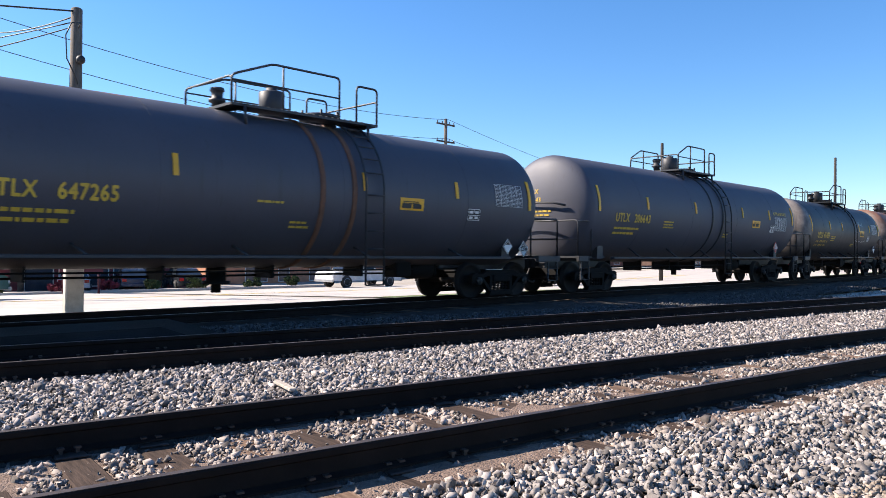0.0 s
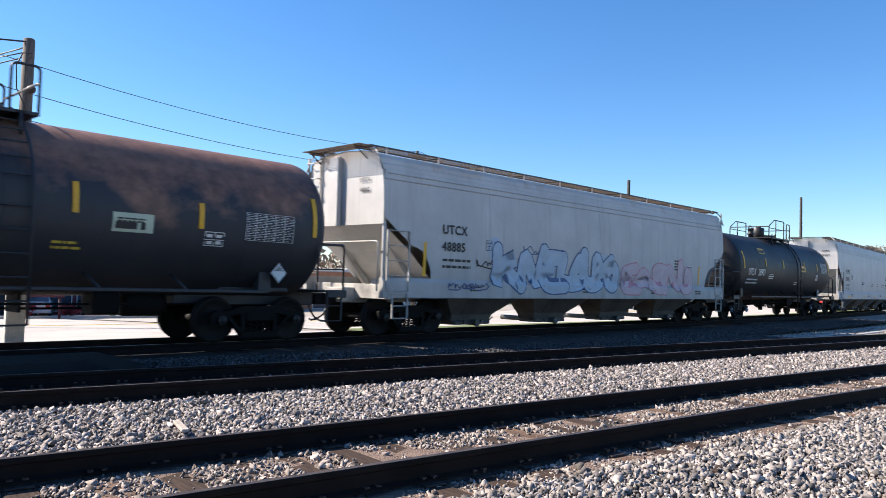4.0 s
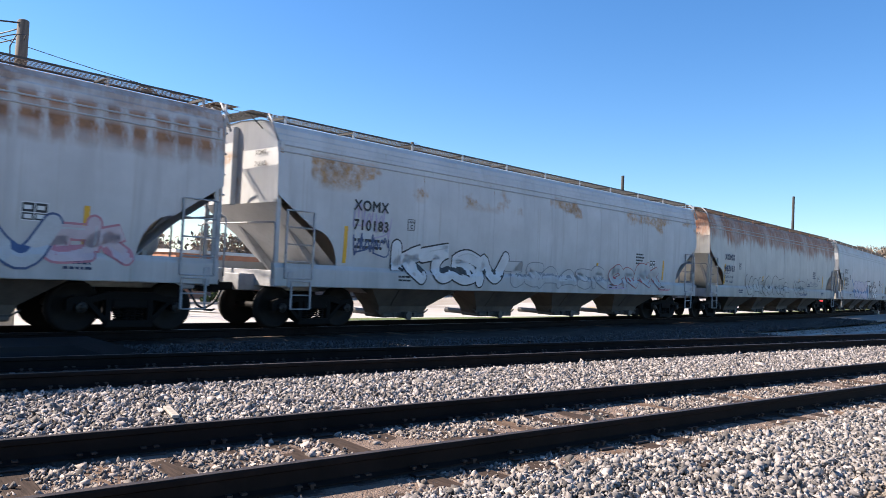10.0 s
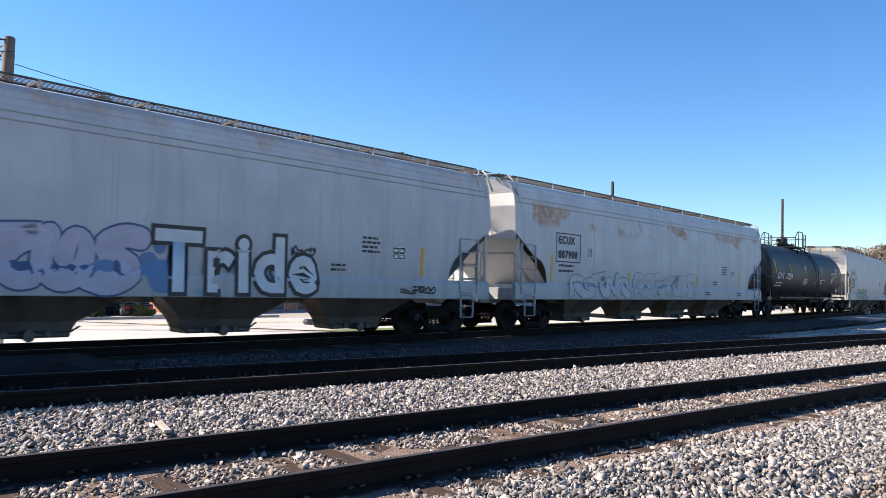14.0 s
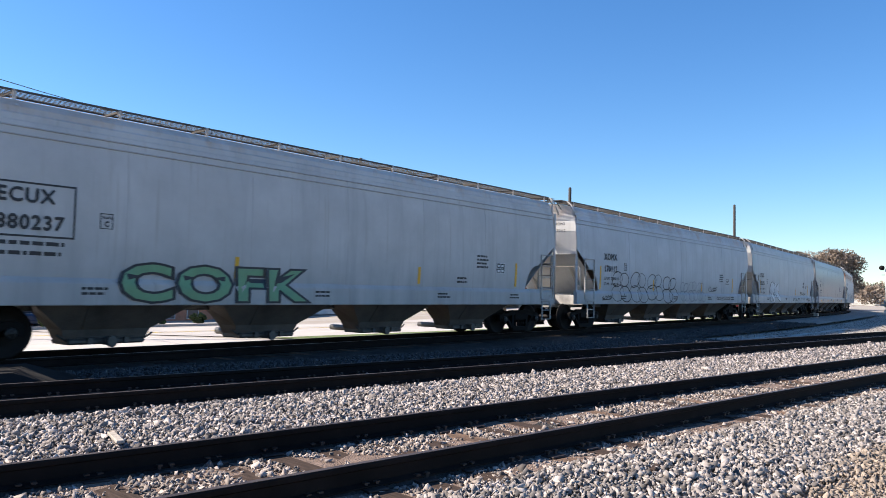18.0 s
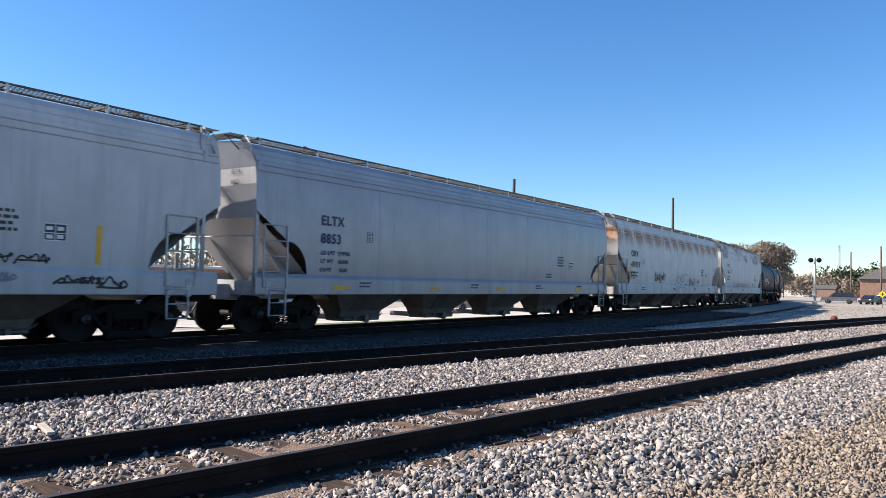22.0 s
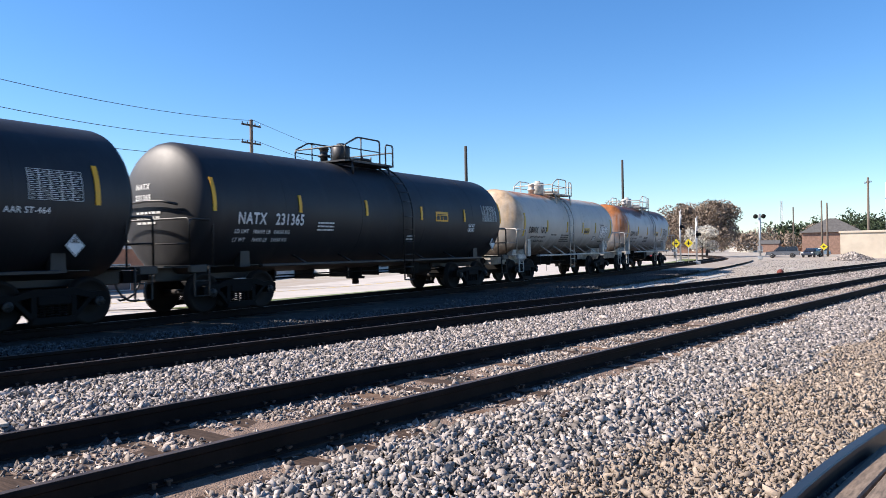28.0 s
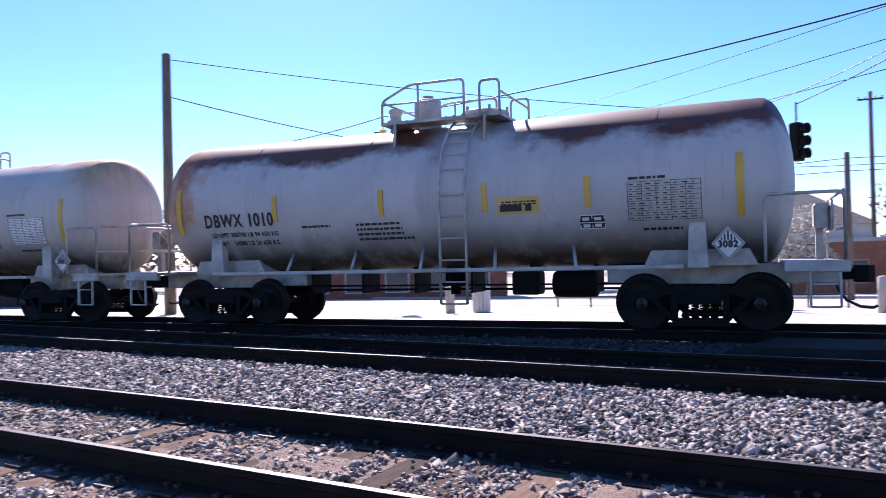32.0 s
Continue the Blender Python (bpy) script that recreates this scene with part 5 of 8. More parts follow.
M_RUSTGRATE = mat("rusty_grating", (0.085, 0.058, 0.042), 0.8, 0.1, 0.4, 1.5, col2=(0.13, 0.095, 0.07))


# ---- the train: paints and cars in order ----
P_UTLX1 = paint("slate_tank_paint", (0.054, 0.057, 0.076), 0.5, top=0.35, zlo=3.45, zhi=4.1, dirt=0.25)
P_UTLX2 = paint("slate_tank_paint_dull", (0.060, 0.063, 0.085), 0.55, top=0.2, zlo=3.5, zhi=4.2, dirt=0.3)
P_UTLX3 = paint("black_tank_paint", (0.0135, 0.015, 0.0205), 0.5, top=0.25, zlo=3.4, zhi=4.2, dirt=0.3, ends=[(-1, 6.4, 0.9, 1.2, (0.27, 0.23, 0.20))])
P_UTLX4 = paint("rusting_black_tank_paint", (0.022, 0.024, 0.031), 0.55, rust=(0.115, 0.058, 0.038), top=1.15, zlo=2.1, zhi=3.9, dirt=0.2, ends=[(-1, 6.75, 0.4, 1.2, (0.33, 0.25, 0.20))])
P_BLACK = paint("new_black_tank_paint", (0.0062, 0.0072, 0.0105), 0.52, dirt=0.05)
P_DBW2 = paint("cream_tank_paint", (0.50, 0.46, 0.40), 0.5, rust=(0.22, 0.085, 0.03), top=0.8, zlo=2.95, zhi=3.9, dirt=1.0, film=(1.95, 1.35), ends=[(-1, 5.85, 0.8, 1.9, (0.58, 0.42, 0.26)), (1, 5.85, 1.3, 2.9, (0.55, 0.36, 0.17))])
P_DBW1 = paint("rust_topped_white_paint", (0.47, 0.455, 0.43), 0.5, rust=(0.06, 0.02, 0.009), top=1.2, zlo=2.95, zhi=3.6, dirt=1.0, film=(1.9, 1.3), bare=(0.9, 0.9), runs=[(3.15, 0.5, 2.2, 0.6)], ends=[(-1, 5.9, 1.5, 1.7, (0.42, 0.14, 0.03))])
T_BLACK = mat("black_trim", (0.018, 0.018, 0.019), 0.5, 0.1, 0.3, 3)
T_SLATE = mat("slate_trim", (0.03, 0.032, 0.038), 0.55, 0.05, 0.3, 3)
T_CREAM = mat("cream_trim", (0.50, 0.46, 0.40), 0.55, 0, 0.4, 3)
T_WHITE = mat("pale_trim", (0.46, 0.44, 0.41), 0.55, 0, 0.35, 2.5)
T_GREY = mat("grey_trim", (0.40, 0.40, 0.41), 0.5, 0, 0.3, 2.5)
H_UTCX = paint("pale_hopper_paint", (0.51, 0.50, 0.48), 0.5, dirt=0.25, rust=(0.26, 0.16, 0.09), runs=[(3.75, 0.9, 2.0, 0.5)], tall=1.128)
H_CLEAN = paint("clean_hopper_paint", (0.50, 0.50, 0.495), 0.45, dirt=0.2, tall=1.128)
H_STREAK = paint("rust_streaked_hopper_paint", (0.56, 0.55, 0.54), 0.5, rust=(0.17, 0.075, 0.03), teeth=(0.46, [(3.62, 0.26, 0.9), (3.36, 0.36, 1.0), (3.08, 0.22, 0.45)], 0.05), runs=[(3.66, 2.2, 1.2, 0.75)], dirt=0.25, tall=1.128)
H_SPOT = paint("rust_spotted_hopper_paint", (0.55, 0.55, 0.545), 0.5, rust=(0.23, 0.125, 0.05), spots=[(2.75, 3.5, 0.56)], dirt=0.25, tall=1.128)
H_TAN = paint("heavily_rusted_hopper_paint", (0.56, 0.54, 0.49), 0.55, rust=(0.17, 0.062, 0.026), runs=[(2.85, 0.55, 4.2, 0.95), (2.95, 0.75, 1.3, 1.0), (3.45, 1.8, 2.2, 0.7)], dirt=0.35, tall=1.128)
H_MILD = paint("lightly_rusted_hopper_paint", (0.50, 0.505, 0.51), 0.5, rust=(0.25, 0.14, 0.07), runs=[(3.62, 0.8, 1.6, 0.6)], dirt=0.25, tall=1.128)
H_SHINY = paint("glossy_grey_hopper_paint", (0.33, 0.335, 0.355), 0.32, dirt=0.2, metal=0.12, dents=1.0, tall=1.128)
H_WARM = paint("warm_white_hopper_paint", (0.65, 0.62, 0.57), 0.5, rust=(0.20, 0.085, 0.035), teeth=(1.55, [(3.56, 0.45, 1.0), (3.38, 0.55, 0.7)], 0.6), spots=[(1.6, 2.3, 0.66)], dirt=0.3, tall=1.128)
H_WARM2 = paint("patchy_white_hopper_paint", (0.60, 0.58, 0.54), 0.5, rust=(0.105, 0.045, 0.028), spots=[(2.95, 3.98, 0.53)], runs=[(3.65, 1.0, 1.5, 0.7)], dirt=0.3, tall=1.128)


def tk(L, R, zc, paint_, trim, ink, mark, label, **kw):
    th = L / 2 - kw.get("end", 1.32)
    d = dict(kind="tank", L=L, R=R, zc=zc, paint=paint_, trim=trim, ink=ink, mark=mark, label=label,
             strips=[(-th + 0.5, -0.10, 0.62, 0.10), (-th + 3.3, 0.05, 0.42, 0.10), (-th * 0.18, 0.05, 0.42, 0.10), (th * 0.30, 0.05, 0.42, 0.10), (th * 0.62, 0.05, 0.42, 0.10), (th - 0.6, -0.10, 0.62, 0.10)],
             panels=[(th - 1.9, -0.05, 1.05, 0.52, 0)], signs=[(th * 0.42, -0.28, 0.72, 0.26)],
             boxes=[(th - 2.9, -0.42, 0.42, 0.26)], notes=[(-th * 0.45, -0.30, 0.7, 3), (th * 0.12, -0.6, 0.5, 2)], placards=[(th - 0.95, -0.82, 0.2, "w")])
    d.update(kw)
    return d


def hp(paint_, trim, ink, mark, label, seed, **kw):
    d = dict(kind="hopper", paint=paint_, trim=trim, ink=ink, mark=mark, label=label, seed=seed,
             strips=[(-8.15, 1.35, 2.1, 0.1), (-3.2, 1.35, 1.75, 0.1), (2.6, 1.35, 1.75, 0.1), (7.2, 1.35, 2.0, 0.1)],
             notes=[(5.2, 2.1, 0.6, 4), (4.3, 1.5, 0.5, 2)], boxes=[(6.2, 1.7, 0.42, 0.28)])
    d.update(kw)
    return d


SP = lambda n, c: plain(n, c, 0.5)
S_SILVER, S_BLUE, S_PINK, S_MAUVE = SP("silver_spray", (0.50, 0.51, 0.52)), SP("pale_blue_spray", (0.40, 0.49, 0.58)), SP("pink_spray", (0.55, 0.42, 0.46)), SP("mauve_spray", (0.42, 0.36, 0.50))
S_RED, S_DARK, S_NAVY, S_ROSE = SP("red_spray", (0.32, 0.05, 0.06)), SP("dark_spray", (0.014, 0.015, 0.02)), SP("navy_spray", (0.05, 0.09, 0.20)), SP("rose_line_spray", (0.50, 0.20, 0.24))
S_BRIGHT, S_PALE, S_LILAC, S_DEEPBLUE, S_TEAL, S_PALEPINK = SP("bright_spray", (0.64, 0.65, 0.66)), SP("pale_spray", (0.54, 0.55, 0.57)), SP("lilac_spray", (0.46, 0.43, 0.52)), SP("deep_blue_spray", (0.11, 0.21, 0.38)), SP("teal_spray", (0.17, 0.36, 0.40)), SP("pale_pink_spray", (0.55, 0.44, 0.46))
S_GREYLINE = SP("grey_line_spray", (0.22, 0.23, 0.25))

R_OLD, Z_OLD = 1.30, 2.31
OLD = dict(end=1.05, truck=4.74, ph=1.0, rh=0.66, dome=0.22, lad=0.43, hx=(-0.64, 0.58, -1.36), jacket_pipe=False, ms=0.335, mx=1.32, mz=-0.42,
           strips=[(-5.6, -0.54, 0.33, 0.11), (-3.22, -0.36, 0.10, 0.10), (-0.87, -0.36, 0.10, 0.10), (1.16, -0.36, 0.10, 0.10), (2.98, -0.36, 0.12, 0.10), (5.35, -0.58, 0.33, 0.11)],
           signs=[(1.44, -0.42, 0.76, 0.28)], boxes=[(2.87, -0.70, 0.42, 0.22)], notes=[(-2.6, -0.50, 0.75, 1), (-1.4, -0.50, 1.2, 4), (3.9, -0.75, 0.7, 1), (3.7, 0.02, 0.6, 1)], placards=[(5.2, -0.98, 0.25, "3082")])
LOADS = [("LD LMT 208700 LB 94 650 KG", -4.80, -0.61, 0.115), ("LT WT   54300 LB 24 650 KG", -4.80, -0.77, 0.115)]
WORDS = [("CAR EQUIPPED WITH", 0.2, 1.74, 0.085), ("VENTED HATCHES", 0.26, 1.63, 0.085), ("DO NOT STEAM", 2.25, 1.76, 0.085), ("CLEAN CAR", 2.32, 1.65, 0.085),
         ("CAR EQUIPPED WITH", 4.25, 1.74, 0.085), ("VENTED HATCHES", 4.31, 1.63, 0.085)]

CARS = [
    tk(20.0, 1.50, 2.28, P_UTLX1, T_SLATE, M_YTEXT, "UTLX  647265", "long slate-grey tank car with yellow lettering and a rusty band", wrap=mat("rusty_band", (0.15, 0.07, 0.04), 0.8), ms=0.34, mx=4.45, mz=-0.42, notes=[(0.1, -0.30, 0.6, 1), (0.9, -0.65, 0.5, 2)], dome=1.7, lad=1.2, ph=1.65, end=1.15, placards=[(7.7, -1.0, 0.19, "w"), (8.4, -1.05, 0.2, "2218")]),
    tk(17.35, 1.54, 2.40, P_UTLX2, T_SLATE, M_YTEXT, "UTLX  206643", "dull slate-grey tank car with yellow lettering", ph=1.25, end=0.65, truck=6.75, ms=0.34, mx=1.6, wrap=T_SLATE, word=("BUTYL ACRYLATE", 13.6, 0.26, 0.15), panels=[(5.6, -0.35, 1.2, 0.52, 0)], placards=[(6.2, -1.0, 0.22, "red")]),
    tk(14.82, 1.41, 2.25, P_UTLX3, T_BLACK, M_YTEXT, "UTLX 41400", "worn black tank car with a stained pale end", words=[("LD LMT  193800 LB 97 800 KG", -5.2, -0.55, 0.12), ("LT WT    69200 LB 31 400 KG", -5.2, -0.72, 0.12)], ph=1.25, end=0.85, mx=1.65, ms=0.36, signs=[(2.2, -0.2, 0.75, 0.3)], scrawls=[(1.3, -0.55, 2.0, 0.22), (1.9, 0.2, 0.9, 0.4)]),
    tk(14.55, 1.46, 2.32, P_UTLX4, T_SLATE, M_YTEXT, "UTLX 641973", "black tank car rusting brown along its top", ph=1.25, end=0.7, ms=0.35, mx=0.95, wrap=T_SLATE, dome=-0.8, strips=[(-6.25, -0.1, 0.62, 0.1), (-3.4, -0.05, 0.42, 0.1), (-1.3, -0.05, 0.42, 0.1), (1.05, -0.1, 0.40, 0.1), (3.4, -0.2, 0.26, 0.1), (6.1, -0.2, 0.6, 0.1)], signs=[(1.75, -0.35, 0.75, 0.32)], boxes=[(3.55, -0.5, 0.42, 0.26)], panels=[(4.45, -0.35, 1.15, 0.52, 0)], placards=[(5.4, -0.95, 0.2, "w")], sign_mat=plain("pale_green_sign", (0.5, 0.56, 0.42))),
    hp(H_UTCX, T_WHITE, M_INK, "UTCX 48885", "pale grey covered hopper with blue and pink graffiti", 3, ms=0.29, mx=1.72, mz=2.33, walkway=M_RUSTGRATE, L=20.4, graffiti=[(-6.2, 1.0, 1.5, 1.9, 1, S_SILVER, S_DARK, 3), (-5.4, 6.6, 0.95, 2.25, 6, S_BLUE, S_NAVY, 1), (1.4, 5.2, 0.95, 2.1, 5, S_PINK, S_ROSE, 1), (-7.3, 1.7, 0.98, 1.25, 3, S_BLUE, S_NAVY, 3), (-4.2, 2.2, 1.9, 2.3, 2, S_BLUE, S_NAVY, 3)], dots=[(-5.6, 7.0, 0.95, 2.1, 12, S_BLUE)]),
    tk(15.85, 1.46, 2.27, P_BLACK, T_BLACK, M_WHITE, "UTLX  28951", "glossy black tank car with white lettering", end=0.85, ph=1.4, caps=True, signs=[(1.6, -0.05, 0.72, 0.28), (-4.2, 0.6, 0.72, 0.24)], placards=[(5.6, -1.05, 0.2, "3082")]),
    hp(H_CLEAN, T_WHITE, M_INK, "XOMX 720873", "clean pale grey covered hopper with black lettering", 4, words=WORDS, mx=1.7, mz=2.27, ms=0.31, load=("LD LMT  220400", "LT WT    65600"), L=20.87, caps=True, strips=[(-7.3, 0.96, 1.04, 0.7), (-2.5, 0.96, 1.04, 0.3), (1.2, 0.96, 1.04, 0.3), (5.5, 0.96, 1.04, 0.4)], notes=[(-3.0, 1.8, 0.8, 2), (5.79, 2.2, 0.8, 2), (5.78, 1.78, 0.6, 3), (8.0, 1.74, 0.4, 3)]),
    hp(H_STREAK, T_GREY, M_NAVY_INK, "ECUX 882251", "grey covered hopper with long rust streaks and pale graffiti", 5, L=20.74, frame=True, ms=0.33, mx=1.5, mz=2.2, walkway=M_RUSTGRATE, graffiti=[(-8.3, 1.5, 0.90, 1.65, 2, S_RED, S_DARK, 1), (-6.9, 4.1, 0.88, 1.95, 6, S_SILVER, S_GREYLINE, 1), (-2.9, 4.4, 0.90, 1.75, 5, S_SILVER, S_GREYLINE, 0), (2.2, 4.3, 0.90, 1.85, 4, S_SILVER, S_NAVY, 1), (6.6, 1.4, 1.1, 1.85, 2, S_PALEPINK, S_ROSE, 1), (-5.4, 0.8, 1.6, 2.0, 1, S_SILVER, S_RED, 3)]),
    hp(H_SPOT, T_GREY, M_INK, "XOMX 710183", "grey covered hopper with ochre rust spots and bold graffiti", 6, L=20.84, mz=2.46, graffiti=[(-7.9, 1.2, 1.7, 2.9, 2, S_SILVER, S_MAUVE, 3), (-7.9, 1.2, 1.4, 2.2, 2, S_SILVER, S_NAVY, 3), (-6.6, 4.2, 0.95, 1.95, 4, S_BRIGHT, S_DARK, 1), (-2.2, 5.4, 0.95, 1.65, 6, S_SILVER, S_GREYLINE, 0), (3.4, 3.6, 1.05, 1.85, 4, S_SILVER, S_RED, 0), (3.2, 1.4, 0.95, 1.15, 1, S_SILVER, S_MAUVE, 3), (6.8, 1.0, 0.92, 1.12, 1, S_SILVER, S_ROSE, 3)]),
    hp(H_TAN, T_GREY, M_NAVY_INK, "XOMX 462163", "dirty grey covered hopper with broad brown rust runs", 7, load=("LD LMT  81 400", "LT WT    61800"), L=20.59, mx=1.35, mz=2.27, ms=0.32, walkway=M_RUSTGRATE, graffiti=[(-5.4, 3.5, 0.92, 1.85, 4, S_SILVER, S_DARK, 0), (-1.7, 2.6, 0.95, 1.8, 3, S_SILVER, S_DARK, 0), (1.9, 2.3, 1.0, 1.75, 4, S_SILVER, S_DARK, 0), (-8.3, 0.9, 1.5, 2.1, 1, S_SILVER, S_GREYLINE, 3), (4.6, 1.8, 1.35, 1.75, 2, S_SILVER, S_GREYLINE, 3), (2.6, 1.4, 0.92, 1.15, 2, S_SILVER, S_NAVY, 3)]),
    hp(H_MILD, T_WHITE, M_INK, "ECUX 880002", "pale blue-grey covered hopper with mauve and blue graffiti", 8, load=("LD LMT 217800", "LT WT   68100"), L=20.53, mz=2.32, mx=1.5, ms=0.34, graffiti=[(-4.7, 4.6, 0.88, 2.1, 5, S_LILAC, S_NAVY, 1), (-7.9, 1.1, 1.62, 1.82, 1, S_SILVER, S_DARK, 3), (-5.3, 0.8, 1.2, 1.45, 1, S_SILVER, S_DARK, 3), (3.1, 0.8, 1.6, 1.95, 1, S_SILVER, S_DARK, 3), (6.4, 1.3, 0.9, 1.15, 2, S_SILVER, S_DARK, 3)], tags=[("Tride", 0.1, 0.98, 1.42, 1.08, S_BRIGHT, S_DARK)], dots=[(-5.6, 2.6, 0.9, 2.1, 14, S_DEEPBLUE), (-1.2, 2.0, 0.9, 1.7, 9, S_DEEPBLUE), (0.0, 3.4, 0.9, 1.5, 6, S_TEAL)]),
    hp(H_SPOT, T_GREY, M_INK, "ECUX 887908", "grey covered hopper with patchy rust and thin graffiti", 9, L=20.65, mz=2.42, frame=True, graffiti=[(-7.0, 3.8, 0.88, 1.65, 5, S_SILVER, S_GREYLINE, 1), (-2.7, 5.0, 0.88, 1.8, 7, S_SILVER, S_GREYLINE, 0)]),
    tk(17.36, 1.46, 2.27, P_BLACK, T_BLACK, M_WHITE, "XOMX  130304", "clean black tank car with white lettering and blue bearing caps", end=0.85, ph=0.95, dome=-0.1, caps=True, ms=0.44, notes=[(-1.6, -0.30, 0.9, 4), (-1.6, 0.35, 0.6, 2), (2.2, -0.3, 0.5, 3)], signs=[(5.1, -0.1, 0.75, 0.3)], scrawls=[(1.0, -0.65, 0.4, 0.6), (2.6, -0.35, 0.7, 0.16)]),
    hp(H_UTCX, T_WHITE, M_INK, "ECUX 880237", "pale covered hopper with one small green graffiti piece", 10, L=20.8, frame=True, mx=1.6, mz=2.40, tags=[("COFK", -5.7, 0.95, 0.82, 1.85, SP("pale_green_spray", (0.17, 0.34, 0.17)), S_DARK)]),
    hp(H_MILD, T_WHITE, M_INK, "XOMX 170112", "pale covered hopper with looping black outline graffiti", 11, mz=2.34, load=("LD LMT 218400 LB", "LT WT   67600 LB"), L=20.56, graffiti=[(-7.2, 6.6, 0.92, 2.0, 4, S_SILVER, S_DARK, 2), (-0.2, 3.2, 0.95, 1.8, 3, S_SILVER, S_GREYLINE, 2), (-8.1, 1.0, 0.92, 1.2, 1, S_SILVER, S_DARK, 3), (3.6, 1.2, 1.3, 1.7, 1, S_SILVER, S_DARK, 3), (4.6, 2.2, 0.92, 1.2, 3, S_SILVER, S_DARK, 3)]),
    hp(H_CLEAN, T_WHITE, M_INK, "ECUX 880582", "pale covered hopper with one outlined graffiti figure", 12, load=("LD LMT  218700 LB", "LT WT    67300 LB"), L=20.53, mx=1.25, mz=2.22, graffiti=[(-5.6, 2.6, 0.92, 2.15, 2, S_BRIGHT, S_DARK, 1), (1.4, 1.6, 0.92, 1.25, 2, S_SILVER, S_DARK, 3), (4.4, 2.0, 1.25, 1.6, 3, S_SILVER, S_DARK, 3), (4.4, 1.4, 1.0, 1.25, 2, S_SILVER, S_GREYLINE, 3), (6.4, 1.5, 0.90, 1.2, 2, S_SILVER, S_DARK, 3)]),
    hp(H_SHINY, T_GREY, M_NAVY_INK, "ELTX 8853", "glossy blue-grey covered hopper with shallow dents", 13, mz=2.41, load=("LD LMT  219700", "LT WT    66300", "CU FT      6260"), L=20.68, strips=[(-7.4, 0.96, 1.06, 0.6), (-3.2, 0.96, 1.06, 0.5), (0.6, 0.96, 1.06, 0.5), (6.8, 0.96, 1.06, 0.6)], strip_mat=plain("amber_reflector", (0.65, 0.36, 0.04), 0.5)),
    hp(H_WARM, T_WHITE, M_INK, "CBFX 470159", "warm white covered hopper with rust below the roof edge", 14, words=[("LD LMT 220500", -8.25, 1.68, 0.12), ("LT WT   65500", -8.25, 1.5, 0.12)], mx=1.45, ms=0.35, mz=2.46, L=20.51, graffiti=[(-4.3, 1.9, 1.35, 2.1, 3, S_SILVER, S_DARK, 3), (-4.2, 1.7, 1.3, 1.9, 3, S_SILVER, S_DARK, 3), (-0.2, 2.2, 1.0, 1.9, 3, S_SILVER, S_DARK, 0), (2.4, 1.4, 1.1, 1.8, 2, S_SILVER, S_DARK, 3)]),
    hp(H_WARM2, T_WHITE, M_INK, "AMCX 104203", "white covered hopper with rust patches under the roof edge", 15, L=20.35, ms=0.3, graffiti=[(-5.2, 3.4, 1.05, 1.9, 5, S_SILVER, S_GREYLINE, 3), (-1.4, 3.6, 1.05, 1.8, 5, S_SILVER, S_ROSE, 3)]),
    tk(16.29, 1.47, 2.28, P_BLACK, T_BLACK, M_WHITE, "TCBX  231297", "clean black tank car with white lettering", end=0.6, ph=1.05, rh=0.68, mx=1.45, ms=0.42, words=[("LD LMT  210700 LB   95550 KG", -5.7, -0.62, 0.12), ("LT WT     75300 LB   34150 KG", -5.7, -0.79, 0.12), ("AAR ST-464", 5.2, -0.28, 0.15)]),
    tk(16.12, 1.47, 2.28, P_BLACK, T_BLACK, M_WHITE, "NATX  231365", "clean black tank car with white lettering and yellow strips", end=0.62, words=[("LD LMT   186600 LB   84650 KG", -6.2, -0.56, 0.12), ("LT WT     76400 LB   34650 KG", -6.2, -0.74, 0.12)], ph=1.0, rh=0.68, dome=-0.3, mx=1.2, ms=0.36, signs=[(2.4, -0.12, 0.75, 0.3)], strips=[(-6.9, -0.10, 0.62, 0.10), (-4.1, -0.05, 0.36, 0.10), (-1.33, -0.05, 0.36, 0.10), (1.5, -0.1, 0.30, 0.10), (4.2, -0.1, 0.30, 0.10), (6.9, -0.10, 0.62, 0.10)]),
    tk(14.4, R_OLD, Z_OLD, P_DBW2, T_CREAM, M_INK, "DBWX  1012", "cream-white tank car with yellow-brown rust stains", **{**OLD, "mx": 1.12, "end": 0.85, "dome": -0.35, "lad": -0.2, "strip_mat": plain("faded_yellow_strip", (0.60, 0.40, 0.05)), "sign_mat": plain("faded_yellow_sign", (0.62, 0.45, 0.12)), "panels": [(3.75, -0.60, 1.1, 0.56, 2)], "words": LOADS}),
    tk(14.4, R_OLD, Z_OLD, P_DBW1, T_WHITE, M_INK, "DBWX 1010", "white tank car with dark rust on top, last of the train", **{**OLD, "strip_mat": plain("faded_amber_strip", (0.62, 0.38, 0.05)), "sign_mat": plain("faded_amber_sign", (0.60, 0.42, 0.14)), "panels": [(3.68, -0.60, 1.15, 0.58, 1)], "words": LOADS}),
]
GAPS = [-4.77, 15.54, 33.19, 48.45, 63.48, 83.8, 100.16, 121.45, 142.45, 163.74, 184.63, 205.84, 226.85, 245.12, 265.92, 287.07, 307.82, 329.06, 349.91, 370.66, 388.18, 404.12, 418.25, 432.82]
RUN_T = [0, 4, 8, 12, 16, 20, 24, 28, 30, 31, 32]
RUN_S = [0.0, -53.85, -108.26, -163.04, -217.55, -271.52, -325.56, -379.17, -405.41, -419.03, -431.82]


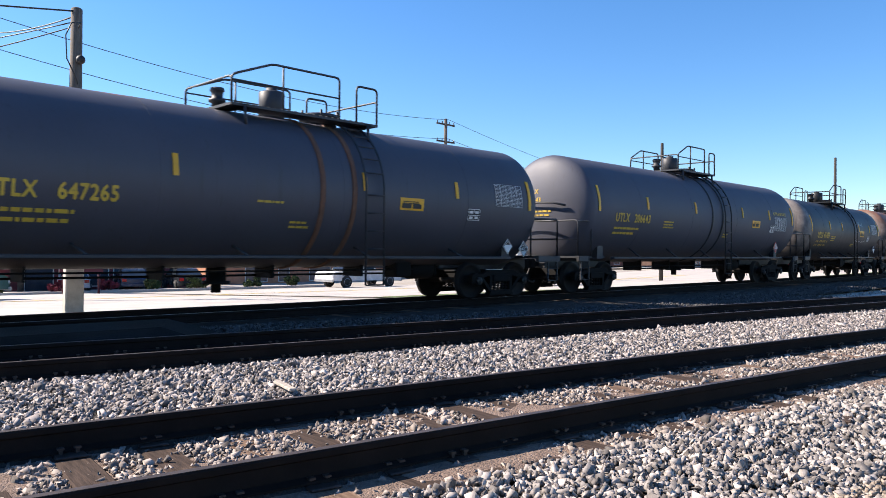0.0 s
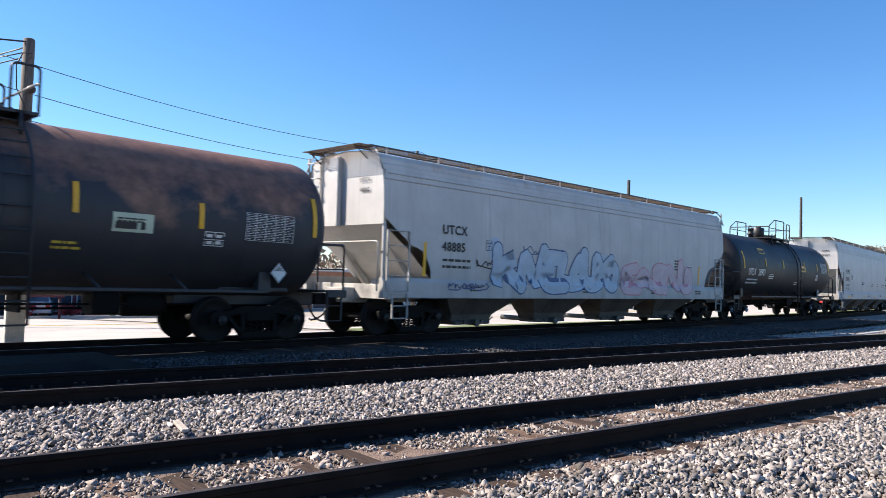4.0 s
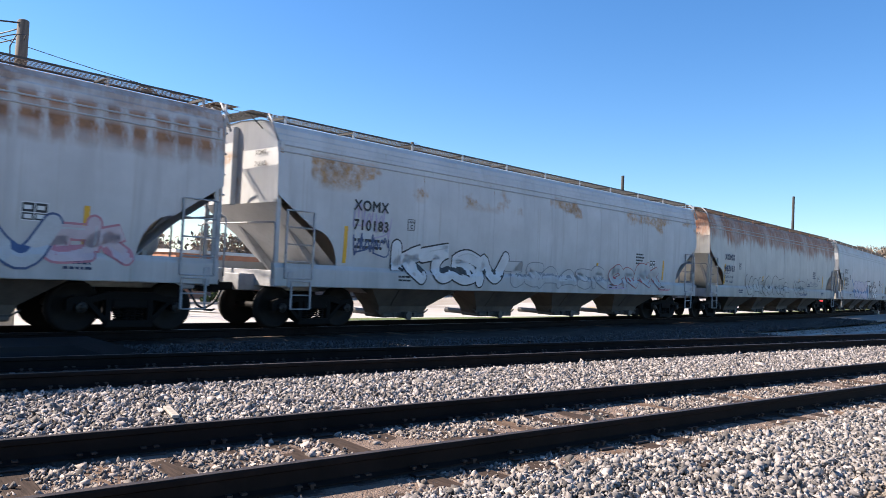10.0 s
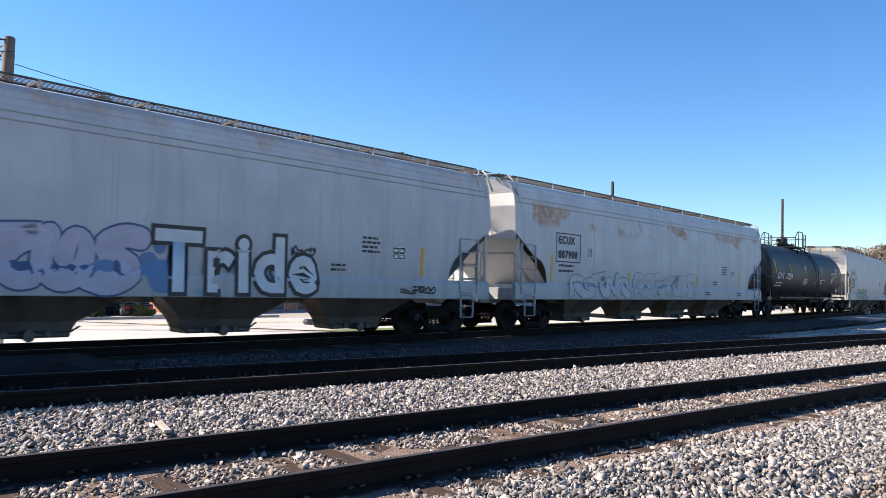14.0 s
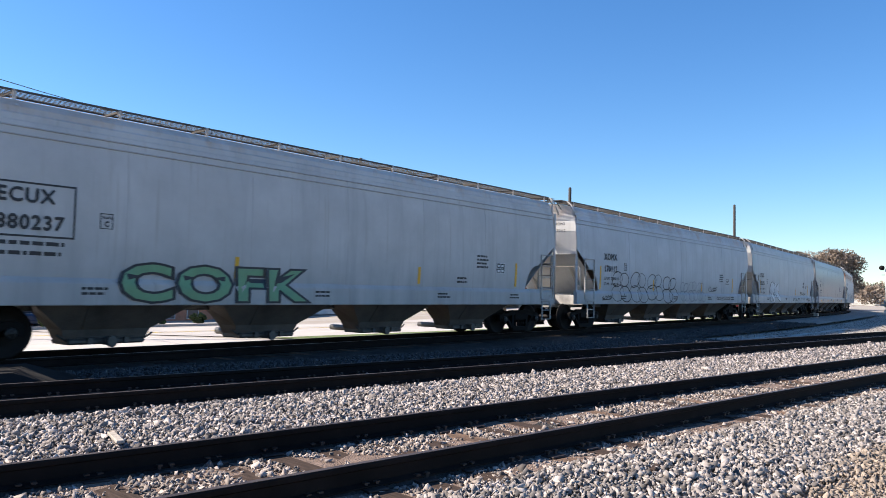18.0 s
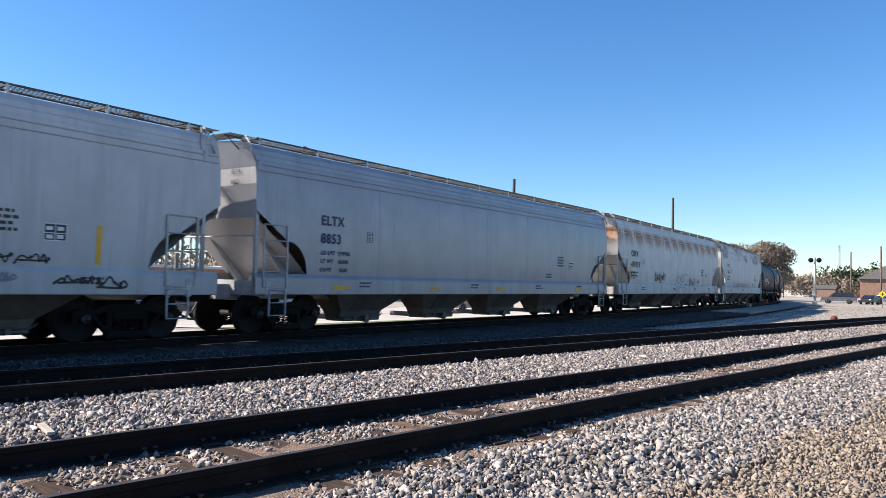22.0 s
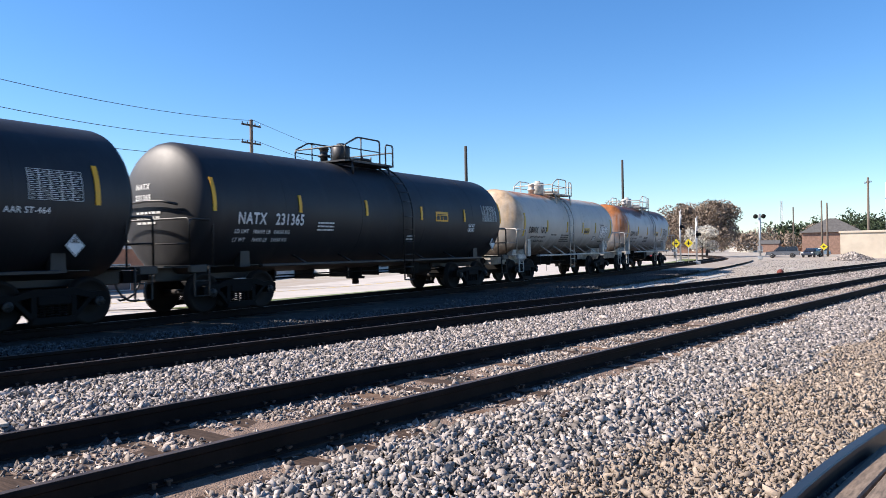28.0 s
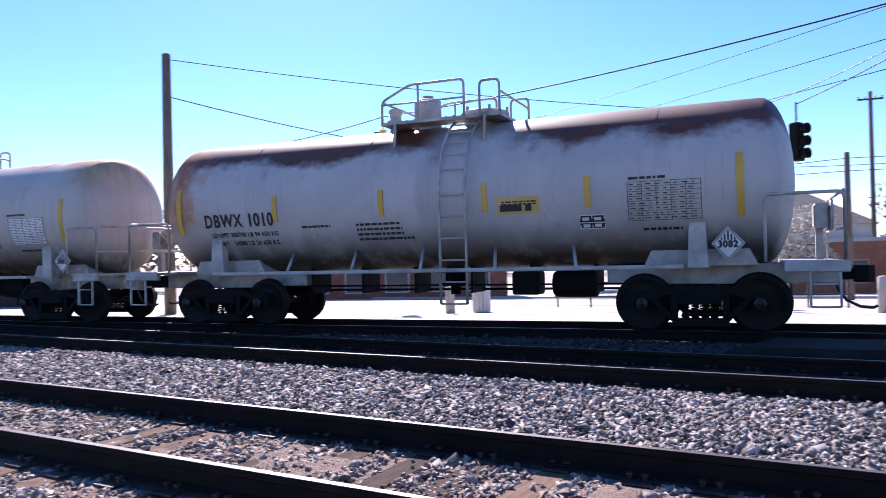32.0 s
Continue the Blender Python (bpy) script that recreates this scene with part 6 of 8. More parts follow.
def run(t):
    """Distance that the train has gone at t, smooth through the knots."""
    n = len(RUN_T) - 1
    k = max(i for i in range(n) if RUN_T[i] <= t)
    d = [(RUN_S[min(i + 1, n)] - RUN_S[max(i - 1, 0)]) / (RUN_T[min(i + 1, n)] - RUN_T[max(i - 1, 0)]) for i in (k, k + 1)]
    w = RUN_T[k + 1] - RUN_T[k]
    u = (t - RUN_T[k]) / w
    a, b = RUN_S[k], RUN_S[k + 1]
    return a + (b - a) * u * u * (3 - 2 * u) + w * (d[0] * (u ** 3 - 2 * u * u + u) + d[1] * (u ** 3 - u * u))


TRAIN = []
for i, spec in enumerate(CARS):
    spec["L"] = GAPS[i + 1] - GAPS[i]
    n0 = len(SPIN)
    made = tank_car(spec) if spec["kind"] == "tank" else hopper_car(spec)
    TRAIN.append((made, (GAPS[i] + GAPS[i + 1]) / 2, spec["L"] / 2 - 2.2, SPIN[n0:]))


def car_pose(s, reach):
    a, b = track_at(s - reach), track_at(s + reach)
    d = b - a
    return Matrix.Translation((a + b) / 2) @ Euler((0, -math.atan2(d.z, d.xy.length), math.atan2(d.y, d.x))).to_matrix().to_4x4()


def motions():
    street_motion()
    for car, mid, reach, wheels in TRAIN:
        walk(car, [(t, car_pose(run(t) + mid, reach)) for t in np.arange(0, 32.01, 0.5)])
        near = [n for n in range(0, 961) if -22 < run(n / 30) + mid < 62]
        if not near:
            near = [0, 960]
        for w, dx in wheels:
            base = Vector((dx, 0, 0.457))
            rows = []
            for n in sorted({0, 960, *near}):
                q = min(max(n, near[0]), near[-1])
                rows.append((n / 30, Matrix.Translation(base) @ Matrix.Rotation((run(q / 30) + mid) / 0.466, 4, "Y")))
            walk(w, rows)


# ---- ties, plates and stones ----
M_STONE_BR = mat("brown_ballast_stone", (0.325, 0.275, 0.24), 0.9, 0, 0.3, 14, grain=70, bmp=0.3, island=0.7)
M_STONE_MID = mat("warm_grey_ballast_stone", (0.335, 0.295, 0.272), 0.9, 0, 0.3, 14, grain=70, bmp=0.3, island=0.8)
# Darkened to carry the shade beside the train in the stones' own colour.
M_STONE_SHADE = mat("shade_dark_stone", (0.075, 0.072, 0.072), 0.88, 0, 0.3, 14, grain=70, bmp=0.3, island=0.4)


def g_tie():
    g = Geo()
    g.bevel_box(-0.115, 0.115, -1.30, 1.30, -0.185, 0.0, 0.014)
    return g


def g_plate():
    g = Geo()
    g.bevel_box(-0.095, 0.095, -0.19, 0.19, 0.0, 0.018, 0.006)
    for x in (-0.05, 0.05):
        for y in (-0.085, 0.085):
            g.box(x - 0.012, x + 0.012, y - 0.012, y + 0.012, 0.018, 0.05)
            g.box(x - 0.02, x + 0.02, y - 0.02, y + 0.02, 0.045, 0.058)
    return g


TIE, PLATE = g_tie().mesh("tie"), g_plate().mesh("tie_plate")
TIE.materials.append(M_TIE)
PLATE.materials.append(M_PLATE)


def lay_ties(track, place, count, rng, plates=True):
    for k in range(count):
        m = place(k)
        t = put("tie", TIE, None, track, "", m @ pose(rng.uniform(-0.03, 0.03), rng.uniform(-0.06, 0.06), rng.uniform(-0.012, 0.004), 0, 0, rng.uniform(-1.6, 1.6)))
        if plates:
            for y in (-0.7525, 0.7525):
                o = put("tie_plate", PLATE, None, t)
                o.location = (0, y, 0.001)


def rest_of_ties(track, places):
    g = Geo()
    for m in places:
        g.box(-0.115, 0.115, -1.30, 1.30, -0.185, 0.0, m)
    o = put("far_ties", g, M_TIE, track)
    tagged(o, "", "", "", "stuff")


rng = random.Random(11)
lay_ties(main_track, lambda k: pose(-12.05 + k * 0.505, YA + 0.7525, -0.192), 94, rng)
lay_ties(middle_track, lambda k: pose(-13 + k * 0.505, YC + 0.7525, -0.192), 96, rng)
rest_of_ties(main_track, [pose(35.5 + k * 0.505, YA + 0.7525, -0.195) for k in range(150)])
rest_of_ties(middle_track, [pose(35.6 + k * 0.505, YC + 0.7525, -0.195) for k in range(150)] + [pose(-13.5 - k * 0.505, YC + 0.7525, -0.195) for k in range(60)])


def train_tie(s):
    p = track_at(s)
    m = float(np.interp(p.x, _X, _M))
    return Matrix.Translation(p + Vector((0, 0, -0.19))) @ Matrix.Rotation(math.atan(m), 4, "Z")


lay_ties(train_track, lambda k: train_tie(-18 + k * 0.52), 110, rng, False)
rest_of_ties(train_track, [train_tie(39.5 + k * 0.52) for k in range(180)])


def stones(name, material, n, area, size, lift, label, seed, flat=0.75, skip=None):
    """Angular stones strewn over a strip; area maps two random numbers to a place."""
    r = np.random.RandomState(seed)
    p = area(r.rand(n), r.rand(n))
    keep = np.ones(len(p), bool) if skip is None else ~skip(p)
    p = p[keep]
    n = len(p)
    c = np.array([[x, y, z] for z in (-1, 1) for x, y in ((-1, -1), (1, -1), (1, 1), (-1, 1))], float)
    v = c[None] * (1 + r.uniform(-0.62, 0.22, (n, 8, 3)))
    k = r.randint(0, 4, n)
    i = np.arange(n)
    v[i, 4 + k] = v[i, 4 + (k + 1) % 4] * 0.98
    k = r.randint(0, 4, n)
    v[i, k] = v[i, (k + 1) % 4] * 0.98
    s = size * np.exp(r.normal(0, 0.33, (n, 1, 1))) * 0.50
    v *= s * np.stack([r.uniform(0.8, 1.3, n), r.uniform(0.65, 1.0, n), np.full(n, flat) * r.uniform(0.6, 1.1, n)], 1)[:, None]
    q = r.normal(size=(n, 4)) * np.array([1.0, 0.7, 0.7, 1.0])
    q /= np.linalg.norm(q, axis=1)[:, None]
    w, x, y, z = q.T
    rot = np.stack([np.stack([1 - 2 * (y * y + z * z), 2 * (x * y - z * w), 2 * (x * z + y * w)], 1),
                    np.stack([2 * (x * y + z * w), 1 - 2 * (x * x + z * z), 2 * (y * z - x * w)], 1),
                    np.stack([2 * (x * z - y * w), 2 * (y * z + x * w), 1 - 2 * (x * x + y * y)], 1)], 1)
    v = np.einsum("nij,nkj->nki", rot, v)
    p[:, 2] += lift + r.uniform(-0.5, 0.8, n) * size * 0.5
    v += p[:, None]
    f = np.array([[0, 3, 2, 1], [4, 5, 6, 7], [0, 1, 5, 4], [1, 2, 6, 5], [2, 3, 7, 6], [3, 0, 4, 7]])
    loops = (f[None] + 8 * np.arange(n)[:, None, None]).reshape(-1)
    me = bpy.data.meshes.new(name)
    me.vertices.add(8 * n)
    me.vertices.foreach_set("co", v.reshape(-1))
    me.loops.add(len(loops))
    me.loops.foreach_set("vertex_index", loops.astype(np.int32))
    me.polygons.add(6 * n)
    me.polygons.foreach_set("loop_start", np.arange(0, len(loops), 4, dtype=np.int32))
    me.update(calc_edges=True)
    me.materials.append(material)
    return tagged(new(name, me), label, "ballast stones", "", "stuff")


def strip_area(x0, x1, y0, y1, z):
    zf = z if callable(z) else (lambda x, y: np.full(len(x), z))
    return lambda a, b: np.stack([x0 + (x1 - x0) * a, y0 + (y1 - y0) * b, zf(x0 + (x1 - x0) * a, y0 + (y1 - y0) * b)], 1)


def spread(x0, x1, y0, y1, z):
    """As strip_area, but thinning out along x as a far strip needs fewer stones."""
    return lambda a, b: np.stack([x0 + (x1 - x0) * a ** 1.6, y0 + (y1 - y0) * b, np.full(len(a), z)], 1)


def on_tie(x0):
    """Leaves some ties bare, and leaves sandy patches free of stones; the rest is heaped over."""
    def f(p):
        r = np.random.RandomState(5)
        k = (p[:, 0] - x0) / 0.505
        near = np.abs(k - np.round(k)) * 0.505
        bare = (np.random.RandomState(8).rand(4000) < 0.5)[np.round(k).astype(int) % 4000]
        x, y = p[:, 0], p[:, 1]
        sand = np.sin(1.9 * x + 2.3 * y) + np.sin(0.83 * x - 3.1 * y + 1.0) + 0.8 * np.sin(4.1 * x + 1.7 * y + 2.0) > 0.75 + 3.0 * (x < 1.0)
        return ((near < 0.128) & bare & (r.rand(len(p)) < 0.93)) | (sand & (r.rand(len(p)) < 0.9))
    return f


near_z = lambda x, y: -0.185 - np.clip(3.6 - y, 0, 2) * 0.075
stones("ballast_stones", M_STONE, 46000, strip_area(-9, 17, 2.5, 4.05, near_z), 0.042, 0.0, "grey angular crushed-stone ballast beside the near track", 1)
stones("ballast_stones", M_STONE_MID, 72000, strip_area(-15, 17, 6.5, 9.18, -0.195), 0.042, 0.0, "grey angular crushed-stone ballast between the tracks", 2)
stones("ballast_stones", M_STONE_BR, 40000, strip_area(-11, 18, 4.68, 5.94, -0.207), 0.036, 0.0, "brown-grey stones between the rails of the near track", 3, skip=on_tie(-12.05))
stones("ballast_stones", M_STONE_BR, 6000, strip_area(-9, 18, 9.48, 10.75, -0.225), 0.05, 0.0, "brown-grey stones between the rails of the middle track", 4, skip=on_tie(-13))
stones("ballast_stones", M_STONE_BR, 16000, strip_area(-9, 17, 3.9, 4.45, -0.212), 0.034, 0.0, "brown stones and grit round the tie ends of the near track", 13, skip=on_tie(-12.05))
stones("ballast_stones", M_STONE_BR, 13000, strip_area(-14, 17, 6.18, 6.62, -0.21), 0.034, 0.0, "brown stones and grit along the far rail of the near track", 14, skip=on_tie(-12.05))
stones("ballast_stones", M_STONE_SHADE, 26000, strip_area(-9, 26, 10.98, 14.0, -0.225), 0.045, 0.0, "stones between the middle track and the train, its shade painted in", 5)
stones("ballast_stones", M_STONE_SHADE, 12000, lambda a, b: np.array([tuple(track_xy(18 + 30 * q, -2.5 + 2.4 * w, rail_z(18 + 30 * q) - 0.25)) for q, w in zip(a, b)]), 0.055, 0.0, "stones along the curving track's shaded side, the shade painted in", 15)
stones("far_ballast_stones", M_STONE, 34000, spread(17, 75, 2.3, 4.45, -0.205), 0.05, 0.0, "grey ballast farther along the near track", 6)
stones("far_ballast_stones", M_STONE_MID, 38000, spread(17, 75, 6.2, 9.2, -0.2), 0.05, 0.0, "grey ballast farther along between the tracks", 7)
stones("far_ballast_stones", M_STONE_BR, 14000, spread(18, 75, 4.68, 5.94, -0.205), 0.045, 0.0, "brown-grey stones farther along between rails", 8)
stones("tan_gravel", M_STONE_TAN, 48000, strip_area(-4.0, 15, 0.2, 2.7, lambda x, y: -0.275 + 0.02 * np.sin(x * 1.7) + np.clip(y - 2.2, 0, 1) * 0.05), 0.036, 0.0, "small tan stones and dust on the shoulder", 9, flat=0.55)
stones("tan_gravel", M_STONE_TAN, 16000, spread(15, 60, -3, 2.6, -0.29), 0.05, 0.0, "small tan stones farther along the shoulder", 10, flat=0.5)

# a broken stick in the ballast and a scrap rail beside the shoulder
g = Geo()
g.bevel_box(-0.34, 0.34, -0.035, 0.035, 0, 0.03, 0.006, pose(2.69, 7.24, -0.14, 0, 3, 77))
tagged(put("stick", g, mat("bleached_wood", (0.42, 0.37, 0.31), 0.85, 0, 0.3, 8)), "bleached broken stick lying on the ballast", "stick")
g = Geo()
g.bevel_box(-0.12, 0.12, -0.035, 0.03, 0, 0.05, 0.01, pose(5.87, 3.5, -0.21, 0, 0, 20))
tagged(put("tie_fragment", g, M_TIE), "dark scrap of wood half sunk in the ballast", "wood scrap")
scrap = empty("scrap_rail", "short steel rail end beside split weathered planks on the shoulder", "rail")
pts = [Vector((4.2 + 0.4 * k, 1.285 - 0.0035 * k * k, -0.12)) for k in range(0, 7)]
nr = [Vector((0.03, 1, 0)).normalized()] * len(pts)
g = Geo()
g.loft([[p + n * a + Vector((0, 0, b + 0.02)) for a, b in rail_profile(0.0)] for p, n in zip(pts, nr)], True, True)
put("rail_piece", g, mat("blue_black_steel", (0.035, 0.04, 0.05), 0.4, 0.6, 0.3, 4), scrap)
for k in range(3):
    g = Geo()
    g.bevel_box(-0.9, 0.9, -0.075, 0.075, 0, 0.08, 0.01, pose(5.4 + 0.1 * k, 1.10 - k * 0.17, -0.28, 0, 0, -2 + k * 0.6))
    put("plank", g, mat("split_plank", (0.20, 0.15, 0.11), 0.85, 0, 0.45, 6, stretch=(1, 8, 8)), scrap)

# asphalt pad of a foot crossing beside the train's track
g = Geo()
top = [(-0.6, 11.3), (2.9, 11.7), (3.4, 13.0), (-0.3, 12.55)]
bot = [(-1.4, 11.05), (3.8, 11.5), (4.5, 13.1), (-1.0, 12.5)]
g.loft([[(x, y, -0.28) for x, y in bot], [(x, y, 0.05) for x, y in top]], True, True)
tagged(put("crossing_pad", g, M_ASPHALT), "dark asphalt ramp of a crossing beside the rails", "asphalt pad", "", "structure")


# ---- street and verges beyond the train ----
def ribbon(name, o0, o1, x0, x1, dz, material, label, category, step=3.0, thick=0.0):
    """A strip beside the train's track that lies dz above the land."""
    xs = list(np.arange(x0, x1 + 0.01, step))
    n = max(1, int(abs(o1 - o0) / 6))
    offs = [o0 + (o1 - o0) * k / n for k in range(n + 1)]

    def at(x, o, d):
        p = track_xy(x, o)
        return (p.x, p.y, land(p.x, p.y) + d)
    g = Geo()
    if thick:
        g.loft([[at(x, o0, dz), at(x, o1, dz), at(x, o1, dz - thick), at(x, o0, dz - thick)] for x in xs], True, True)
    else:
        g.loft([[at(x, o, dz) for o in offs] for x in xs], False, False)
    return tagged(put(name, g, material), label, category, "", "structure")


ribbon("street", 4.4, 31.0, -140, 14, 0.03, M_CONCRETE, "sunlit pale concrete street and lot beyond the train", "road")
ribbon("street_far", 7.0, 27.0, 14, 120, 0.03, M_CONCRETE, "sunlit pale street running on beside the tracks", "road")
ribbon("verge", 4.4, 7.0, 14, 120, 0.035, M_GRASS, "green grass verge between track and street", "grass", 2.0)
ribbon("kerb", 31.0, 31.3, -30, 30, 0.16, M_CONCRETE, "low concrete kerb", "kerb", 3.0, 0.2)
ribbon("pavement", 31.3, 38.0, -30, 30, 0.14, M_CONCRETE, "pale pavement in front of the shops", "pavement", 3.0)
ribbon("line_yellow", 17.0, 17.2, -60, 60, 0.036, M_YLINE, "yellow centre line", "road marking")
ribbon("line_yellow_second", 17.5, 17.7, -60, 60, 0.036, M_YLINE, "yellow centre line", "road marking")
g = Geo()
for k in range(9):
    a = track_xy(-12 + k * 0.9, 4.2 + k * 0.8)
    a.z = land(a.x, a.y) + 0.06
    g.loft([[a, a + Vector((0.25, 0, 0))], [a + Vector((0.9, 0.75, 0)), a + Vector((1.15, 0.75, 0))]], False, False)
tagged(put("crosswalk_lines", g, M_LINE), "worn white crosswalk lines on the street", "road marking", "", "structure")
g = Geo()
g.loft([[(x, y, land(x, y) + 0.05) for x in (-24, -18, -12)] for y in (40, 44, 50, 56, 62, 80, 140)], False, False)
tagged(put("side_street", g, M_CONCRETE), "side street leading away from the crossing", "road", "", "structure")


# ---- poles and wires ----
M_POLE = mat("weathered_pole", (0.16, 0.13, 0.105), 0.9, 0, 0.4, 3, stretch=(6, 6, 0.5))
M_DARKPOLE = mat("dark_pole", (0.055, 0.048, 0.042), 0.9, 0, 0.3, 3, stretch=(6, 6, 0.5))
M_WIRE = plain("wire", (0.02, 0.02, 0.022), 0.6)
M_METAL = mat("galvanised_steel", (0.42, 0.43, 0.44), 0.45, 0.6, 0.2, 5)
M_INSUL = plain("insulator", (0.10, 0.07, 0.05), 0.3)
M_SIGY = plain("signal_yellow", (0.66, 0.40, 0.03), 0.5)


def utility_pole(x, y, top, r, label, arms=(), material=None, lean=0.0):
    base = land(x, y)
    p = empty("utility_pole", label, "utility pole", "poles", pose(x, y, base - 0.05, 0, lean, 0))
    h = top - base
    g = Geo()
    g.lathe([(0, r), (h * 0.5, r * 0.86), (h, r * 0.72), (h + 0.03, r * 0.5), (h + 0.04, 0.01)], 12, (0, 0, 0), "z")
    part("shaft", g, material or M_POLE, p)
    for z, w, yaw in arms:
        g = Geo()
        m = pose(0, 0, z - base, 0, 0, yaw)
        g.bevel_box(-w / 2, w / 2, -0.05, 0.05, -0.06, 0.06, 0.01, m)
        part("crossarm", g, M_DARKPOLE, p)
        for k in (-0.46, -0.2, 0.2, 0.46):
            o = part("insulator", cached("insulator", lambda: Geo().lathe([(0, 0.02), (0.05, 0.05), (0.08, 0.03), (0.12, 0.05), (0.16, 0.02)], 8, (0, 0, 0), "z"), M_INSUL), None, p)
            o.location = m @ Vector((k * w, 0, 0.06))
    return p


def cable(pts, r=0.012, sag=0.5, name="overhead_wire", label="dark overhead wire sagging between poles"):
    g = Geo()
    out = []
    for a, b in zip(pts, pts[1:]):
        a, b = Vector(a), Vector(b)
        for k in range(17):
            t = k / 16
            if k or not out:
                out.append(a.lerp(b, t) - Vector((0, 0, 4 * sag * t * (1 - t))))
    g.tube(out, r, 5)
    return tagged(put(name, g, M_WIRE), label, "wire", "overhead wires")


a_pole = utility_pole(3.25, 19.2, 6.62, 0.17, "weathered wooden pole with a drop wire beside the street")
# Wider foot; the sunlight on it is painted as a cream colour.
g = Geo()
g.bevel_box(-0.19, 0.19, -0.20, 0.10, 0.0, 1.55, 0.03)
part("concrete_jacket", g, mat("sunlit_foot_cream", (0.50, 0.47, 0.40), 0.8, 0, 0.2, 3), a_pole, "wider box at the pole's foot, sunlight painted in as cream")
g = Geo()
g.ball((0.05, -0.22, 5.75), 0.10, 8)
g.tube([(0.0, -0.2, 6.45), (0.02, -0.30, 6.55), (-0.18, -0.4, 6.5), (-0.30, -0.42, 6.2), (-0.26, -0.36, 5.7), (-0.08, -0.24, 5.4), (0.0, -0.2, 5.2)], 0.014, 5)
part("drop_wire_fitting", g, M_WIRE, a_pole)
k_pole = utility_pole(1.7, 34.4, 14.5, 0.17, "tall wooden pole with crossarms and a street light arm", [(10.2, 1.5, 95), (9.0, 1.3, 95), (7.9, 1.0, 95)])
g = Geo()
g.tube([(0.1, 0, 7.5), (0.8, -0.2, 7.9), (1.6, -0.4, 8.2)], 0.035, 6)
g.bevel_box(1.5, 2.1, -0.52, -0.30, 8.13, 8.27, 0.04)
part("street_light_arm", g, M_METAL, k_pole)
b_pole = utility_pole(34.1, 45.6, 11.3, 0.17, "wooden pole with two short crossarms", [(10.9, 1.9, 8), (9.6, 1.9, 8), (8.4, 1.6, 8)])
utility_pole(42.0, 32.0, 8.75, 0.14, "slim dark wooden pole", (), M_DARKPOLE)
utility_pole(74.0, 35.6, 10.86, 0.16, "slim dark wooden pole beyond the verge", (), M_DARKPOLE)
utility_pole(118.7, 20.4, 10.9, 0.19, "leaning wooden pole beside the tan building", [(10.2, 1.6, 40)], None, 2.0)
utility_pole(121.5, 18.6, 10.2, 0.13, "slim steel signal mast", (), M_METAL)
utility_pole(136.8, 30.3, 9.0, 0.17, "wooden pole in front of the brown house", ())
utility_pole(136.9, 29.5, 8.6, 0.17, "wooden pole in front of the brown house", ())
utility_pole(145.5, 36.9, 8.6, 0.15, "wooden pole beyond the parked car", ())
utility_pole(61.0, 55.0, 9.3, 0.16, "wooden pole in front of the shops", [(8.8, 1.5, 20)])
utility_pole(76.0, 62.0, 10.0, 0.16, "wooden pole in front of the shops", [(9.4, 1.5, 20)])
l_pole = utility_pole(-18.9, 17.9, 8.1, 0.19, "thick wooden pole that carries a span wire", ())
utility_pole(-0.3, 41.2, 5.8, 0.17, "short wooden pole across the street", ())
utility_pole(0.6, 61.0, 12.1, 0.18, "tall wooden pole in the distance", [(11.6, 1.6, 10)])
utility_pole(-9.5, 46.0, 6.6, 0.12, "slim dark lamp post across the street", (), M_DARKPOLE)
K0, B0 = Vector((1.7, 34.4, 0)), Vector((34.1, 45.6, 0))
for z0, z1, d in ((10.3, 11.1, -0.6), (9.1, 9.7, -0.5), (8.0, 8.5, -0.4)):
    cable([(-62, 67, z0), (K0.x + d * 0.2, K0.y + d, z0), (B0.x + d * 0.3, B0.y + d, z1), (96, 72, z1 - 0.3)], 0.016, 0.9)
cable([(K0.x, K0.y, 14.3), (4.0, 62, 14.0)], 0.014, 0.6)
cable([(K0.x + 0.25, K0.y, 12.5), (6.0, 60, 12.8)], 0.014, 0.6)
cable([(3.25, 19.1, 6.5), (-15.4, 25.1, 6.72), (-30, 30, 7.2)], 0.020, 0.25, "span_wire", "span wire that carries the traffic signals")
cable([(3.2, 19.2, 6.4), (K0.x, K0.y, 9.6)], 0.018, 0.4)
cable([(-18.9, 17.9, 6.7), (-9, 38, 5.6), (12, 50, 6.6)], 0.016, 0.7)
cable([(-70, 48, 5.2), (-0.3, 41.2, 5.5), (40, 40, 6.2)], 0.016, 0.5)
cable([(-70, 45, 6.2), (-0.3, 41.2, 4.9), (40, 38, 5.4)], 0.016, 0.4)


def traffic_signal(m, label, housing=None):
    s = empty("traffic_signal", label, "traffic signal", "traffic signals", m)
    g = Geo()
    g.bevel_box(-0.17, 0.17, -0.13, 0.13, -1.02, 0.0, 0.03)
    g.rod((0, 0, 0), (0, 0, 0.55), 0.025, 6)
    part("housing", g, housing or M_SIGY, s, "" if housing else "yellow signal housing")
    for k in range(3):
        g = Geo()
        g.lathe([(-0.13, 0.12), (-0.34, 0.14), (-0.34, 0.125), (-0.14, 0.10), (-0.14, 0.01)], 14, (0, 0, -0.18 - k * 0.33), "y")
        part("visor", g, M_BLACK, s)
    return s


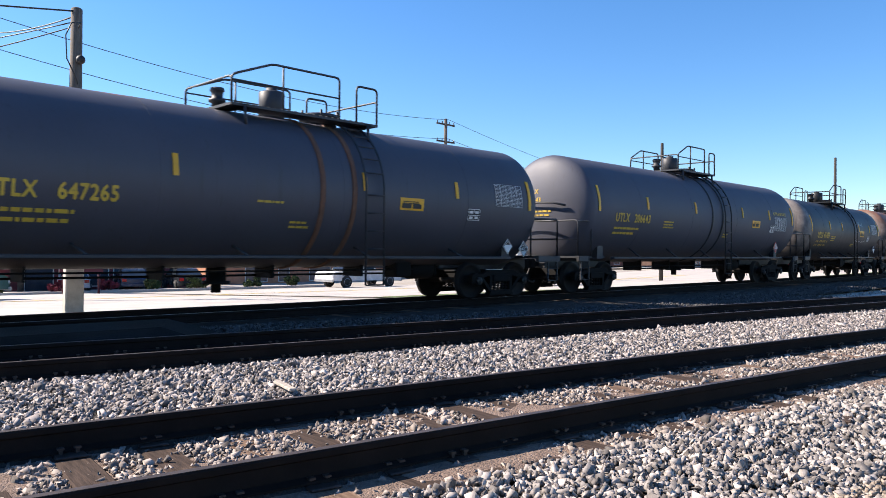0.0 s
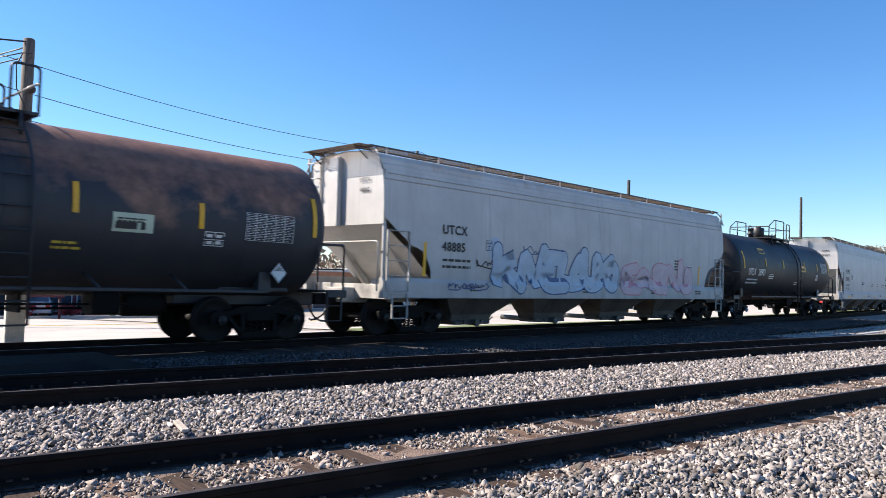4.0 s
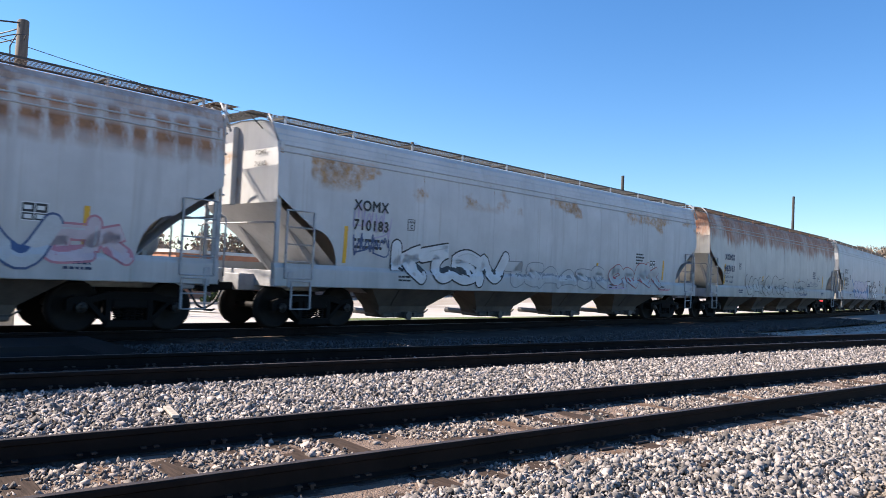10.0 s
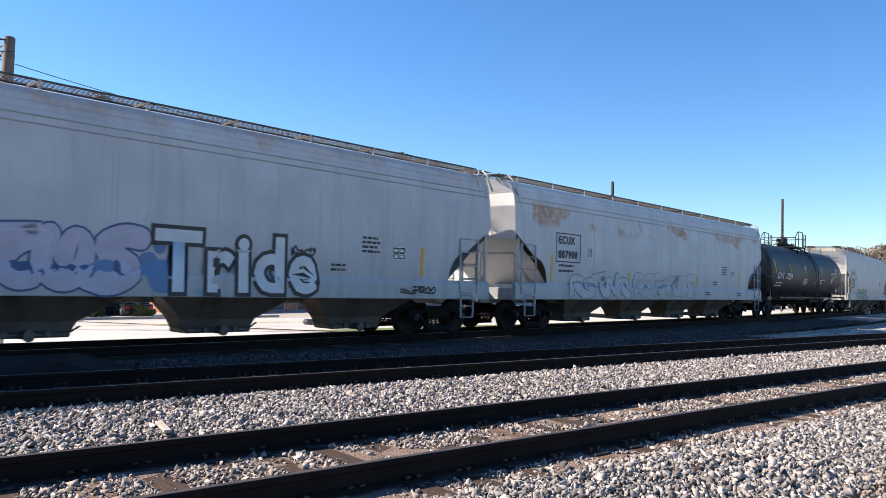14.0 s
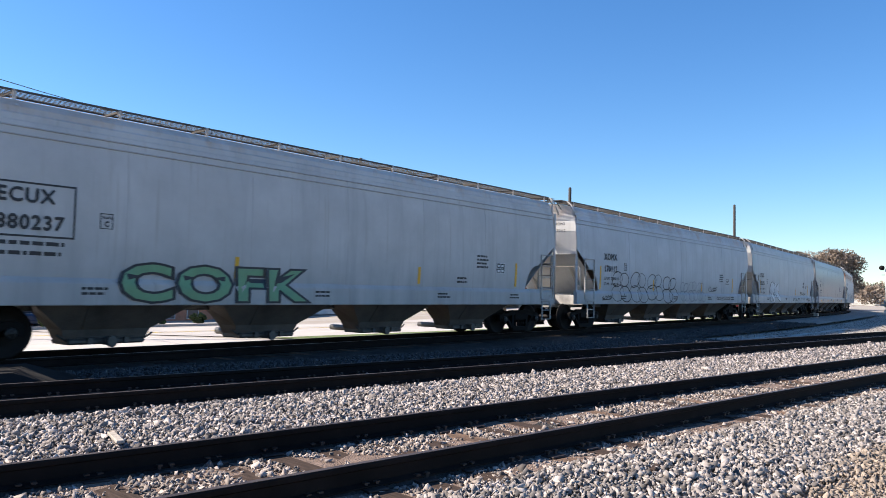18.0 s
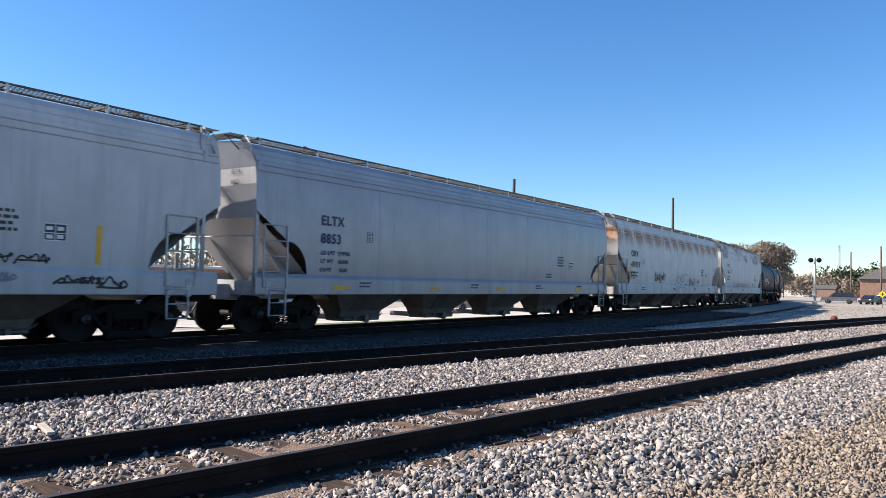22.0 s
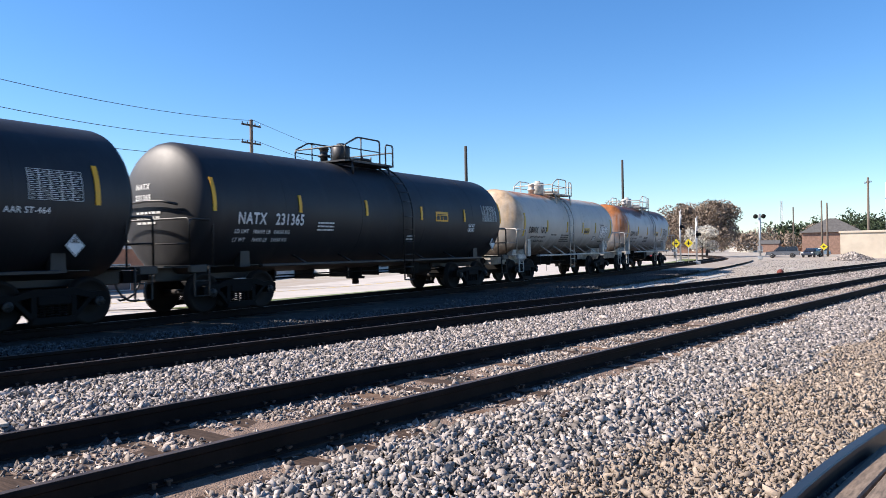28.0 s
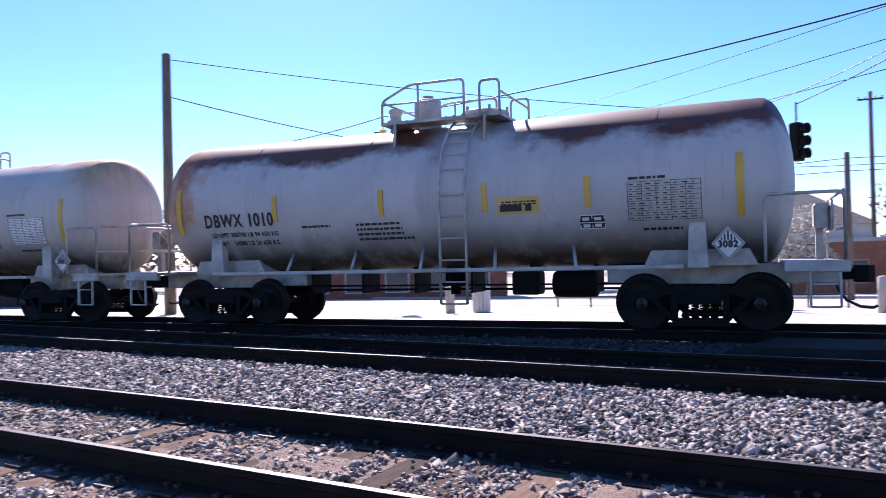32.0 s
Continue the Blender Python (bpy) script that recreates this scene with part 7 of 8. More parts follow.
traffic_signal(pose(-3.7, 32.7, 6.2, 0, 0, 35), "dark three-light signal hung over the street", M_BLACK)
traffic_signal(pose(-0.9, 23.4, 4.65, 0, 0, 60), "dark three-light signal hung over the street corner", M_BLACK)
cable([(-0.9, 23.4, 5.15), (3.25, 19.2, 6.2)], 0.014, 0.1, "span_wire", "short wire that holds a traffic signal")
traffic_signal(pose(-15.4, 25.1, 6.2, 0, 0, -60), "yellow three-light signal hung over the street")
cable([(-18.9, 17.9, 7.9), (-3.7, 32.7, 6.7), (3.25, 19.2, 6.3)], 0.014, 0.25, "span_wire", "span wire that carries the traffic signals")


# ---- crossing signals far along the line ----
def crossing_signal(x, y, h, yaw, label, tall=False):
    s = empty("crossing_signal", label, "crossing signal", "crossing signals", pose(x, y, GROUND_Z, 0, 0, yaw))
    g = Geo()
    g.rod((0, 0, 0), (0, 0, h), 0.15 if tall else 0.08, 10)
    g.bevel_box(-0.3, 0.3, -0.3, 0.3, 0, 0.5, 0.04)
    part("mast", g, M_METAL, s)
    zf = h - 0.35 if tall else h - 1.5
    for k in (-1, 1):
        if not tall:
            g = Geo()
            g.box(-0.6, 0.6, -0.10, -0.08, -0.07, 0.07, pose(0, -0.02 * k, h - 0.35, 0, 45 * k, 0))
            part("crossbuck_blade", g, M_WHITE, s)
        g = Geo()
        g.lathe([(-0.05, 0.32), (-0.08, 0.32), (-0.08, 0.01)], 16, (k * 0.5, 0, zf), "y")
        g.lathe([(-0.08, 0.13), (-0.34, 0.15), (-0.34, 0.02)], 12, (k * 0.5, 0, zf), "y")
        part("flasher", g, M_BLACK, s)
    g = Geo()
    g.rod((-0.5, 0, zf), (0.5, 0, zf), 0.04, 6)
    part("flasher_arm", g, M_METAL, s)
    if tall:
        g = Geo()
        g.box(-0.55, 0.55, 0.1, 0.16, h - 1.3, h - 1.2)
        g.box(-0.35, 0.35, -0.35, 0.35, 1.2, 1.3)
        g.bevel_box(-0.3, 0.3, 0.12, 0.5, 0.9, 1.9, 0.03)
        part("relay_box", g, M_METAL, s)
    return s


def yellow_sign(x, y, z, yaw, label, r=0.42):
    s = empty("warning_sign", label, "road sign", "warning signs", pose(x, y, GROUND_Z, 0, 0, yaw))
    g = Geo()
    g.rod((0, 0, 0), (0, 0, z - GROUND_Z + r), 0.035, 8)
    part("post", g, M_METAL, s)
    g = Geo()
    zz = z - GROUND_Z
    g.prism([(0, zz - r), (r, zz), (0, zz + r), (-r, zz)], -0.06, -0.04)
    f = part("sign_face", g, M_SIGBRIGHT, s)
    g = Geo()
    g.box(-0.04, 0.04, -0.068, -0.061, zz - 0.2, zz + 0.2)
    g.box(-0.18, 0.18, -0.068, -0.061, zz - 0.04, zz + 0.04)
    part("symbol", g, M_INK, f)
    return s


M_SIGBRIGHT = plain("fluorescent_yellow", (0.80, 0.62, 0.02), 0.5)
crossing_signal(69.8, 27.8, 5.2, 15, "grey railway crossing signal mast with crossbuck")
crossing_signal(67.5, 25.4, 4.4, 15, "grey railway crossing signal mast beyond the verge")
crossing_signal(108.5, 31.9, 6.3, -75, "tall signal mast with two hooded lights beside the gravel lot", True)
yellow_sign(69.6, 28.15, 1.85, -65, "yellow diamond warning sign by the crossing")
yellow_sign(70.0, 27.1, 1.85, -65, "yellow diamond warning sign by the crossing")
yellow_sign(97.7, 21.5, 1.3, -75, "yellow diamond warning sign by the tan building")
yellow_sign(53.8, 32.8, 2.2, -50, "yellow diamond warning sign with a plate below", 0.55)
g = Geo()
g.bevel_box(-0.3, 0.3, -0.06, -0.03, 2.1, 2.7, 0.01)
s = empty("notice_plate", "small yellow plate fixed to a pole", "sign", "", pose(73.8, 35.4, 0, 0, 0, -60))
part("plate", g, M_SIGBRIGHT, s)
for x, y, w, h, z in ((66.5, 34.5, 1.3, 0.8, 2.2), (88.0, 46.0, 2.2, 0.9, 3.4), (67.5, 32.5, 0.6, 1.0, 1.7)):
    s = empty("road_sign", "pale rectangular road sign on a thin post", "road sign", "road signs", pose(x, y, GROUND_Z, 0, 0, -60))
    g = Geo()
    g.rod((0, 0, 0), (0, 0, z), 0.04, 6)
    part("post", g, M_METAL, s)
    g = Geo()
    g.bevel_box(-w / 2, w / 2, -0.07, -0.04, z, z + h, 0.008)
    part("sign_face", g, plain("pale_green_sign_face", (0.36, 0.52, 0.46), 0.5), s)


# ---- vehicles ----
M_GLASS = plain("car_glass", (0.02, 0.025, 0.03), 0.08)
M_TYRE = plain("tyre", (0.018, 0.018, 0.019), 0.8)
M_RIM = mat("alloy_rim", (0.45, 0.45, 0.46), 0.3, 0.8, 0.1, 5)
M_LAMPR = plain("tail_lamp", (0.35, 0.01, 0.01), 0.25)
M_LAMPW = plain("head_lamp", (0.7, 0.7, 0.7), 0.15)


def g_tyre():
    return Geo().lathe([(-0.11, 0.20), (-0.11, 0.31), (-0.08, 0.34), (0.08, 0.34), (0.11, 0.31), (0.11, 0.20)], 20, (0, 0, 0), "y")


def g_rim():
    g = Geo().lathe([(-0.09, 0.21), (-0.115, 0.20), (-0.06, 0.05), (-0.10, 0.03), (-0.10, 0.002)], 16, (0, 0, 0), "y")
    g.lathe([(0.09, 0.21), (0.115, 0.20), (0.06, 0.05), (0.10, 0.03), (0.10, 0.002)], 16, (0, 0, 0), "y")
    return g


SHAPES = {
    "pickup": (5.6, 0.98, [(-2.8, 0.45), (-2.8, 1.0), (-2.7, 1.08), (-0.55, 1.08), (-0.5, 1.1), (0.9, 1.12), (1.0, 1.14), (2.6, 1.02), (2.78, 0.9), (2.8, 0.45)], [(-0.62, 1.1), (-0.5, 1.72), (-0.3, 1.80), (0.75, 1.80), (0.95, 1.72), (1.55, 1.12)], (-1.75, 1.75), 0.39),
    "suv": (4.8, 0.94, [(-2.4, 0.42), (-2.4, 0.95), (-2.3, 1.05), (-1.0, 1.08), (1.0, 1.06), (2.2, 0.95), (2.38, 0.8), (2.4, 0.42)], [(-2.32, 1.04), (-2.15, 1.62), (-1.9, 1.74), (0.3, 1.76), (0.55, 1.68), (1.25, 1.05)], (-1.45, 1.48), 0.37),
    "sedan": (4.6, 0.90, [(-2.3, 0.35), (-2.3, 0.82), (-2.2, 0.95), (-1.4, 0.98), (1.0, 0.94), (2.1, 0.80), (2.28, 0.68), (2.3, 0.35)], [(-1.75, 0.97), (-1.05, 1.38), (-0.8, 1.44), (0.2, 1.44), (0.4, 1.40), (1.15, 0.94)], (-1.38, 1.42), 0.33),
}


def vehicle(kind, colour, label, m, name="car"):
    L, w, low, cab, axles, wr = SHAPES[kind]
    car = empty(name, label, {"pickup": "pickup truck", "suv": "car", "sedan": "car"}[kind], "road vehicles", m)
    paint_ = plain("car_paint_" + label.replace(" ", "_")[:20], colour, 0.25)

    def shell(poly, w0, w1, z0):
        g = Geo()
        zs = [p[1] for p in poly]
        top = max(zs)
        ring = lambda y, k: [(x, y, z) for x, z in poly]
        inset = lambda z: w0 - (w0 - w1) * max(0, (z - z0) / max(0.01, top - z0))
        g.loft([[(x, -inset(z) + 0.05, z) for x, z in poly], [(x, -inset(z), z) for x, z in poly], [(x, inset(z), z) for x, z in poly], [(x, inset(z) - 0.05, z) for x, z in poly]], True, True)
        return g
    part("body", shell(low, w, w - 0.06, low[0][1]), paint_, car)
    part("cabin", shell(cab, w - 0.07, w - 0.24, cab[0][1]), paint_, car)
    z0, z1 = cab[0][1] + 0.05, max(p[1] for p in cab) - 0.08
    xa, xb = cab[0][0], cab[-1][0]
    for sgn in (-1, 1):
        g = Geo()
        y0, y1 = sgn * (w - 0.075), sgn * (w - 0.215)
        xs0, xs1 = xa + 0.18, xb - 0.28
        t0, t1 = cab[1][0] + 0.14, cab[-2][0] - 0.10
        mid0, mid1 = (xs0 + xs1) / 2, (t0 + t1) / 2
        for a0, a1, b0, b1 in ((xs0, mid0 - 0.04, t0, mid1 - 0.04), (mid0 + 0.04, xs1, mid1 + 0.04, t1)):
            g.loft([[(a0, y0 + sgn * 0.012, z0), (a1, y0 + sgn * 0.012, z0)], [(b0, y1 + sgn * 0.012, z1), (b1, y1 + sgn * 0.012, z1)]], False, False)
        part("side_window", g, M_GLASS, car)
    g = Geo()
    g.loft([[(xb + 0.012, -w + 0.16, z0), (xb + 0.012, w - 0.16, z0)], [(cab[-2][0] + 0.05, -w + 0.30, z1), (cab[-2][0] + 0.05, w - 0.30, z1)]], False, False)
    part("windscreen", g, M_GLASS, car)
    g = Geo()
    g.loft([[(xa - 0.012, -w + 0.16, z0), (xa - 0.012, w - 0.16, z0)], [(cab[1][0] - 0.03, -w + 0.28, z1), (cab[1][0] - 0.03, w - 0.28, z1)]], False, False)
    part("rear_window", g, M_GLASS, car)
    if kind == "pickup":
        g = Geo()
        g.box(-2.68, -0.72, -0.78, 0.78, 1.075, 1.09)
        part("bed_floor", g, M_BLACK, car)
    for sgn in (-1, 1):
        for end, mm, nm in ((1, M_LAMPW, "headlight"), (-1, M_LAMPR, "tail_light")):
            g = Geo()
            x = end * (L / 2)
            g.bevel_box(min(x - 0.05, x + 0.015), max(x - 0.05, x + 0.015), sgn * (w - 0.2) - 0.13, sgn * (w - 0.2) + 0.13, 0.66, 0.84, 0.02)
            part(nm, g, mm, car)
    for end in (-1, 1):
        g = Geo()
        g.bevel_box(end * L / 2 - 0.06, end * L / 2 + 0.06, -w + 0.04, w - 0.04, 0.38, 0.56, 0.03)
        part("bumper", g, M_METAL if kind == "pickup" else paint_, car)
    for x in axles:
        for sgn in (-1, 1):
            o = part("wheel", cached("car_tyre", g_tyre, M_TYRE), None, car)
            o.location, o.scale = (x, sgn * (w - 0.10), wr), (wr / 0.34, 1, wr / 0.34)
            part("rim", cached("car_rim", g_rim, M_RIM), None, o)
    return car


def road_pose(x, off, back=False):
    m = float(np.interp(x, _X, _M))
    p = track_xy(x, off)
    return Matrix.Translation((p.x, p.y, land(p.x, p.y) + 0.03)) @ Matrix.Rotation(math.atan(m) + (math.pi if back else 0), 4, "Z")


vehicle("suv", (0.10, 0.105, 0.115), "dark grey sport utility car parked on gravel", pose(127.0, 33.9, GROUND_Z, 0, 0, 100))
vehicle("sedan", (0.03, 0.035, 0.05), "dark blue car parked on gravel", pose(128.0, 29.9, GROUND_Z, 0, 0, 177))
vehicle("sedan", (0.6, 0.6, 0.6), "white car parked by the brown house", pose(138.0, 31.0, GROUND_Z, 0, 0, 170))
vehicle("pickup", (0.28, 0.03, 0.035), "dark red pickup waiting at the crossing", pose(79.0, 40.5, GROUND_Z, 0, 0, 160), "pickup_truck")
vehicle("sedan", (0.45, 0.46, 0.48), "silver car on the street", pose(87.0, 42.5, GROUND_Z, 0, 0, 160))
vehicle("sedan", (0.40, 0.03, 0.035), "red car far along the street", pose(101.6, 45.6, GROUND_Z, 0, 0, 70))
vehicle("sedan", (0.55, 0.56, 0.58), "silver car parked before the shop", road_pose(14.0, 35.8) @ pose(0, 0, 0, 0, 0, 70))
vehicle("sedan", (0.025, 0.045, 0.09), "dark blue car parked before the shop", road_pose(17.6, 36.0) @ pose(0, 0, 0, 0, 0, 75))
vehicle("sedan", (0.02, 0.022, 0.026), "black car parked before the shop", road_pose(21.0, 35.6) @ pose(0, 0, 0, 0, 0, 80))
MOVERS = [
    (vehicle("pickup", (0.62, 0.61, 0.58), "white pickup driving on the street", road_pose(27, 25.5, True), "pickup_truck"), 25.5, True, [(0, 28.3), (32, -250)]),
    (vehicle("pickup", (0.04, 0.11, 0.09), "dark green pickup driving along the street", road_pose(10, 22), "pickup_truck"), 21.5, False, [(0, 4.0), (0.3, 9.4), (0.9, 21.0), (1.2, 26.0), (1.9, 40.0), (8, 110), (32, 380)]),
    (vehicle("sedan", (0.012, 0.014, 0.02), "black car driving on the street", road_pose(6, 13), "car"), 13.0, True, [(0, 32.0), (1.9, 9.0), (4, -16), (32, -330)]),
    (vehicle("sedan", (0.42, 0.44, 0.46), "silver car driving on the street", road_pose(6, 26), "car"), 33.0 - 5, True, [(0, 120.0), (7.0, 39.0), (9.0, 14), (32, -250)]),
    (vehicle("sedan", (0.22, 0.21, 0.19), "grey car driving on the street", road_pose(6, 15), "car"), 15.0, False, [(0, -200.0), (20.0, 16.6), (21.5, 33.5), (32, 150)]),
    (vehicle("suv", (0.02, 0.03, 0.06), "dark blue car driving on the street", road_pose(6, 22), "car"), 22.0, True, [(0, 220.0), (23.0, 13.5), (25.0, -8), (32, -90)]),
]


# ---- buildings ----
M_BRICK = mat("red_brick_wall", (0.28, 0.10, 0.06), 0.9, 0, 0.3, 2, grain=30)
M_DKRED = mat("dark_red_cladding", (0.16, 0.025, 0.03), 0.7, 0, 0.3, 2)
M_TANW = mat("tan_metal_wall", (0.52, 0.45, 0.35), 0.6, 0, 0.12, 0.6)
M_WHITEW = mat("white_wall", (0.62, 0.61, 0.57), 0.75, 0, 0.15, 0.8)
M_TERRA = mat("orange_brick_wall", (0.46, 0.21, 0.12), 0.9, 0, 0.2, 1.5, grain=30)
M_DARKW = mat("dark_storefront", (0.03, 0.028, 0.03), 0.5, 0, 0.3, 2)
M_ROOFG = mat("grey_shingle_roof", (0.10, 0.095, 0.09), 0.9, 0, 0.3, 2)
M_BROWNW = mat("brown_brick_wall", (0.26, 0.16, 0.12), 0.9, 0, 0.25, 2, grain=30)
M_PANE = plain("window_pane", (0.05, 0.06, 0.075), 0.12)
M_FRAME = plain("pale_window_frame", (0.55, 0.54, 0.5), 0.6)
M_AWNING = plain("dark_fascia", (0.05, 0.045, 0.045), 0.6)


def building(x, y, yaw, w, d, h, wall, label, windows=(), roof="flat", fascia=None, name="building"):
    z = land(x, y) - 0.1
    b = empty(name, label, "building", "buildings", pose(x, y, z, 0, 0, yaw))
    g = Geo()
    g.box(-w / 2, w / 2, 0, d, 0, h)
    part("wall", g, wall, b)
    g = Geo()
    if roof == "flat":
        g.bevel_box(-w / 2 - 0.15, w / 2 + 0.15, -0.15, d + 0.15, h, h + 0.3, 0.04)
    elif roof == "hip":
        a = [(-w / 2 - 0.5, -0.5, h), (w / 2 + 0.5, -0.5, h), (w / 2 + 0.5, d + 0.5, h), (-w / 2 - 0.5, d + 0.5, h)]
        k = d * 0.42
        c = [(-w / 2 + k, d / 2 - 0.05, h + d * 0.28), (w / 2 - k, d / 2 - 0.05, h + d * 0.28), (w / 2 - k, d / 2 + 0.05, h + d * 0.28), (-w / 2 + k, d / 2 + 0.05, h + d * 0.28)]
        g.loft([a, c], True, True)
    else:
        g.prism([(-0.3, h), (d / 2, h + d * 0.14), (d + 0.3, h)], -w / 2 - 0.3, w / 2 + 0.3, "x")
    part("roof", g, fascia or (M_ROOFG if roof != "flat" else wall), b)
    for u, z0, ww, hh, door in windows:
        g = Geo()
        t = 0.07
        for q in ((u - t, u + ww + t, z0 - t, z0), (u - t, u + ww + t, z0 + hh, z0 + hh + t), (u - t, u, z0, z0 + hh), (u + ww, u + ww + t, z0, z0 + hh)):
            g.box(q[0], q[1], -0.05, 0.0, q[2], q[3])
        f = part("door" if door else "window", g, M_FRAME, b)
        g = Geo()
        g.box(u, u + ww, -0.02, -0.005, z0, z0 + hh)
        part("pane", g, M_PANE, f)
    return b


building(11.5, 53.5, 8, 13.0, 9, 3.6, M_DKRED, "dark red and black single-storey shop front", [(-4.2, 0.2, 1.6, 2.2, 0), (-2.2, 0.2, 1.0, 2.3, 1), (-0.9, 0.5, 1.7, 1.9, 0), (1.2, 0.5, 1.7, 1.9, 0), (3.0, 0.2, 1.1, 2.3, 1)], "flat", M_AWNING)
building(-4.5, 60.0, 8, 15.0, 9, 3.6, M_TERRA, "tan stucco building with narrow windows", [(k * 2.2 - 5, 0.8, 0.9, 1.5, 0) for k in range(5)], "flat", M_WHITEW)
building(33.5, 66.0, 9, 20.0, 10, 4.0, M_TERRA, "orange brick shop with a white band", [(-7, 0.3, 2.2, 2.3, 0), (-3.5, 0.3, 1.1, 2.4, 1), (0, 0.3, 2.4, 2.3, 0), (4, 0.3, 2.4, 2.3, 0)], "flat", M_WHITEW)
building(50.5, 67.0, 9, 13.0, 12, 3.6, M_WHITEW, "white low commercial building", [(-4, 0.4, 1.6, 2.0, 0), (-1, 0.2, 1.1, 2.3, 1), (1.5, 0.4, 1.6, 2.0, 0)], "flat", M_WHITEW)
building(64.0, 64.0, 14, 14.0, 12, 4.0, M_WHITEW, "pale commercial building with dark windows", [(k * 2.4 - 6, 0.5, 1.5, 1.9, 0) for k in range(5)], "flat", M_AWNING)
building(78.0, 66.0, 18, 11.0, 10, 4.6, M_BRICK, "red-fronted diner with a yellow sign", [(-4, 0.4, 1.8, 2.0, 0), (0, 0.4, 1.8, 2.0, 0)], "flat", M_AWNING)
building(95.0, 66.0, 20, 16.0, 10, 4.2, M_BROWNW, "brown brick shops far along the street", [(k * 3 - 7, 0.4, 2.0, 2.2, 0) for k in range(5)], "flat", M_WHITEW)
building(132.0, 10.4, 98, 30.0, 16, 3.5, M_TANW, "tan metal shed with a low flat roof", [(-12.5, 0.1, 1.0, 2.1, 1), (-9.5, 0.9, 1.2, 1.0, 0), (-4.0, 0.1, 3.0, 2.8, 1), (3.0, 0.9, 1.2, 1.0, 0)], "flat", M_TANW)
building(186.0, 39.0, 100, 11.0, 11, 4.8, M_BROWNW, "brown brick house with a hip roof", [(-4.6, 0.7, 0.9, 1.4, 0), (-2.4, 0.7, 0.9, 1.4, 0), (0, 0.1, 1.0, 2.1, 1), (2.2, 0.7, 0.9, 1.4, 0), (4.2, 0.7, 0.9, 1.4, 0), (-4.6, 2.8, 0.9, 1.3, 0), (-2.4, 2.8, 0.9, 1.3, 0), (0, 2.8, 0.9, 1.3, 0), (2.2, 2.8, 0.9, 1.3, 0), (4.2, 2.8, 0.9, 1.3, 0)], "hip", None)
building(-26.0, 42.0, 30, 14.0, 10, 4.0, M_BRICK, "brick building behind the side street", [(k * 2.6 - 6, 0.6, 1.4, 1.8, 0) for k in range(5)], "flat", M_WHITEW)
building(-8.5, 66.0, 5, 18.0, 10, 5.0, M_WHITEW, "white house-like building among trees", [(k * 3 - 7, 0.8, 1.2, 1.6, 0) for k in range(5)], "hip", None)
building(-34.0, 22.0, 60, 10.0, 8, 3.2, M_DARKW, "dark low building beside the street", [(-3, 0.5, 1.6, 1.6, 0), (0, 0.5, 1.6, 1.6, 0)], "flat", M_AWNING)
for x, y, w, mm in ((352, 112, 7, M_WHITEW), (360, 90, 10, M_BRICK), (372, 101, 6, M_WHITEW), (340, 84, 12, M_TERRA), (330, 124, 12, M_BROWNW), (300, 84, 7, M_BROWNW), (318, 97, 5, M_WHITEW)):
    building(x, y, 100, w, 10, 3.2, mm, "low building in the distance", [(k * 3 - w / 2 + 1, 0.8, 1.4, 1.6, 0) for k in range(int(w / 3.2))], "gable", None, "far_building")

s = empty("round_sign", "dark sign board with a pale disc and red band", "sign", "", pose(9.0, 45.5, land(9, 45.5), 0, 0, 0))
g = Geo()
g.box(-1.1, 1.1, 0, 0.2, 1.2, 3.2)
g.rod((-0.9, 0.1, 0), (-0.9, 0.1, 1.3), 0.07, 6)
g.rod((0.9, 0.1, 0), (0.9, 0.1, 1.3), 0.07, 6)
part("board", g, plain("maroon_board", (0.08, 0.01, 0.02), 0.6), s)
g = Geo()
g.lathe([(-0.02, 0.62), (-0.05, 0.58), (-0.05, 0.01)], 22, (0, 0, 2.3), "y")
d = part("disc", g, M_WHITE, s)
g = Geo()
g.box(-0.5, 0.5, -0.07, -0.055, 2.2, 2.42)
part("red_band", g, M_RED, d)

# street furniture by the crossing
for x, y, h in ((-10.4, 21.2, 0.8), (-1.5, 25.1, 0.95), (1.0, 25.1, 1.0), (-3.3, 27.9, 0.8), (-5.0, 26.2, 0.9)):
    s = empty("bollard", "short pale concrete post beside the street", "bollard", "bollards", pose(x, y, land(x, y)))
    g = Geo()
    g.lathe([(0, 0.15), (h, 0.14), (h + 0.03, 0.11), (h + 0.05, 0.01)], 12, (0, 0, 0), "z")
    part("post", g, M_CONCRETE, s)
s = empty("litter_bin", "pale slatted litter bin on the pavement", "litter bin", "", pose(-9.9, 22.3, land(-9.9, 22.3)))
g = Geo()
for k in range(14):
    a = 2 * math.pi * k / 14
    g.box(-0.05, 0.05, 0.26, 0.28, 0.05, 0.75, pose(0, 0, 0, 0, 0, math.degrees(a)))
part("slat_ring", g, M_WHITEW, s)
g = Geo()
g.lathe([(0.0, 0.25), (0.72, 0.25), (0.76, 0.30), (0.82, 0.30), (0.86, 0.12)], 16, (0, 0, 0), "z")
part("drum", g, M_METAL, s)
s = empty("railing", "dark metal hand railing along the pavement", "railing", "", pose(-4.5, 28.5, land(-4.5, 28.5) - 0.05, 0, 0, 12))
for k in range(9):
    g = Geo()
    g.box(k * 1.2 - 5 - 0.03, k * 1.2 - 5 + 0.03, -0.03, 0.03, 0, 1.05)
    part("post", g, M_AWNING, s)
for z in (0.5, 1.0):
    g = Geo()
    g.rod((-5.1, 0, z), (4.7, 0, z), 0.03, 6)
    part("rail", g, M_AWNING, s)
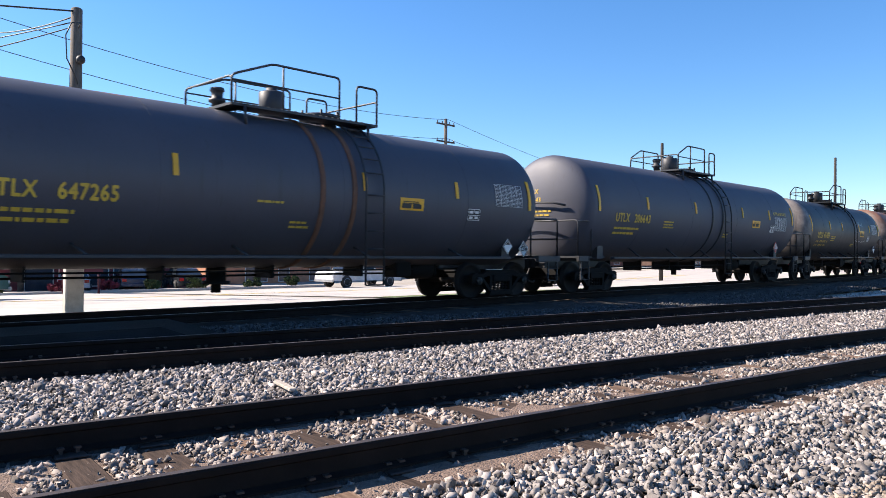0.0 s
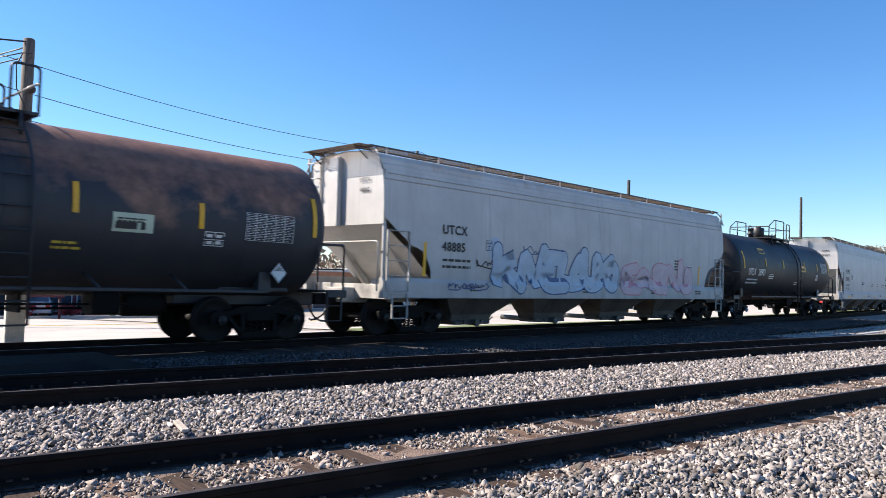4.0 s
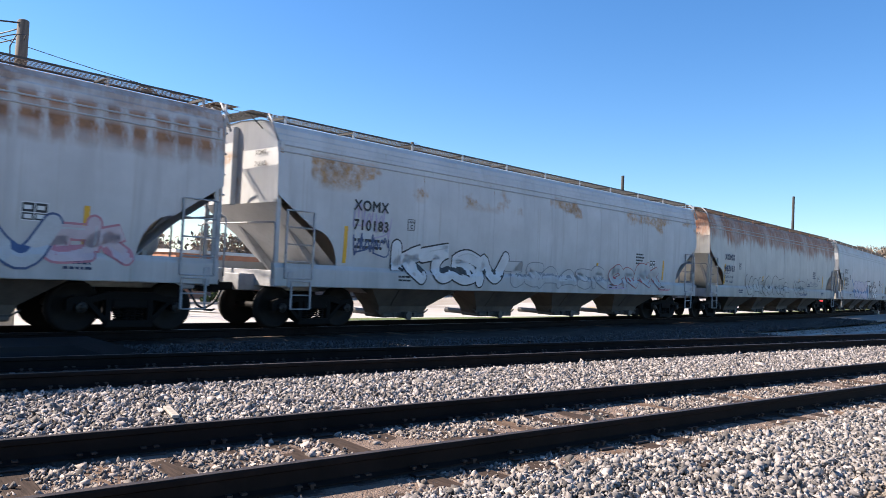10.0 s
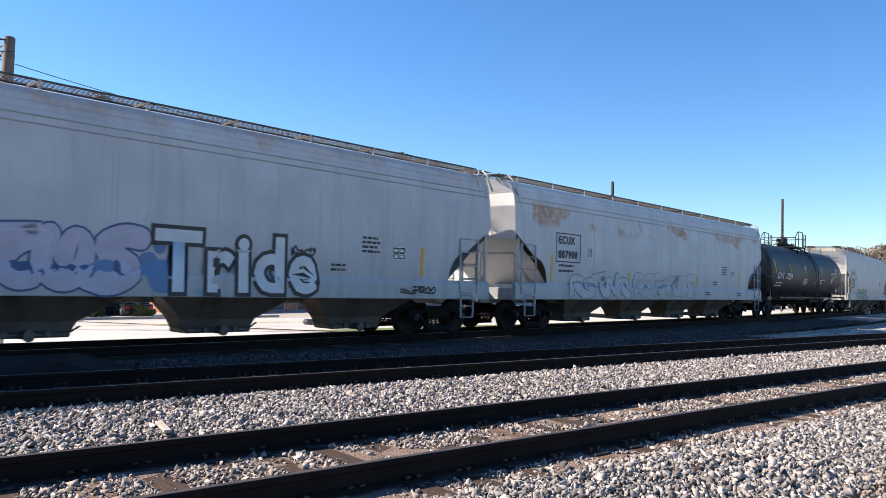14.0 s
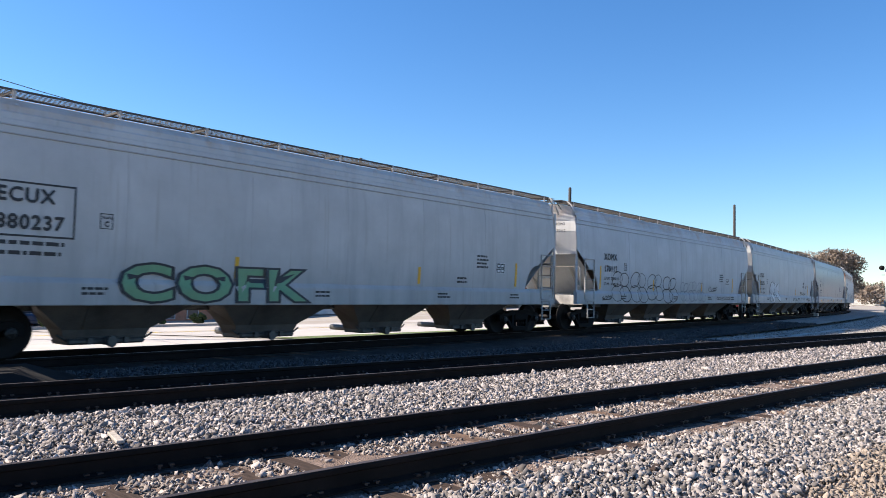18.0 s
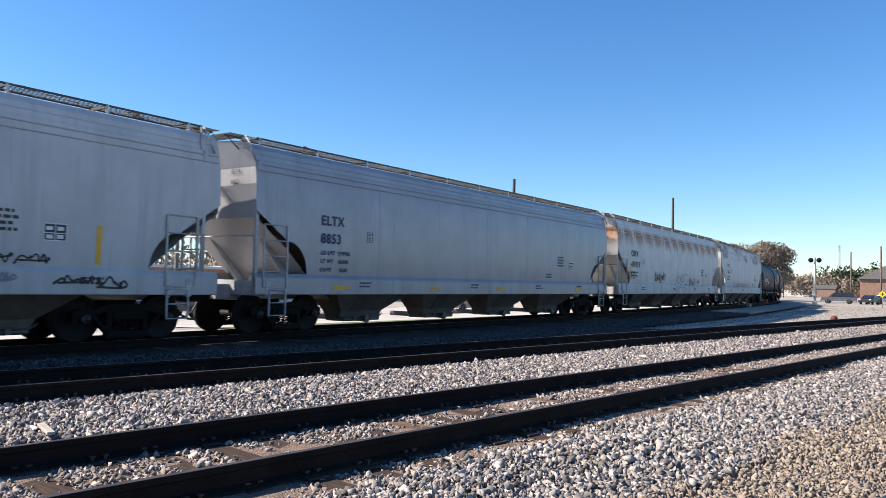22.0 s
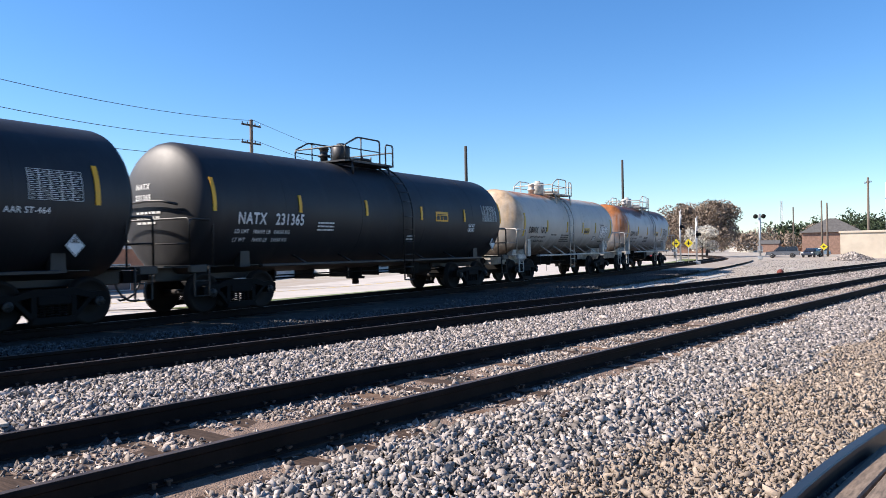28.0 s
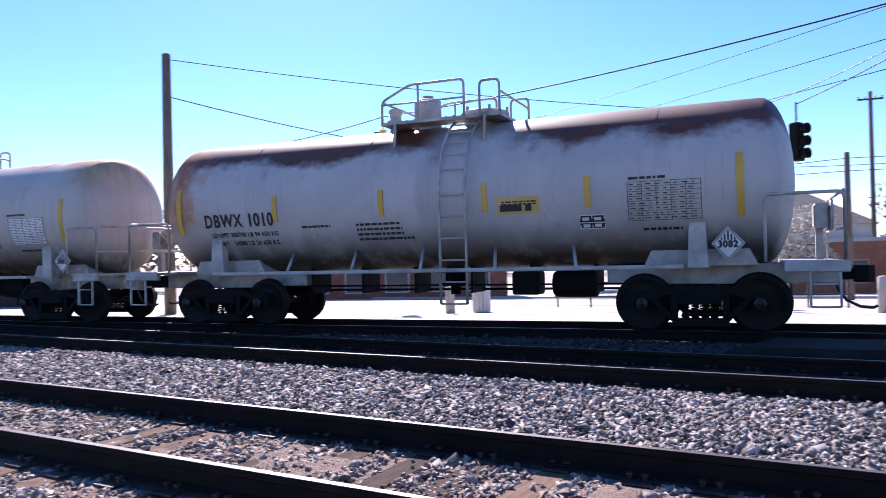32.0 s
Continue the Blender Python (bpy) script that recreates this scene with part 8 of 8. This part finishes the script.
s = empty("post_box", "blue collection box on the pavement", "mail box", "", pose(-2.2, 27.2, land(-2.2, 27.2)))
g = Geo()
g.bevel_box(-0.28, 0.28, -0.28, 0.28, 0.15, 0.95, 0.05)
g.lathe([(-0.28, 0.28), (0.28, 0.28)], 20, (0, 0, 0.95), "x")
part("box", g, plain("blue_paint", (0.02, 0.05, 0.20), 0.4), s)

# red hydrant-like marker and debris on the gravel lot
s = empty("marker_drum", "small rusty red marker on the gravel", "marker", "", pose(46.4, 12.6, GROUND_Z, 0, 0, 0))
g = Geo()
g.lathe([(0, 0.17), (0.16, 0.20), (0.28, 0.14), (0.32, 0.02)], 12, (0, 0, 0), "z")
part("drum", g, plain("rust_red", (0.14, 0.03, 0.022), 0.8), s)
stones("gravel_pile", M_STONE, 3500, lambda a, b: np.stack([96 + 2.6 * np.sqrt(a) * np.cos(6.283 * b), 18.2 + 2.2 * np.sqrt(a) * np.sin(6.283 * b), -0.3 + 0.9 * (1 - np.sqrt(a))], 1), 0.16, 0.0, "heap of pale crushed stone", 21)
M_PALEPATCH = mat("pale_limestone_patch", (0.40, 0.39, 0.36), 0.95, 0, 0.2, 2)
for i, (x, y, w, d) in enumerate(((30.5, 13.6, 1.6, 0.25), (36.0, 14.0, 3.2, 0.35), (42.0, 14.9, 5.0, 0.5), (24.0, 13.2, 1.0, 0.2))):
    g = Geo()
    g.ball((0, 0, 0), 1.0, 8, 0.12)
    o = put("spilled_stone", g, M_PALEPATCH)
    o.matrix_world = pose(x, y, GROUND_Z + 0.01, 0, 0, 10) @ Matrix.Diagonal((w, d * 0.45, 0.4, 1))
    tagged(o, "thin pale streak of spilled stone on the ground", "spilled stone")


stones("lot_gravel", M_STONE, 9000, lambda a, b: np.stack([26 + 78 * a, 13.4 + (0.06 + 0.16 * a) * 78 * b, np.full(len(a), -0.295)], 1), 0.05, 0.0, "loose stones over the gravel lot", 22, flat=0.5)


# ---- plants ----
M_BARK = mat("bark", (0.11, 0.085, 0.065), 0.95, 0, 0.4, 5)
M_TWIG = mat("bare_twigs", (0.27, 0.21, 0.16), 0.95, 0, 0.35, 3, island=0.4)
M_LEAF = mat("green_leaves", (0.055, 0.085, 0.025), 0.9, 0, 0.4, 3, island=0.5)
M_PINE = mat("pine_needles", (0.035, 0.055, 0.022), 0.95, 0, 0.35, 3, island=0.4)
M_BLOSSOM = mat("white_blossom", (0.62, 0.58, 0.50), 0.9, 0, 0.2, 3, island=0.3)
M_REDLEAF = mat("red_shrub_leaves", (0.22, 0.03, 0.05), 0.9, 0, 0.3, 3, island=0.4)


def leaf_cloud(name, n, fill, size, material, parent, seed, label=""):
    """Many small leaf blades through a crown's volume; fill maps random numbers to places."""
    r = np.random.RandomState(seed)
    p = fill(r, n)
    n = len(p)
    a = r.normal(size=(n, 3))
    a /= np.linalg.norm(a, axis=1)[:, None]
    b = np.cross(a, r.normal(size=(n, 3)))
    b /= np.linalg.norm(b, axis=1)[:, None]
    s = size * r.uniform(0.5, 1.3, (n, 1))
    v = np.stack([p - a * s, p + b * s * 0.5, p + a * s, p - b * s * 0.5], 1).reshape(-1, 3)
    me = bpy.data.meshes.new(name)
    me.vertices.add(4 * n)
    me.vertices.foreach_set("co", v.reshape(-1))
    me.loops.add(4 * n)
    me.loops.foreach_set("vertex_index", np.arange(4 * n, dtype=np.int32))
    me.polygons.add(n)
    me.polygons.foreach_set("loop_start", np.arange(0, 4 * n, 4, dtype=np.int32))
    me.update(calc_edges=True)
    me.materials.append(material)
    return put(name, me, None, parent, label)


def crown_fill(h, rx, rz, lumps, seed):
    q = np.random.RandomState(seed)
    c = np.stack([q.uniform(-0.7, 0.7, lumps) * rx, q.uniform(-0.7, 0.7, lumps) * rx, h + q.uniform(-0.6, 0.75, lumps) * rz], 1)
    rr = q.uniform(0.28, 0.5, lumps) * min(rx, rz)

    def f(r, n):
        k = r.randint(0, lumps, n)
        d = r.normal(size=(n, 3))
        d /= np.linalg.norm(d, axis=1)[:, None]
        return c[k] + d * (rr[k] * r.uniform(0.55, 1.0, n) ** 0.5)[:, None]
    return f, c


def tree(x, y, h, rx, material, label, seed, n=3500, size=0.16, clumps=26):
    z = land(x, y) - 0.05
    t = empty("tree", label, "tree", "trees", pose(x, y, z))
    f, lumps = crown_fill(h * 0.62, rx, h * 0.38, clumps, seed)
    g = Geo()
    r0 = 0.02 * h + 0.06
    g.rod((0, 0, 0), (0, 0, h * 0.35), r0, 8, r0 * 0.7)
    g.rod((0, 0, h * 0.35), (0.1, 0, h * 0.75), r0 * 0.7, 7, r0 * 0.2)
    part("trunk", g, M_BARK, t)
    for c in lumps[::3][:14]:
        g = Geo()
        s = Vector((0, 0, h * random.Random(seed + int(c[0] * 10)).uniform(0.25, 0.5)))
        e = Vector(c)
        mid = s.lerp(e, 0.5) + Vector((0, 0, 0.06 * h))
        g.tube([s, mid, e], r0 * 0.2, 5)
        part("limb", g, M_BARK, t)
    leaf_cloud("crown", n, f, size, material, t, seed)
    return t


def bush(x, y, r, material, label, seed):
    z = land(x, y) + 0.12
    b = empty("shrub", label, "shrub", "shrubs", pose(x, y, z))
    f, lumps = crown_fill(r * 0.7, r * 1.5, r * 0.8, 14, seed)
    g = Geo()
    for c in lumps[::3]:
        g.rod((0, 0, 0), tuple(c), 0.02, 5)
    part("stem_cluster", g, M_BARK, b)
    leaf_cloud("foliage", 1400, f, 0.10, material, b, seed)
    return b


tree(141, 51, 10.3, 6.0, M_TWIG, "broad brown late-winter tree beyond the crossing", 31, 34000, 0.2, 110)
tree(148, 60, 10.5, 5.0, M_TWIG, "bare brown tree behind the crossing", 32, 12000, 0.2, 60)
tree(132, 64, 10.5, 4.5, M_TWIG, "bare brown tree beyond the street", 33, 10000, 0.2, 60)
tree(112.8, 41.5, 5.0, 2.3, M_BLOSSOM, "small tree covered in white blossom", 34, 4000, 0.13)
tree(104, 50.5, 5.4, 2.2, M_BLOSSOM, "small tree covered in white blossom beside the street", 35, 4000, 0.13)
tree(120, 70, 9.0, 4.5, M_TWIG, "bare brown tree behind the shops", 37, 8000, 0.2, 50)
tree(98, 74, 9.5, 4.5, M_TWIG, "bare brown tree behind the shops", 38, 8000, 0.2, 50)
tree(-4.5, 58, 6.0, 3.2, M_BLOSSOM, "white blossoming tree behind the street corner", 39, 4000, 0.14)
tree(-12.0, 62, 8.0, 3.6, M_TWIG, "bare brown tree across the side street", 40, 4000, 0.17)
tree(-22, 66, 8.5, 4.0, M_TWIG, "bare brown tree across the side street", 41, 4000, 0.18)
tree(4.0, 66, 8.0, 3.6, M_TWIG, "bare brown tree far behind the shop", 42, 4000, 0.17)
tree(-30, 54, 7.5, 3.6, M_TWIG, "bare brown tree by the brick building", 43, 3500, 0.17)
tree(-40, 40, 7.5, 3.4, M_TWIG, "bare brown tree along the street", 44, 3500, 0.17)
tree(12, 70, 7.5, 3.4, M_PINE, "dark evergreen tree behind the shop", 45, 3500, 0.17)
tree(206, 46, 8.0, 3.5, M_TWIG, "bare tree behind the brown house", 46, 3500, 0.2)
tree(7.0, 52, 6.5, 3.0, M_PINE, "dark evergreen behind the shop roof", 47, 3000, 0.15)
for i, (x, o, r, mm, nm) in enumerate(((6.6, 32.4, 0.55, M_REDLEAF, "clipped dark red shrub along the pavement"), (8.8, 32.4, 0.6, M_LEAF, "clipped green shrub along the pavement"), (12.2, 32.4, 0.5, M_REDLEAF, "clipped dark red shrub along the pavement"),
                                       (14.8, 32.4, 0.45, M_REDLEAF, "small red shrub along the pavement"), (17.4, 32.4, 0.55, M_LEAF, "clipped green shrub along the pavement"), (20.5, 32.4, 0.55, M_LEAF, "clipped green shrub along the pavement"), (24.6, 32.4, 0.5, M_LEAF, "clipped green shrub along the pavement"), (27.8, 32.4, 0.45, M_LEAF, "clipped green shrub along the pavement"), (5.6, 32.4, 0.5, M_REDLEAF, "clipped dark red shrub along the pavement"))):
    p = track_xy(x, o)
    bush(p.x, p.y, r, mm, nm, 60 + i)


def woods(name, pts, hlo, hhi, material, label, seed, dens=130, size=0.8):
    """A far belt of trees as one mass of small blades."""
    r = np.random.RandomState(seed)
    P = []
    for x, y, z in pts:
        h = r.uniform(hlo, hhi)
        w = h * r.uniform(0.28, 0.45)
        d = r.normal(size=(dens, 3))
        d /= np.linalg.norm(d, axis=1)[:, None]
        P.append(np.array([x, y, z + h * 0.55]) + d * np.array([w, w, h * 0.5]) * r.uniform(0.5, 1, (dens, 1)))
    P = np.concatenate(P)
    o = leaf_cloud(name, len(P), lambda rr, n: P, size, material, None, seed)
    return tagged(o, label, "trees", "", "stuff")


r = random.Random(71)
woods("far_woods", [(r.uniform(330, 420), r.uniform(20, 95), -1) for k in range(220)], 9, 14, M_PINE, "dark wooded rise beyond the town", 72, 200, 0.8)
woods("far_woods", [(r.uniform(300, 400), r.uniform(-60, 70), 0) for k in range(160)], 10, 16, M_PINE, "dark green wooded hill behind the shed", 77, 260, 0.6)
woods("far_woods", [(r.uniform(300, 400), r.uniform(60, 200), -0.5) for k in range(160)], 7, 11, M_TWIG, "brown bare woods beyond the crossing", 73, 260, 0.55)
woods("far_woods", [(r.uniform(-120, 60), r.uniform(110, 170), -0.5) for k in range(90)], 5, 9, M_TWIG, "brown bare woods beyond the street", 74, 130, 0.6)
woods("far_woods", [(r.uniform(-220, -60), r.uniform(30, 110), -0.5) for k in range(110)], 5, 9, M_TWIG, "brown bare woods along the far street", 75, 130, 0.5)
woods("far_woods", [(r.uniform(60, 230), r.uniform(95, 190), -0.5) for k in range(110)], 6, 10, M_TWIG, "brown bare woods behind the shops", 76, 130, 0.6)
# lattice mast on the horizon
s = empty("radio_mast", "thin lattice radio mast on the horizon", "mast", "", pose(386, 103, 0))
g = Geo()
for a in range(3):
    g.rod((0.9 * math.cos(a * 2.094), 0.9 * math.sin(a * 2.094), 0), (0.5 * math.cos(a * 2.094), 0.5 * math.sin(a * 2.094), 24), 0.14, 5)
for k in range(16):
    g.rod((0.8 - k * 0.02, 0, k * 1.5), (-0.4, 0.6, k * 1.5 + 1.5), 0.07, 4)
part("lattice", g, M_METAL, s)


def street_motion():
    for car, off, back, keys in MOVERS:
        ts = sorted({k[0] for k in keys} | set(np.arange(0, 32.1, 2.0)))
        walk(car, [(t, road_pose(float(np.clip(np.interp(t, [k[0] for k in keys], [k[1] for k in keys]), -400, 400)), off, back)) for t in ts])


motions()
